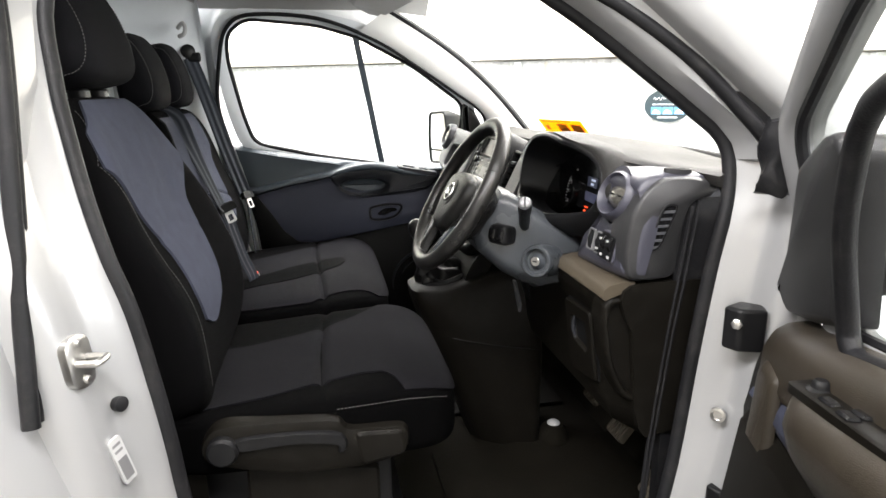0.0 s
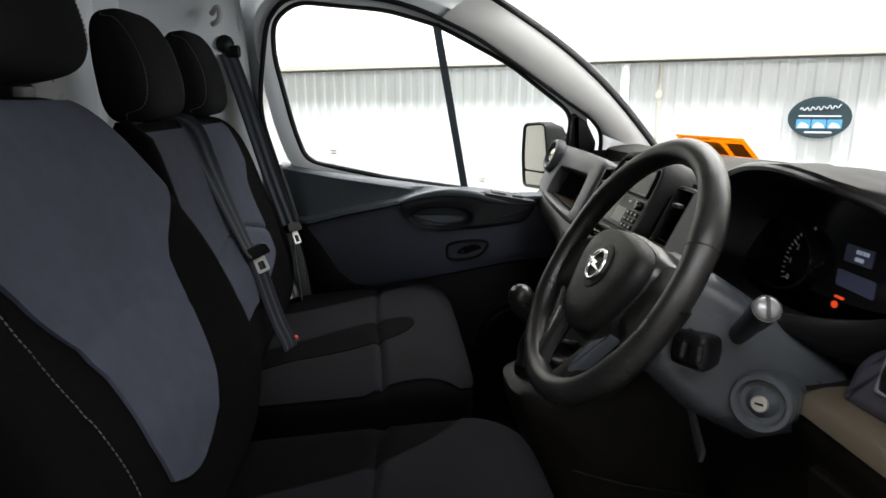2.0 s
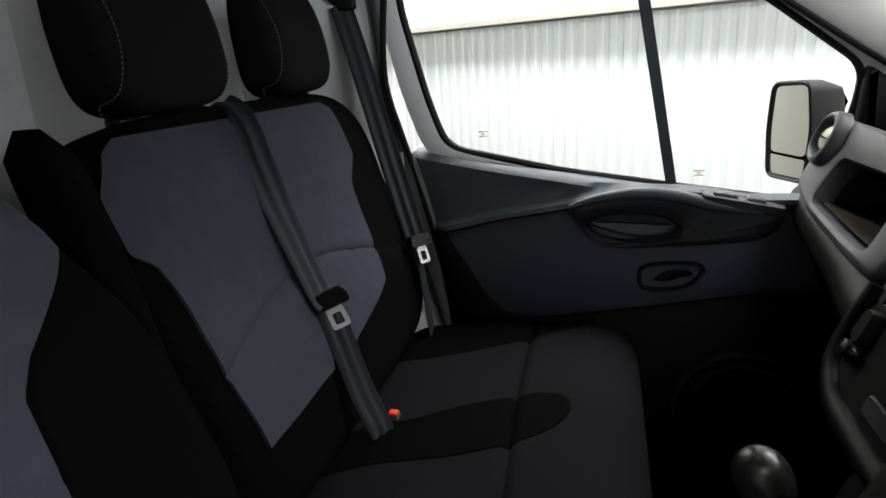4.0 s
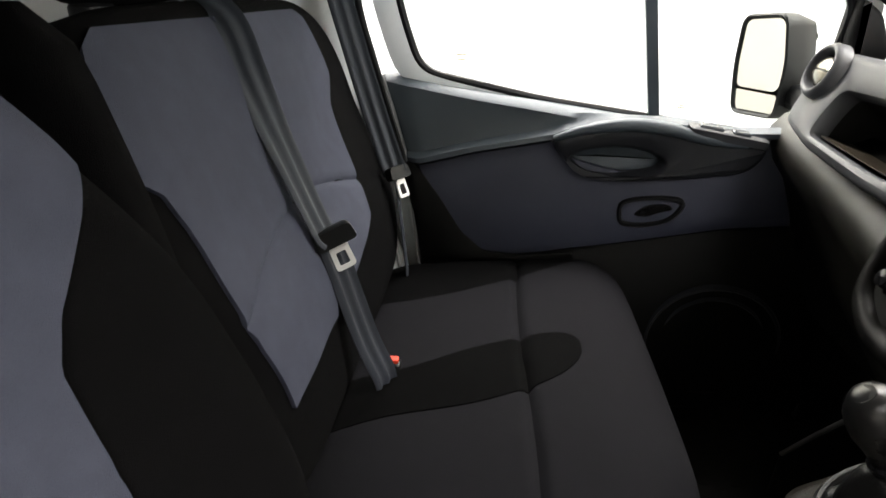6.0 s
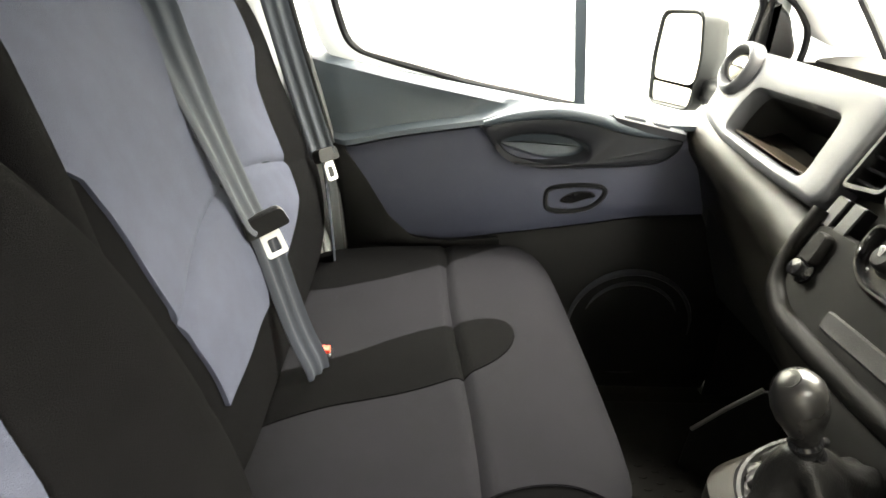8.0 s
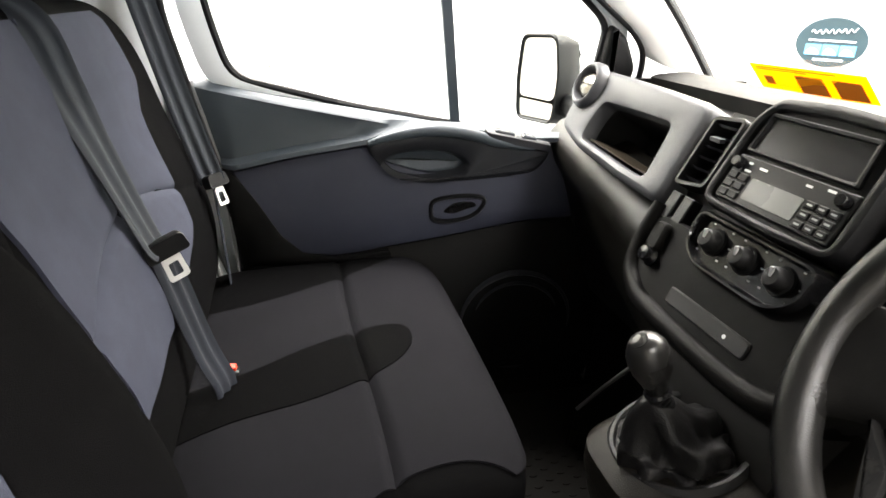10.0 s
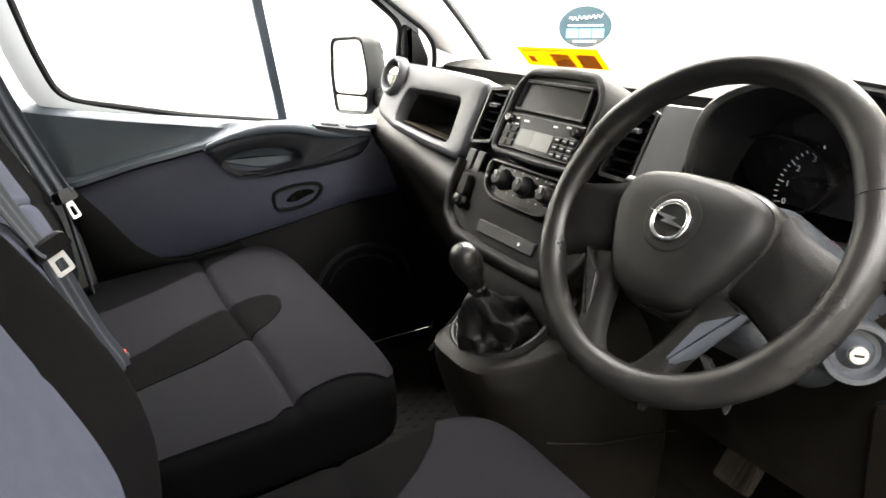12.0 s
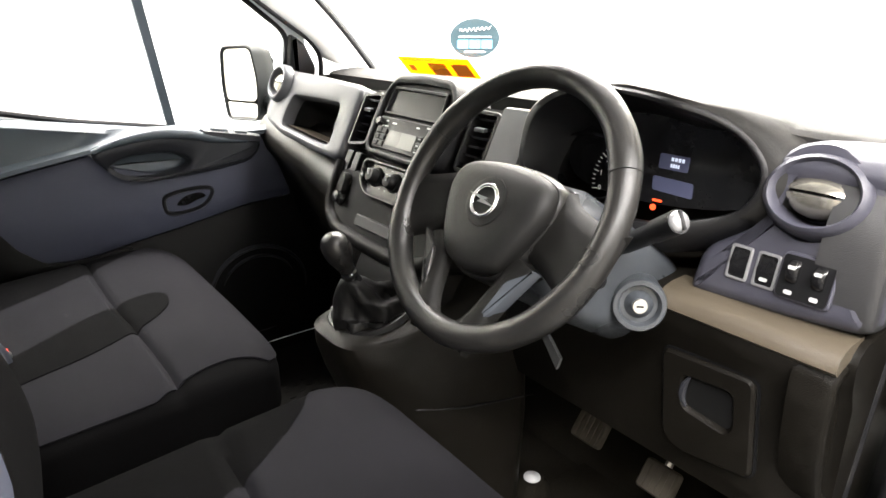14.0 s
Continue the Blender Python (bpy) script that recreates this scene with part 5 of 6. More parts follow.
part("switch_mark", plate(L([(-0.630, 1.187), (-0.639, 1.187), (-0.639, 1.191), (-0.630, 1.191)], 0.001, 1), FR, [(0, 0.0), (0, 0.0035)]), "label", r2)
sp = part("switch_panel", plate(L([(-0.650, 1.230), (-0.711, 1.230), (-0.711, 1.176), (-0.650, 1.176)], 0.008), FR, [(0, -0.01), (0, 0.004), (0.002, 0.006)]), "slate", dash, "panel with two thumb wheels")
part("panel_inset", plate(L([(-0.653, 1.227), (-0.708, 1.227), (-0.708, 1.179), (-0.653, 1.179)], 0.005), FR, [(0, 0.002), (0, 0.0075)]), "black", sp)
for y in (-0.6665, -0.6945):
    part("thumb_wheel", lathe([(0.014, -0.0065), (0.016, -0.004), (0.016, 0.004), (0.014, 0.0065)], axis(FR((y, 1.209), 0.0), (0, 1, 0)), 22), "gloss", sp)
    part("switch_mark", plate(L([(y + 0.0045, 1.1825), (y - 0.0045, 1.1825), (y - 0.0045, 1.1875), (y + 0.0045, 1.1875)], 0.002, 2), FR, [(0, 0.006), (0, 0.0085)]), "label", sp)
    part("switch_mark", plate(L([(y + 0.004, 1.212), (y - 0.004, 1.212), (y - 0.004, 1.216), (y + 0.004, 1.216)], 0.001, 2), FR, [(0, 0.010), (0, 0.0163)]), "label", sp)

# end cap with slotted side vent
rows = []
for y, d in ((-0.60, 0.016), (-0.615, 0.006), (-0.635, 0.001), (-0.68, 0.0), (-0.72, 0.0), (-0.732, 0.002), (-0.740, 0.007), (-0.744, 0.016)):
    rows.append([Vector((x, y, z - d)) for x, z in ((0.258, 1.322), (0.264, 1.333), (0.276, 1.341), (0.295, 1.3455), (0.33, 1.346), (0.37, 1.343), (0.42, 1.334), (0.42, 1.30), (0.27, 1.30))])
part("fascia_top", rings_bm(rows), "slate", dash, "slate top behind the round vent", angle=60)
ec = [Vector(p) for p in catmull([(0.240, 1.170), (0.237, 1.22), (0.246, 1.275), (0.270, 1.318), (0.308, 1.338), (0.365, 1.336), (0.404, 1.322), (0.394, 1.301), (0.362, 1.292), (0.347, 1.262), (0.339, 1.20), (0.332, 1.162), (0.300, 1.154), (0.258, 1.156)], 70)]
cap = part("end_cap", plate(ec, lambda p, o: Vector((p.x, -0.735 - o, p.y)), [(0, -0.05), (0, 0.006), (0.0015, 0.011), (0.004, 0.015), (0.006, 0.017)]), "cap", dash, "grey end cap with slotted demister vent", angle=70)
ov = [Vector((0.338 + 0.027 * math.cos(a), -0.726 + 0.011 * math.sin(a))) for a in (2 * math.pi * i / 30 for i in range(30))]
part("demister_slot", ring_plate(ov, inset(ov, 0.003), lambda p, o: Vector((p.x, p.y, 1.3455 - 0.06 * (p.x - 0.338) + o)), [(0, -0.01), (0, 0.004), (0.001, 0.005)], [(0, 0.005), (0.001, -0.006)]), "cap", cap)
part("demister_well", plate(inset(ov, 0.0035), lambda p, o: Vector((p.x, p.y, 1.3455 - 0.06 * (p.x - 0.338) + o)), [(0, -0.008), (0, 0.0035)]), "pit", cap)
sv = L([(0.266, 1.205), (0.298, 1.212), (0.332, 1.292), (0.302, 1.294)], 0.014, 5)
side_map = lambda p, o: Vector((p.x, -0.735 - o, p.y))
svp = part("side_vent", ring_plate(sv, inset(sv, 0.004), side_map, [(0, 0.01), (0, 0.019), (0.001, 0.020)], [(0, 0.020), (0.001, 0.006)]), "black", cap, "slotted side vent")
part("vent_well", plate(inset(sv, 0.003), side_map, [(0, 0.0165), (0, 0.0178)]), "gloss", svp)
for i in range(6):
    z = 1.214 + 0.0125 * i
    x = 0.285 + 0.0056 * i
    part("slat", box(x - 0.0135, x + 0.0135, -0.7545, -0.7525, z, z + 0.0045), "fascia", svp, smooth=False)

# knee panel under the driver's fascia
kp_rows = []
for y in (-0.20, -0.30, -0.45, -0.60, -0.70, -0.735, -0.75):
    e = 0.03 if y < -0.72 else 0.0
    kp_rows.append([Vector(q) for q in ((0.29, y, 1.150), (0.222 + e, y, 1.146), (0.208 + e, y, 1.136), (0.204 + e, y, 1.120), (0.212 + e, y, 1.090), (0.228 + e, y, 1.06), (0.244 + e, y, 0.90), (0.255 + e, y, 0.86), (0.30, y, 0.84), (0.42, y, 0.86), (0.42, y, 1.15))])
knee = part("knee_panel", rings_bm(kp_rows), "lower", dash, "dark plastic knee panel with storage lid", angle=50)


# Top of the knee panel; light falling on it is put into the colour.
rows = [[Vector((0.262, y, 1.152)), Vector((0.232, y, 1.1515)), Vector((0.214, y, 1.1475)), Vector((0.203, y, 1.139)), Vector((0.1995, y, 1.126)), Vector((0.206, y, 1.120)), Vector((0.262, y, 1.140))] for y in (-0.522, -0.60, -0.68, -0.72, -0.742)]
part("knee_ledge", rings_bm(rows), "brown", knee, "brown-grey textured ledge toned lighter where lit", angle=50)


def K(p, o):
    z = p.y
    return Vector((0.228 + (1.06 - z) * 0.1 - o, p.x, z))


lid = L([(-0.525, 1.062), (-0.660, 1.070), (-0.672, 0.918), (-0.56, 0.900), (-0.535, 0.92)], 0.018, 5)
lidp = part("storage_lid", ring_plate(lid, inset(lid, 0.003), K, [(0, -0.004), (0, 0.0035)], [(0, 0.0035), (0.001, 0.001)]), "black", knee)
lt = L([(-0.562, 1.030), (-0.632, 1.036), (-0.636, 0.985), (-0.628, 0.972), (-0.566, 0.980)], 0.012, 5)
part("lid_face", ring_plate(inset(lid, 0.003), lt, K, [(0, -0.004), (0, 0.007), (0.004, 0.011)], [(-0.003, 0.011), (0, 0.008), (0.002, 0.0015)]), "lower", lidp)
part("lid_latch", plate(lt, K, [(0.001, 0.0005), (0.001, 0.0022)]), "pit", lidp)
# Paler ridge drawn for the light along the latch recess's edge.
part("lit_crescent", tube(catmull([K(Vector(p), 0.007) for p in ((-0.572, 1.030), (-0.564, 1.012), (-0.563, 0.995), (-0.570, 0.980))], 14, False), [0.0012 + 0.0045 * math.sin(i / 13 * math.pi) for i in range(14)], 8), "arm", lidp)
trim = L([(0.204, 1.112), (0.202, 1.084), (0.216, 0.996), (0.252, 0.917), (0.330, 0.890), (0.36, 0.90), (0.36, 1.130), (0.243, 1.128), (0.212, 1.124)], 0.03, 5)
TC = Vector((0.285, 1.03))
grow = lambda k, o: [Vector((TC.x + (p.x - TC.x) * k, -0.728 - o, TC.y + (p.y - TC.y) * k)) for p in trim]
tr = part("side_trim", rings_bm([grow(k, o) for k, o in ((1.0, -0.03), (1.0, 0.0), (0.975, 0.010), (0.94, 0.015), (0.89, 0.016), (0.86, 0.013), (0.84, 0.006), (0.5, 0.008), (0.1, 0.009))]), "lower", dash, "curved dark side trim under the fascia", angle=60)
part("lower_flap", plate([Vector(p) for p in ((-0.402, 1.000), (-0.360, 1.044), (-0.345, 1.044), (-0.396, 0.980))], lambda p, o: Vector((0.16 + o, p.x, p.y)), [(0, 0), (0, 0.006)]), "fascia", dash, "pale lever under the column")

# pedals
for nm, at in (("clutch_pedal", (0.425, -0.275, 0.685)), ("brake_pedal", (0.415, -0.445, 0.675)), ("accelerator_pedal", (0.43, -0.60, 0.62))):
    pd = thing(nm, "black rubber %s on a steel arm" % nm.replace("_", " "), "pedal", at=at)
    m = axis(at, (-0.8, 0, 0.6)) @ Matrix.Rotation(radians(90), 4, "Z")
    h = 0.045 if "acc" in nm else 0.030
    part("pad", plate(rounded([(-h, -0.036), (h, -0.036), (h, 0.036), (-h, 0.036)], 0.010), lambda p, o: m @ Vector((p.x, p.y, o)), [(0, -0.008), (0, 0.004), (0.003, 0.008)]), "tread", pd)
    for k in range(5):
        part("tread", box(-h * 0.85, h * 0.85, -0.028 + 0.012 * k, -0.022 + 0.012 * k, 0.008, 0.0105, m), "tread", pd, smooth=False)
    part("arm", tube(catmull([Vector(at) + Vector((0.01, 0, 0.0)), Vector(at) + Vector((0.05, 0, 0.06)), Vector(at) + Vector((0.07, 0, 0.22))], 10, False), 0.008, 8), "steel", pd)
fix = part("mat_fixing", lathe([(0.045, 0), (0.040, 0.030), (0.026, 0.050), (0, 0.051)], axis((0.335, -0.205, 0.510), (0, 0, 1)), 20), "carpet", van, "black raised mat fixing")
part("fixing_cap", lathe([(0.018, 0), (0.018, 0.003), (0.012, 0.008), (0, 0.010)], axis((0.335, -0.205, 0.560), (0, 0, 1)), 20), "label", fix, "pale round cap")

# orange card against the windscreen
card = thing("warning_card", "orange printed card leaning on the windscreen base", "card")
c0, c1 = Vector((0.568, 0.633, 1.373)), Vector((0.64, 0.400, 1.373))
b0, b1 = Vector((0.600, 0.608, 1.323)), Vector((0.680, 0.386, 1.322))
cn = (c1 - c0).cross(b0 - c0).normalized() * 0.0006
cn = cn if cn.x < 0 else -cn
quad = [c0, c1, b1, b0]
on_card = lambda u, v: c0.lerp(c1, u).lerp(b0.lerp(b1, u), v)
part("sheet", rings_bm([[p + cn for p in quad], [p - cn for p in quad]]), "card", card, smooth=False)
for u0, u1, v0, v1 in ((0.08, 0.16, 0.45, 0.75), (0.38, 0.62, 0.30, 0.95), (0.70, 0.93, 0.30, 0.95)):
    part("print_block", rings_bm([[on_card(u, v) + cn * k for u, v in ((u0, v0), (u1, v0), (u1, v1), (u0, v1))] for k in (0.5, 1.6)]), "cardink", card, smooth=False)
for v in (0.10, 0.17):
    part("writing_bar", rings_bm([[on_card(u, w) + cn * k for u, w in ((0.05, v), (0.75 if v < 0.15 else 0.5, v), (0.75 if v < 0.15 else 0.5, v + 0.03), (0.05, v + 0.03))] for k in (0.5, 1.6)]), "cardink", card, smooth=False)
# lever on the passenger side of the floor
lever = thing("floor_lever", "thin steel lever beside the console in the footwell", "lever", at=(0.24, 0.46, 0.62))
part("rod", tube([(0.216, 0.500, 0.612), (0.252, 0.467, 0.688), (0.291, 0.430, 0.765)], 0.0045, 8), "steel", lever)
part("foot", rings_bm([[Vector(p) + Vector((0.012, 0.010, -0.004)) * k for p in ((0.206, 0.506, 0.505), (0.212, 0.502, 0.606), (0.292, 0.428, 0.762), (0.33, 0.40, 0.76), (0.32, 0.41, 0.505))] for k in (0.3, 1.5)]), "pit", lever, "black plastic lever foot", bevel=0.004)
# oval demister vent in the top pad
dv = [Vector((0.405 + 0.030 * math.cos(a), -0.655 + 0.022 * math.sin(a))) for a in (2 * math.pi * i / 32 for i in range(32))]
on_pad = lambda p, o: Vector((p.x, p.y, 1.330 + 0.25 * (p.x - 0.405) + 0.2 * (p.y + 0.655) + o))
vd = part("demister_vent", ring_plate(dv, inset(dv, 0.004), on_pad, [(0, -0.01), (0, 0.003), (0.001, 0.004)], [(0, 0.004), (0.001, -0.004)]), "dash", dash, "oval demister vent")
part("vent_well", plate(inset(dv, 0.003), on_pad, [(0, -0.004), (0, 0.0015)]), "pit", vd)
bm = bmesh.new()
for i in range(15):
    for j in range(14):
        q = Vector((-0.07 + 0.032 * i, 0.06 + 0.034 * j + (0.017 if i % 2 else 0.0), 0.510))
        bmesh.ops.create_cone(bm, cap_ends=True, segments=8, radius1=0.009, radius2=0.006, depth=0.004, matrix=Matrix.Translation(q) @ Matrix.Diagonal((1.3, 0.6, 1, 1)))
tagged(part("mat_studs", bm, "olive", van), kind="stuff")
# ---- steering wheel and column ----
wheel = thing("steering_wheel", "black plastic steering wheel with a bright round badge", "steering wheel", at=(0.015, -0.408, 1.27))
ti = radians(30.9)
WU, WV = Vector((0, -1, 0)), Vector((math.sin(ti), 0, math.cos(ti)))
WO = Vector((-math.cos(ti), 0, math.sin(ti)))
WC = Vector((0.015, -0.408, 1.27))
HS = 0.865  # size of the hub and spokes


def W(p, o=0.0):
    """A place on the wheel: p = (to its right, up), o towards the driver."""
    return WC + WU * p[0] + WV * p[1] + WO * o


R0 = 0.167
rim_rows = []
for i in range(96):
    a = 2 * math.pi * i / 96
    fat = 0.0165 + 0.0015 * math.exp(-((abs(math.sin(a)) - 0.5) / 0.15) ** 2)
    e = Vector((math.cos(a), math.sin(a)))
    rim_rows.append([W(e * (R0 + fat * math.cos(b)), fat * 0.95 * math.sin(b)) for b in (2 * math.pi * j / 16 for j in range(16))])
rim_rows.append(rim_rows[0])
bm = rings_bm(rim_rows, False, False)
bmesh.ops.remove_doubles(bm, verts=bm.verts, dist=1e-6)
rim = part("rim", bm, "rim", wheel, "worn black rim")
for a in (24, 156):
    e = Vector((math.cos(radians(a)), math.sin(radians(a))))
    part("rim_joint", tube([W(e * (R0 + 0.0172 * math.cos(b)), 0.0165 * math.sin(b)) for b in (2 * math.pi * j / 20 for j in range(20))], 0.0009, 6, closed=True), "black", rim)
hub = [Vector(p) for p in catmull([(-0.085, 0.040), (-0.04, 0.054), (0.04, 0.054), (0.085, 0.040), (0.097, 0.006), (0.082, -0.042), (0.056, -0.086), (0.02, -0.104), (-0.02, -0.104), (-0.056, -0.086), (-0.082, -0.042), (-0.097, 0.006)], 72)]
hub = [p * HS for p in hub]
HM = Vector((0.0, -0.024)) * HS


def hub_rings(levels):
    return rings_bm([[W(HM + (p - HM) * k, o) for p in hub] for k, o in levels])


pad = part("hub_pad", hub_rings([(0.96, -0.045), (1.0, -0.010), (0.995, 0.0), (0.95, 0.009), (0.86, 0.0145), (0.60, 0.017), (0.3, 0.0175)]), "hub", wheel, "black airbag cover")
part("hub_shell", hub_rings([(0.75, -0.075), (1.06, -0.045), (1.06, -0.012), (1.01, -0.006)]), "wheel", wheel)


def spoke(a, b, wa, wb, o0, o1, name="spoke", material="spoke"):
    rows = []
    for i in range(9):
        f = i / 8
        p = Vector(a).lerp(Vector(b), f)
        d = (Vector(b) - Vector(a)).normalized()
        n = Vector((-d.y, d.x))
        w = wa + (wb - wa) * f + 0.010 * (2 * f - 1) ** 4
        o = o0 + (o1 - o0) * f
        rows.append([W(p + n * w * c, o + 0.010 * s) for c, s in ((-1, -0.5), (-0.9, 0.6), (-0.5, 1), (0.5, 1), (0.9, 0.6), (1, -0.5), (0.6, -1), (-0.6, -1))])
    return part(name, rings_bm(rows), material, wheel, angle=60)


for sx in (1, -1):
    spoke((0.070 * sx, -0.006), (0.166 * sx, -0.042), 0.040, 0.046, -0.020, -0.004)
    spoke((0.072 * sx, -0.055), (0.040 * sx, -0.160), 0.017, 0.016, -0.014, -0.002)
    # Left insert in the dark wheel plastic: its shade is put into the colour.
    part("spoke_insert", plate(rounded([(0.066 * sx, -0.082), (0.100 * sx, -0.058), (0.064 * sx, -0.128), (0.047 * sx, -0.140)], 0.006), W, [(0, -0.012), (0, 0.001), (0.002, 0.004)]), "insert" if sx > 0 else "wheel", wheel, "glossy spoke insert")
spoke((-0.050, -0.163), (0.050, -0.163), 0.010, 0.010, -0.004, -0.004, "spoke_bridge")
# badge: ring with a bar across
BC = Vector((0.0, -0.006))
bd = [BC + Vector((0.031 * math.cos(a), 0.031 * math.sin(a))) for a in (2 * math.pi * i / 40 for i in range(40))]
part("badge_recess", plate(bd, W, [(0, 0.012), (0, 0.0185), (0.003, 0.0195), (0.012, 0.0185)]), "hub", pad)
part("badge_ring", tube([W(BC + Vector((0.0195 * math.cos(a), 0.0195 * math.sin(a))), 0.0205) for a in (2 * math.pi * i / 40 for i in range(40))], 0.0026, 10, closed=True), "chrome", pad, "bright badge ring")
part("badge_bar", plate([BC + Vector(p) for p in ((-0.026, 0.0050), (0.008, 0.0036), (0.003, 0.0), (0.026, -0.0050), (-0.008, -0.0036), (-0.003, 0.0))], W, [(0, 0.018), (0, 0.0245)]), "chrome", pad, "bright badge bar", smooth=False)

column = thing("steering_column", "grey plastic steering column cover with ignition lock and stalks", "steering column", at=(0.14, -0.44, 1.18))
rows = []
for f, hw, up, dn in ((0.0, 0.062, 0.050, 0.070), (0.10, 0.075, 0.058, 0.085), (0.5, 0.088, 0.055, 0.100), (1.0, 0.092, 0.050, 0.098), (1.3, 0.090, 0.046, 0.055)):
    c = WC - WO * (0.065 + 0.17 * f) + Vector((0, -0.005, 0))
    loop = rounded([(-hw, -dn * 0.8), (-hw * 0.6, -dn), (hw * 0.75, -dn), (hw, -dn * 0.8), (hw, up * 0.7), (hw * 0.7, up), (-hw * 0.7, up), (-hw, up * 0.7)], 0.03, 4)
    rows.append([c + WU * p.x + WV * p.y for p in loop])
part("column_cover", rings_bm(rows), "column", column, "grey-blue plastic cover", angle=50)
IG = Vector((0.150, -0.531, 1.140))
IN = Vector((-0.72, -0.66, 0.18)).normalized()
boss = part("ignition_boss", lathe([(0.036, -0.06), (0.0345, -0.008), (0.0335, -0.002), (0.032, 0.0), (0.027, 0.0), (0.0255, -0.003), (0.0235, -0.010), (0.018, -0.010), (0.0125, -0.004), (0.0105, 0.0), (0.009, 0.0)], axis(IG, IN), 40), "column", column, "round ignition surround")
part("lock_barrel", lathe([(0.0095, -0.004), (0.0095, 0.0025), (0.0085, 0.0035), (0, 0.0036)], axis(IG, IN), 24), "steel", boss, "bright lock barrel")
part("key_slot", box(-0.0045, 0.0045, -0.0013, 0.0013, 0.0030, 0.0046, axis(IG, IN)), "black", boss)
S0, S1 = Vector((0.145, -0.470, 1.192)), Vector((0.102, -0.596, 1.277))
st = part("stalk", tube([S0.lerp(S1, f) for f in (0, 0.3, 0.34, 0.7, 0.74, 1.0)], [0.011, 0.010, 0.0115, 0.012, 0.0135, 0.0138], 20), "black", column, "black light stalk")
part("stalk_end", lathe([(0.0122, 0), (0.0112, 0.003), (0.008, 0.005), (0, 0.006)], axis(S1, S1 - S0), 24), "stalkend", st, "silver-grey stalk end")
part("stalk_mark", box(-0.0018, 0.0018, -0.0105, 0.0105, 0.0030, 0.0068, axis(S1, S1 - S0)), "black", st)
L0, L1 = Vector((0.120, -0.38, 1.245)), Vector((0.095, -0.255, 1.262))
part("stalk", tube([L0.lerp(L1, f) for f in (0, 0.3, 0.34, 0.7, 0.74, 1.0)], [0.012, 0.011, 0.012, 0.012, 0.013, 0.012], 16), "black", column, "black wiper stalk")
AM = axis((0.071, -0.507, 1.198), (-0.80, -0.56, 0.18))
ap = part("audio_pod", plate(rounded([(-0.022, -0.022), (0.022, -0.022), (0.024, 0.0), (0.020, 0.021), (-0.020, 0.021), (-0.024, 0.0)], 0.012, 5), lambda p, o: AM @ Vector((p.x * (1 - 3 * max(0, -o - 0.02)), p.y, o)), [(0.004, -0.05), (0.001, -0.03), (0, -0.012), (0.003, -0.003), (0.009, 0.0)]), "black", column, "black audio remote pod", angle=60)
for q in (-0.010, 0.010):
    part("pod_button", plate(rounded([(q - 0.008, -0.012), (q + 0.008, -0.012), (q + 0.008, 0.012), (q - 0.008, 0.012)], 0.005, 4), lambda p, o: AM @ Vector((p.x, p.y, o)), [(0, -0.004), (0, 0.002), (0.003, 0.004)]), "gloss", ap)
part("cover_seam", tube([WC - WO * (0.065 + 0.17 * f) + WU * (0.083 + 0.014 * f) + WV * (-0.01 - 0.01 * f) for f in (0.1, 0.35, 0.6, 0.95)], 0.0012, 6), "black", column)
part("lock_housing", rings_bm([[IG + Vector((dx, dy, dz)) for dx, dz in ((-0.010, 0.006), (-0.014, 0.018), (-0.010, 0.036), (0.03, 0.040), (0.03, 0.0))] for dy in (0.030, 0.034, 0.056, 0.060)]), "column", column, "grey block beside the lock", bevel=0.004)
# ---- doors ----
HINGE = Vector((0.46, -0.82, 0))
OPEN_T = Matrix.Translation(HINGE) @ Matrix.Rotation(radians(72.5), 4, "Z") @ Matrix.Translation(-HINGE) @ Matrix.Diagonal((1, -1, 1, 1))


def sill_z(x):
    return 1.287 - 0.165 * (x + 0.59) + 0.02 * max(0, -0.45 - x)


def crease_z(x):
    f = min(1, max(0, (x + 0.56) / 0.36))
    return 1.108 + 0.062 * f + 0.022 * math.sin(max(0, min(1, (x + 0.24) / 0.36)) * math.pi)


def glass_y(z):
    return 0.86 - 0.30 * max(0, z - 1.16)


def edge_x(z):
    """The rear edge of the door card, curving forward towards its foot."""
    return -0.590 + 0.052 * min(1, max(0, (1.285 - z) / 0.19)) + 0.022 * min(1, max(0, (1.10 - z) / 0.26))


low_line = table((-0.62, 0.890), (-0.30, 0.893), (-0.18, 0.914), (-0.05, 0.934), (0.14, 0.968), (0.40, 0.985))
# the middle panel stops below the arm panel, so that the pull cup is open behind
cut_line = table((-0.235, 1.140), (-0.19, 1.115), (-0.10, 1.090), (0.04, 1.096), (0.15, 1.112), (0.19, 1.145))


def trimmed(bm):
    for v in bm.verts:
        if v.co.x < -0.40:
            v.co.x = -0.40 + (v.co.x + 0.40) * (edge_x(v.co.z) + 0.40) / -0.198
    return bm


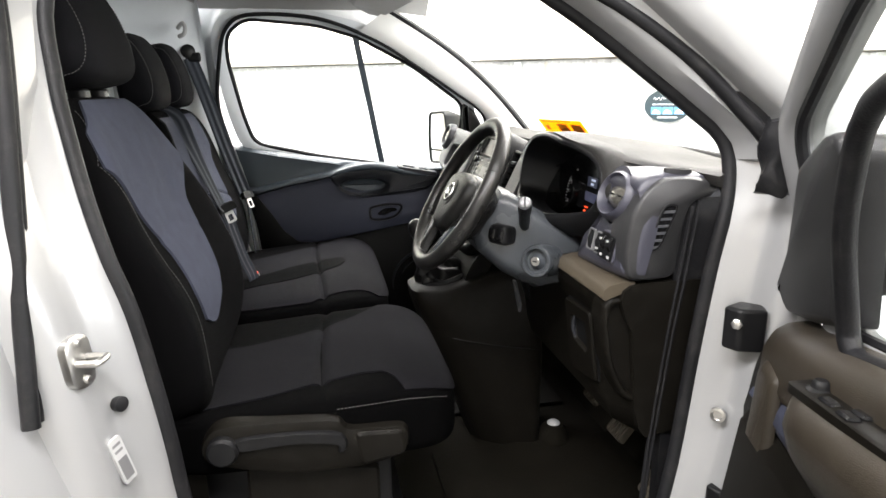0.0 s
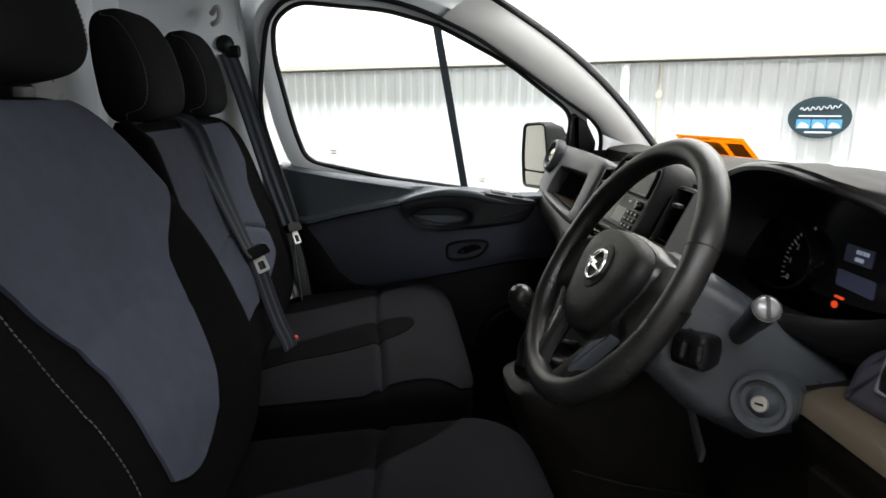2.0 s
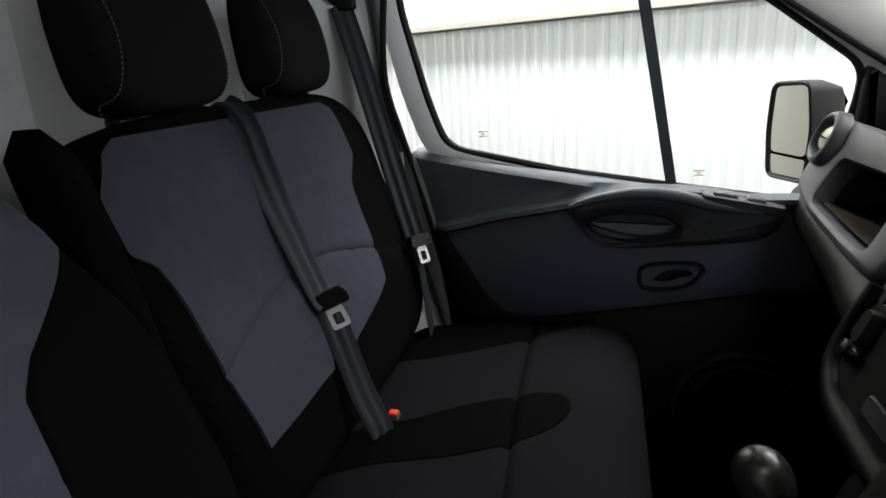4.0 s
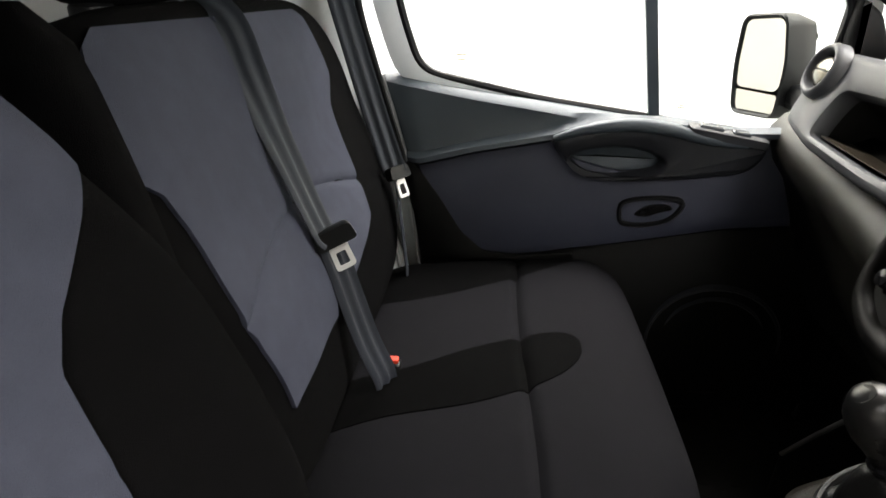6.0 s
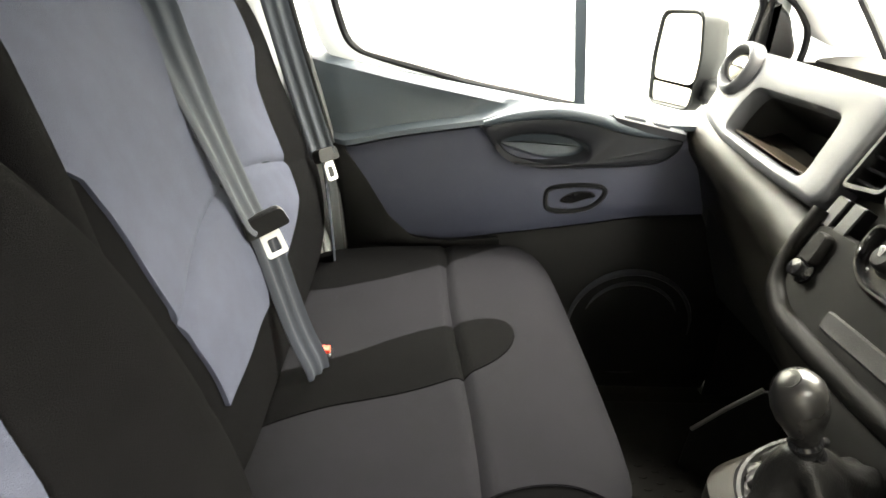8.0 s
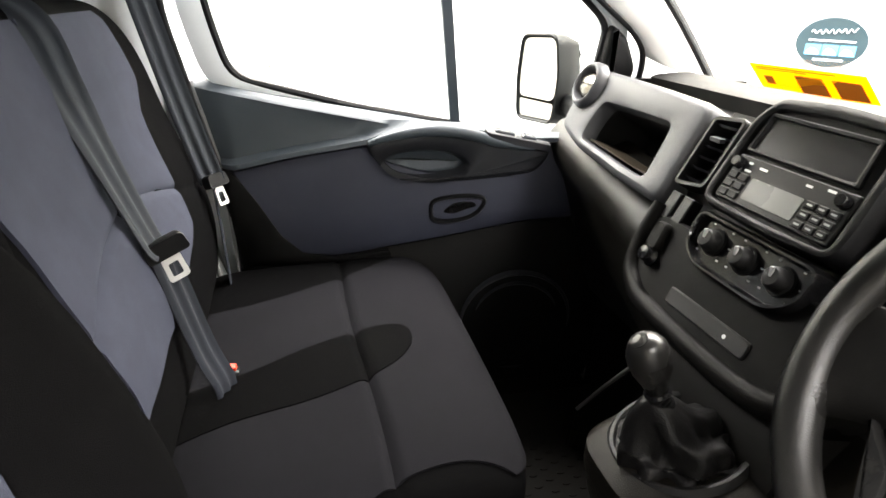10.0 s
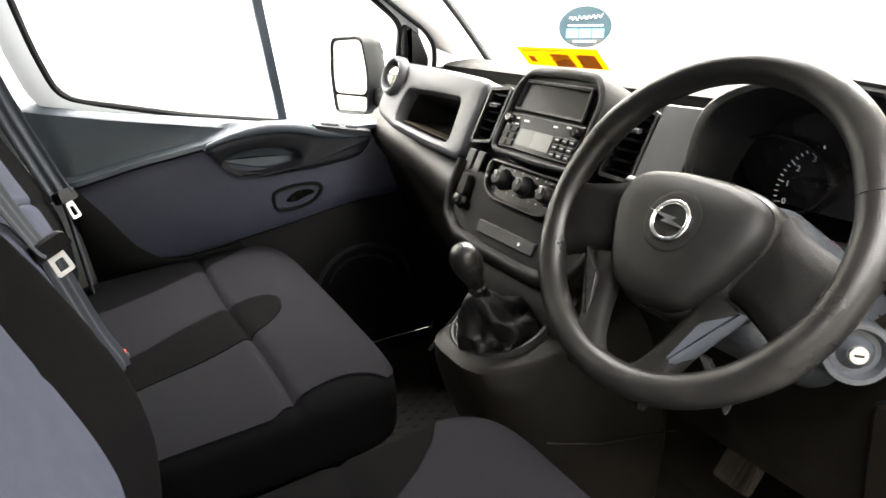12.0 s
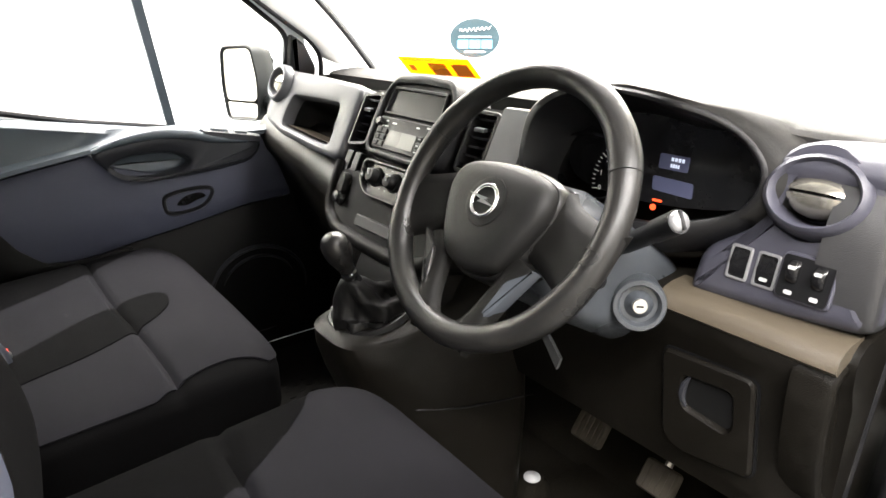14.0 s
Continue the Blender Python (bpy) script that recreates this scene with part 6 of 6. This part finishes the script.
def build_door(name, label, T, corner, card, middle, foot, pull=True):
    door = thing(name, label, "van door", "van doors", at=T @ Vector((0.0, 0.80, 1.1)))
    P = lambda bm_, *a, **k: (bm_.transform(T), part(a[0], bm_, *a[1:], **k))[1]
    # outer skin
    rows = [[Vector((x, y + (-0.03 * ((z - 0.95) / 0.4) ** 2), z)) for y, z in ((0.955, 0.50), (0.965, 0.75), (0.965, 1.0), (0.95, sill_z(x) - 0.04), (0.925, sill_z(x) - 0.03), (0.90, 1.0), (0.90, 0.50))] for x in (-0.62, -0.3, 0.1, 0.44)]
    P(rings_bm(rows), "door_skin", "silver", door, "silver door skin", angle=60)
    # inner panel: grey top, slate middle, dark foot
    xs = [-0.598 + 0.96 * i / 32 for i in range(33)]
    rows = []
    for x in xs:
        s, c = sill_z(x), crease_z(x)
        e = 0.012 if x < -0.585 else 0.0
        if not pull:
            g = min(1.0, max(0.0, (0.375 - x) / 0.03))
            rows.append([Vector((x, y + 0.03 * (1 - g), z)) for y, z in ((0.875, s - 0.004), (0.845, s), (0.808, s - 0.006), (0.790, s - 0.018), (0.780, s - 0.040), (0.777, s - 0.095), (0.784, s - 0.11), (0.875, s - 0.11))])
            continue
        rows.append([Vector((x, y + e, z)) for y, z in ((0.875, s - 0.006), (0.835, s), (0.805, s - 0.004), (0.792, s - 0.018), (0.798, s * 0.5 + c * 0.5 + 0.012), (0.790, c + 0.018), (0.772, c + 0.008), (0.770, c - 0.002), (0.800, c - 0.010), (0.875, c - 0.012))])
    P(trimmed(rings_bm(rows)), "top_panel", card, door, "dark grey plastic door top", angle=45)
    rows = []
    for x in xs:
        c = crease_z(x)
        e = 0.015 if x < -0.585 else 0.0
        lowz, top = low_line(x), c - 0.012 if pull else sill_z(x) - 0.105
        if pull and -0.235 < x < 0.19:
            top = cut_line(x)
        rows.append([Vector((x, y + e, z)) for y, z in ((0.87, top - 0.002), (0.792, top), (0.782, top - 0.018), (0.778, 1.0), (0.780, lowz + 0.02), (0.790, lowz), (0.87, lowz))])
    P(trimmed(rings_bm(rows)), "middle_panel", middle, door, "slate blue door panel", angle=50)
    rows = []
    for x in xs:
        lowz = low_line(x)
        e = 0.012 if x < -0.585 else 0.0
        rows.append([Vector((x, y + e, z)) for y, z in ((0.87, lowz - 0.003), (0.790, lowz - 0.003), (0.770, lowz - 0.03), (0.745, 0.75), (0.735, 0.60), (0.76, 0.525), (0.87, 0.52))])
    P(trimmed(rings_bm(rows)), "foot_panel", foot, door, "dark plastic door foot with bottle bin", angle=50)
    ed = [(edge_x(z) - 0.004, z) for z in (1.287, 1.24, 1.19, 1.14, 1.09, 1.03, 0.96, 0.88, 0.80, 0.70, 0.60)]
    P(rings_bm([[Vector((x - 0.004, 0.786, z)), Vector((x + 0.003, 0.783, z)), Vector((x + 0.004, 0.80, z)), Vector((x + 0.004, 0.93, z)), Vector((x - 0.012, 0.93, z)), Vector((x - 0.006, 0.80, z))] for x, z in ed]), "door_edge", "silver", door, "bright silver door edge", angle=60)
    # speaker rings; light on their edges is put into a paler colour
    D = lambda p, o: Vector((p.x, 0.758 - o, p.y))
    for r, k, oo in ((0.150, 0.010, 0.012), (0.118, 0.008, 0.008)):
        lp = [Vector((0.140 + r * math.cos(a), 0.712 + r * 0.92 * math.sin(a))) for a in (2 * math.pi * i / 48 for i in range(48))]
        P(ring_plate(lp, inset(lp, k), D, [(0, -0.03), (0, oo), (0.003, oo + 0.005)], [(-0.003, oo + 0.005), (0, oo), (0, -0.03)]), "speaker_ring", "arm", door)
    # arm panel with pull cup
    A = lambda p, o: Vector((p.x, 0.778 - o - 0.012 * max(0, (p.y - 1.13) / 0.06), p.y))
    ao = rounded([(-0.245, 1.160), (-0.17, 1.182), (-0.09, 1.192), (-0.01, 1.185), (0.06, 1.163), (0.20, 1.150), (0.165, 1.098), (0.04, 1.082), (-0.10, 1.074), (-0.19, 1.095)], 0.03, 4)
    ai = catmull([(-0.200, 1.125), (-0.165, 1.143), (-0.10, 1.150), (-0.04, 1.142), (-0.005, 1.118), (-0.02, 1.095), (-0.07, 1.085), (-0.12, 1.084), (-0.165, 1.092), (-0.19, 1.107)], len(ao))
    ai = [Vector(p) for p in ai]
    if pull:
        arm = P(ring_plate(ao, ai, A, [(0, -0.02), (0, 0.008), (0.004, 0.014), (0.010, 0.016)], [(-0.006, 0.016), (-0.001, 0.012), (0.002, 0.0), (0.008, -0.02)]), "arm_panel", "arm", door, "dark grey pull handle panel")
        P(plate(ai, A, [(0.001, -0.002), (0.002, -0.018), (0.004, -0.028), (0.008, -0.035), (0.013, -0.037)], cap0=False), "pull_cup", "doortop", arm)
        hl = [Vector((x, 0.762 - 0.010 * math.sin((x + 0.24) / 0.40 * math.pi), z)) for x, z in ((-0.235, 1.166), (-0.17, 1.186), (-0.09, 1.197), (-0.01, 1.190), (0.06, 1.170), (0.15, 1.155))]
        P(tube(catmull(hl, 24, False), [0.006 + 0.008 * math.sin(i / 23 * math.pi) for i in range(24)], 10), "pull_rail", card, arm)
        SW = lambda p, o: Vector((p.x, 0.757 + p.y + 0.05 * (p.x - 0.03), 1.194 - 0.20 * (p.x - 0.03) + 0.25 * p.y + o))
        sst = P(plate(rounded([(0.03, -0.012), (0.19, -0.010), (0.185, 0.018), (0.03, 0.018)], 0.009), SW, [(0, -0.012), (0, 0.003), (0.003, 0.005)]), "switch_strip", "arm", arm)
        for x, w in ((0.075, 0.024), (0.135, 0.018)):
            P(plate(rounded([(x - w, -0.006), (x + w, -0.005), (x + w, 0.011), (x - w, 0.012)], 0.006), SW, [(0, 0.002), (0, 0.008), (0.003, 0.011)]), "window_switch", "insert", arm, "grey window switch")
        P(plate(rounded([(-0.546, 1.112), (-0.525, 1.102), (-0.474, 1.031), (-0.426, 0.951), (-0.376, 0.905), (-0.314, 0.896), (-0.178, 0.908), (-0.178, 0.880), (-0.515, 0.880), (-0.532, 1.0)], 0.010, 3), lambda p, o: Vector((p.x, 0.780 - o, p.y)), [(0, -0.02), (0, 0.004), (0.003, 0.006)]), "rear_trim", "foot", door, "black curved rear trim")
    # release handle
    H = lambda p, o: Vector((p.x, 0.779 - o, p.y))
    ho_ = catmull([(-0.090, 1.000), (-0.082, 1.030), (-0.03, 1.042), (0.035, 1.040), (0.048, 1.018), (0.02, 0.985), (-0.03, 0.972), (-0.078, 0.976)], 48)
    ho_ = [Vector(p) for p in ho_]
    hi_ = inset(ho_, 0.010)
    rel = P(ring_plate(ho_, hi_, H, [(0, -0.01), (0, 0.004), (0.003, 0.008)], [(-0.002, 0.008), (0, 0.003), (0.004, -0.02)]), "release_bezel", "black", door)
    P(plate(hi_, H, [(0.002, -0.008), (0.008, -0.018)], cap0=False), "release_cup", "black", rel)
    lv = [Vector(p) for p in catmull([(-0.055, 1.000), (-0.03, 1.020), (0.01, 1.024), (0.025, 1.012), (0.0, 1.004), (-0.03, 0.994)], 36)]
    P(plate(lv, H, [(0, -0.012), (0, 0.0), (0.003, 0.003)]), "release_lever", "gloss", rel, "gloss black release lever")
    # window: outline, glass, division bar, frame
    wl = [(-0.515, 1.292), (-0.545, 1.40), (-0.578, 1.60), (-0.570, 1.690), (-0.500, 1.738), (-0.256, 1.718), (-0.108, 1.678), (0.10, 1.575), (0.305, 1.430), (0.300, 1.33), (0.262, 1.150), (0.0, 1.190), (-0.26, 1.232)]
    wloop = rounded(wl, 0.045, 5)
    G3 = lambda p, o: Vector((p.x, glass_y(p.y) + o, p.y))
    gl = P(rings_bm([[G3(p, 0.012) for p in wloop], [G3(p, 0.016) for p in wloop]]), "window_pane", "glass", door, "clear door glass")
    gl.visible_shadow = False
    P(tube([G3(p, 0.0) for p in wloop], 0.009, 8, closed=True), "window_seal", "rubber", door, "black window seal")
    outer = [p + (p - Vector((-0.13, 1.45))).normalized() * 0.050 for p in wloop]
    # Passenger window frame paler than the silver: its light is in the colour.
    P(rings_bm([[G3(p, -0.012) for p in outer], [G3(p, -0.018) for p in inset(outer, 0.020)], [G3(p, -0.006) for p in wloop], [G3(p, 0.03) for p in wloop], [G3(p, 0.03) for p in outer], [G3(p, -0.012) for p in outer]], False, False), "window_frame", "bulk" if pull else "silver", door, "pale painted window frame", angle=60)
    # Bar in the door-top grey: its bluish reflection is put into the colour.
    P(strip([G3(Vector((-0.018, 1.18)), 0.0), G3(Vector((-0.070, 1.44)), 0.0), G3(Vector((-0.120, 1.686)), 0.0)], (1, 0, 0), 0.022, 0.016), "division_bar", "doortop", door, "dark division bar")
    q = rounded(corner, 0.012, 4)
    P(plate(q, lambda p, o: Vector((p.x, glass_y(p.y) - 0.01 - o, p.y)), [(0, -0.03), (0, 0.010), (0.003, 0.018), (0.008, 0.023), (0.015, 0.026)]), "mirror_trim", "dash" if pull else "cap", door, "dark corner trim", angle=70)
    for x, z in ((-0.43, 1.325), (0.035, 1.225)):
        for k, w in ((0, 0.011), (1, 0.005), (2, 0.009)):
            P(plate(rounded([(x - w, z - 0.0015 - 0.005 * k), (x + w, z - 0.0015 - 0.005 * k), (x + w, z + 0.0015 - 0.005 * k), (x - w, z + 0.0015 - 0.005 * k)], 0.0006, 2), lambda p, o: G3(p, 0.011 - o), [(0, 0), (0, 0.0006)]), "glass_mark", "etch", gl, "faint etched glass mark")
    # wing mirror
    mo = rounded([(-0.085, -0.105), (0.080, -0.115), (0.095, 0.0), (0.085, 0.115), (-0.07, 0.125), (-0.095, 0.02)], 0.03, 5)
    a = Vector((-0.26, 0.965, 0)).normalized()
    nrm = Vector((-0.965, -0.26, 0.03)).normalized()
    MC = Vector((0.255, 1.045, 1.275))
    Mf = lambda p, o: MC + a * p.x + Vector((0, 0, p.y)) + nrm * o
    P(plate(mo, Mf, [(0.05, -0.10), (0.015, -0.075), (0.0, -0.03), (0, 0.006), (0.004, 0.010), (0.008, 0.006), (0.010, 0.0)], cap1=False), "mirror_housing", "pit", door, "black mirror housing")
    up_ = rounded([(-0.078, -0.045), (0.078, -0.050), (0.082, 0.0), (0.074, 0.104), (-0.060, 0.113), (-0.084, 0.02)], 0.026, 5)
    P(plate(up_, Mf, [(0, -0.002), (0, 0.003)]), "mirror_glass", "mirror", door, "large mirror glass")
    lo2 = rounded([(-0.075, -0.094), (0.072, -0.103), (0.078, -0.056), (-0.078, -0.052)], 0.012, 5)
    P(plate(lo2, Mf, [(0, -0.002), (0, 0.003)]), "mirror_glass", "mirror", door, "small wide-angle mirror glass")
    P(box(0.29, 0.38, 0.86, 0.98, 1.19, 1.25), "mirror_arm", "black", door, bevel=0.02)
    return door


build_door("passenger_door", "closed van door with slate panel, black pull cup and window", Matrix.Identity(4), [(0.275, 1.150), (0.300, 1.33), (0.298, 1.435), (0.345, 1.405), (0.385, 1.34), (0.375, 1.20), (0.36, 1.125)], "doortop", "door", "foot")
right_door = build_door("driver_door", "open driver's van door with dark panel and window", OPEN_T, [(0.217, 1.170), (0.168, 1.29), (0.110, 1.415), (0.128, 1.440), (0.165, 1.434), (0.250, 1.388), (0.345, 1.255), (0.436, 1.126), (0.317, 1.143)], "tan", "door", "lower", False)
# driver's side extras: switch panel on the arm, hinges, boot
RD = lambda x, y, z: OPEN_T @ Vector((x, y, z))
# armrest roll with the switch plate let into its upper side
rows = []
for i in range(25):
    x = 0.235 - 0.60 * i / 24
    g = math.sin(min(1.0, i / 5) * math.pi / 2)
    c = Vector((x, 0.80, 1.102 + 0.045 * ease((0.20 - x) / 0.40)))
    rows.append([OPEN_T @ (c + Vector((0, y * g + 0.02 * (1 - g), z * (0.4 + 0.6 * g)))) for y, z in ((0.06, 0.015), (-0.005, 0.012), (-0.045, 0.006), (-0.066, -0.010), (-0.072, -0.035), (-0.060, -0.075), (-0.030, -0.12), (0.05, -0.16))])
part("armrest", rings_bm(rows), "tan", right_door, "brown-grey moulded armrest", angle=50)
SP = lambda p, o: OPEN_T @ Vector((p.x, p.y, 1.102 + 0.045 * ease((0.20 - p.x) / 0.40) + 0.0085 + o))
part("switch_plate", plate(rounded([(0.172, 0.748), (0.180, 0.785), (-0.05, 0.790), (-0.05, 0.750)], 0.008), SP, [(0, -0.01), (0, 0.002), (0.003, 0.004)]), "lower", right_door, "dark window switch plate")
part("mirror_switch", lathe([(0.016, 0), (0.016, 0.004), (0.011, 0.007), (0.010, 0.014), (0.007, 0.017), (0, 0.017)], axis(SP(Vector((0.135, 0.772)), 0.003), (0, 0, 1)), 24), "black", right_door, "black mirror adjuster")
for x, y in ((0.09, 0.762), (0.05, 0.779), (0.045, 0.760)):
    part("window_switch", plate(rounded([(x - 0.016, y - 0.008), (x + 0.016, y - 0.008), (x + 0.016, y + 0.008), (x - 0.016, y + 0.008)], 0.005), SP, [(0, 0), (0, 0.008), (0.003, 0.011)]), "gloss", right_door, "gloss window switch")
col = rounded([(0.258, 1.070), (0.310, 1.085), (0.328, 1.06), (0.340, 0.97), (0.372, 0.86), (0.42, 0.70), (0.44, 0.55), (0.31, 0.55), (0.285, 0.80), (0.266, 0.95)], 0.012, 3)
end = rounded([(0.30, 1.075), (0.350, 1.085), (0.368, 1.050), (0.385, 0.99), (0.420, 0.895), (0.464, 0.741), (0.48, 0.55), (0.31, 0.55)], 0.010, 3)
# End face in a darker plastic: its shade is put into the colour.
part("card_end", plate(end, lambda p, o: OPEN_T @ Vector((p.x, 0.800 - o, p.y)), [(0, -0.09), (0, 0.012), (0.003, 0.015)]), "lower", right_door)
part("card_column", plate(col, lambda p, o: OPEN_T @ Vector((p.x, 0.784 - o, p.y)), [(0, 0.0), (0, 0.006), (0.006, 0.012), (0.014, 0.015)]), "tan", right_door, "brown-grey moulded card edge", angle=60)
part("glass_channel", tube(catmull([RD(-0.30, 0.67, 1.62), RD(-0.12, 0.70, 1.525), RD(0.0, 0.72, 1.482), RD(0.052, 0.735, 1.458), RD(0.088, 0.748, 1.42), RD(0.140, 0.775, 1.32), RD(0.180, 0.815, 1.20), RD(0.178, 0.822, 1.165), RD(0.150, 0.825, 1.152), RD(0.05, 0.830, 1.172), RD(-0.10, 0.83, 1.195)], 50, False), 0.014, 10), "rubber", right_door, "thick black window channel")
for z in (1.10, 0.76):
    hg = part("hinge", rings_bm([[Vector((0.388 + dx, -0.862 + dy, zz)) for dx, dy in ((-0.022, 0.012), (-0.010, -0.016), (0.03, -0.03), (0.045, 0.0), (0.02, 0.03))] for zz in (z - 0.038, z - 0.018, z + 0.018, z + 0.036)]), "black", van, "black door hinge", bevel=0.006)
    part("hinge_bolt", lathe([(0.009, 0), (0.009, 0.005), (0.006, 0.007), (0, 0.007)], axis((0.375, -0.875, z + 0.012), (-0.75, -0.65, 0.1)), 6), "steel", hg)
part("frame_bolt", lathe([(0.013, -0.004), (0.013, 0.003), (0.009, 0.004), (0.008, 0.0), (0, 0.0)], axis((0.380, -0.845, 0.93), (-0.75, -0.65, 0.05)), 20), "steel", van, "steel frame bolt")
rows = []
for i in range(9):
    f = i / 8
    c = Vector((0.418, -0.872, 1.440 - 0.115 * f))
    rows.append([c + Vector(((0.022 + 0.008 * math.sin(f * 9 + 2 * a) + 0.006 * math.sin(f * math.pi)) * math.cos(a), (0.026 + 0.007 * math.sin(f * 11 + a)) * math.sin(a), 0.004 * math.sin(3 * a + f * 5))) for a in (2 * math.pi * j / 18 for j in range(18))])
part("cable_boot", rings_bm(rows), "rubber", van, "crumpled black rubber cable boot")
BM = axis((-0.580, -0.858, 0.984), (0.86, -0.48, 0.14)) @ Matrix.Rotation(radians(10), 4, "Z")
stk = part("data_sticker", plate(rounded([(-0.011, -0.036), (0.011, -0.036), (0.011, 0.036), (-0.011, 0.036)], 0.003, 3), lambda p, o: BM @ Vector((p.x, p.y, o)), [(0, -0.004), (0, 0.0008)]), "label", van, "pale data sticker")
part("print_block", box(-0.008, 0.008, -0.030, 0.004, 0.0005, 0.0013, BM), "stalkend", stk, smooth=False)
for k in range(2):
    part("writing_bar", box(-0.007, 0.007, 0.014 + 0.010 * k, 0.018 + 0.010 * k, 0.0005, 0.0013, BM), "stalkend", stk, smooth=False)
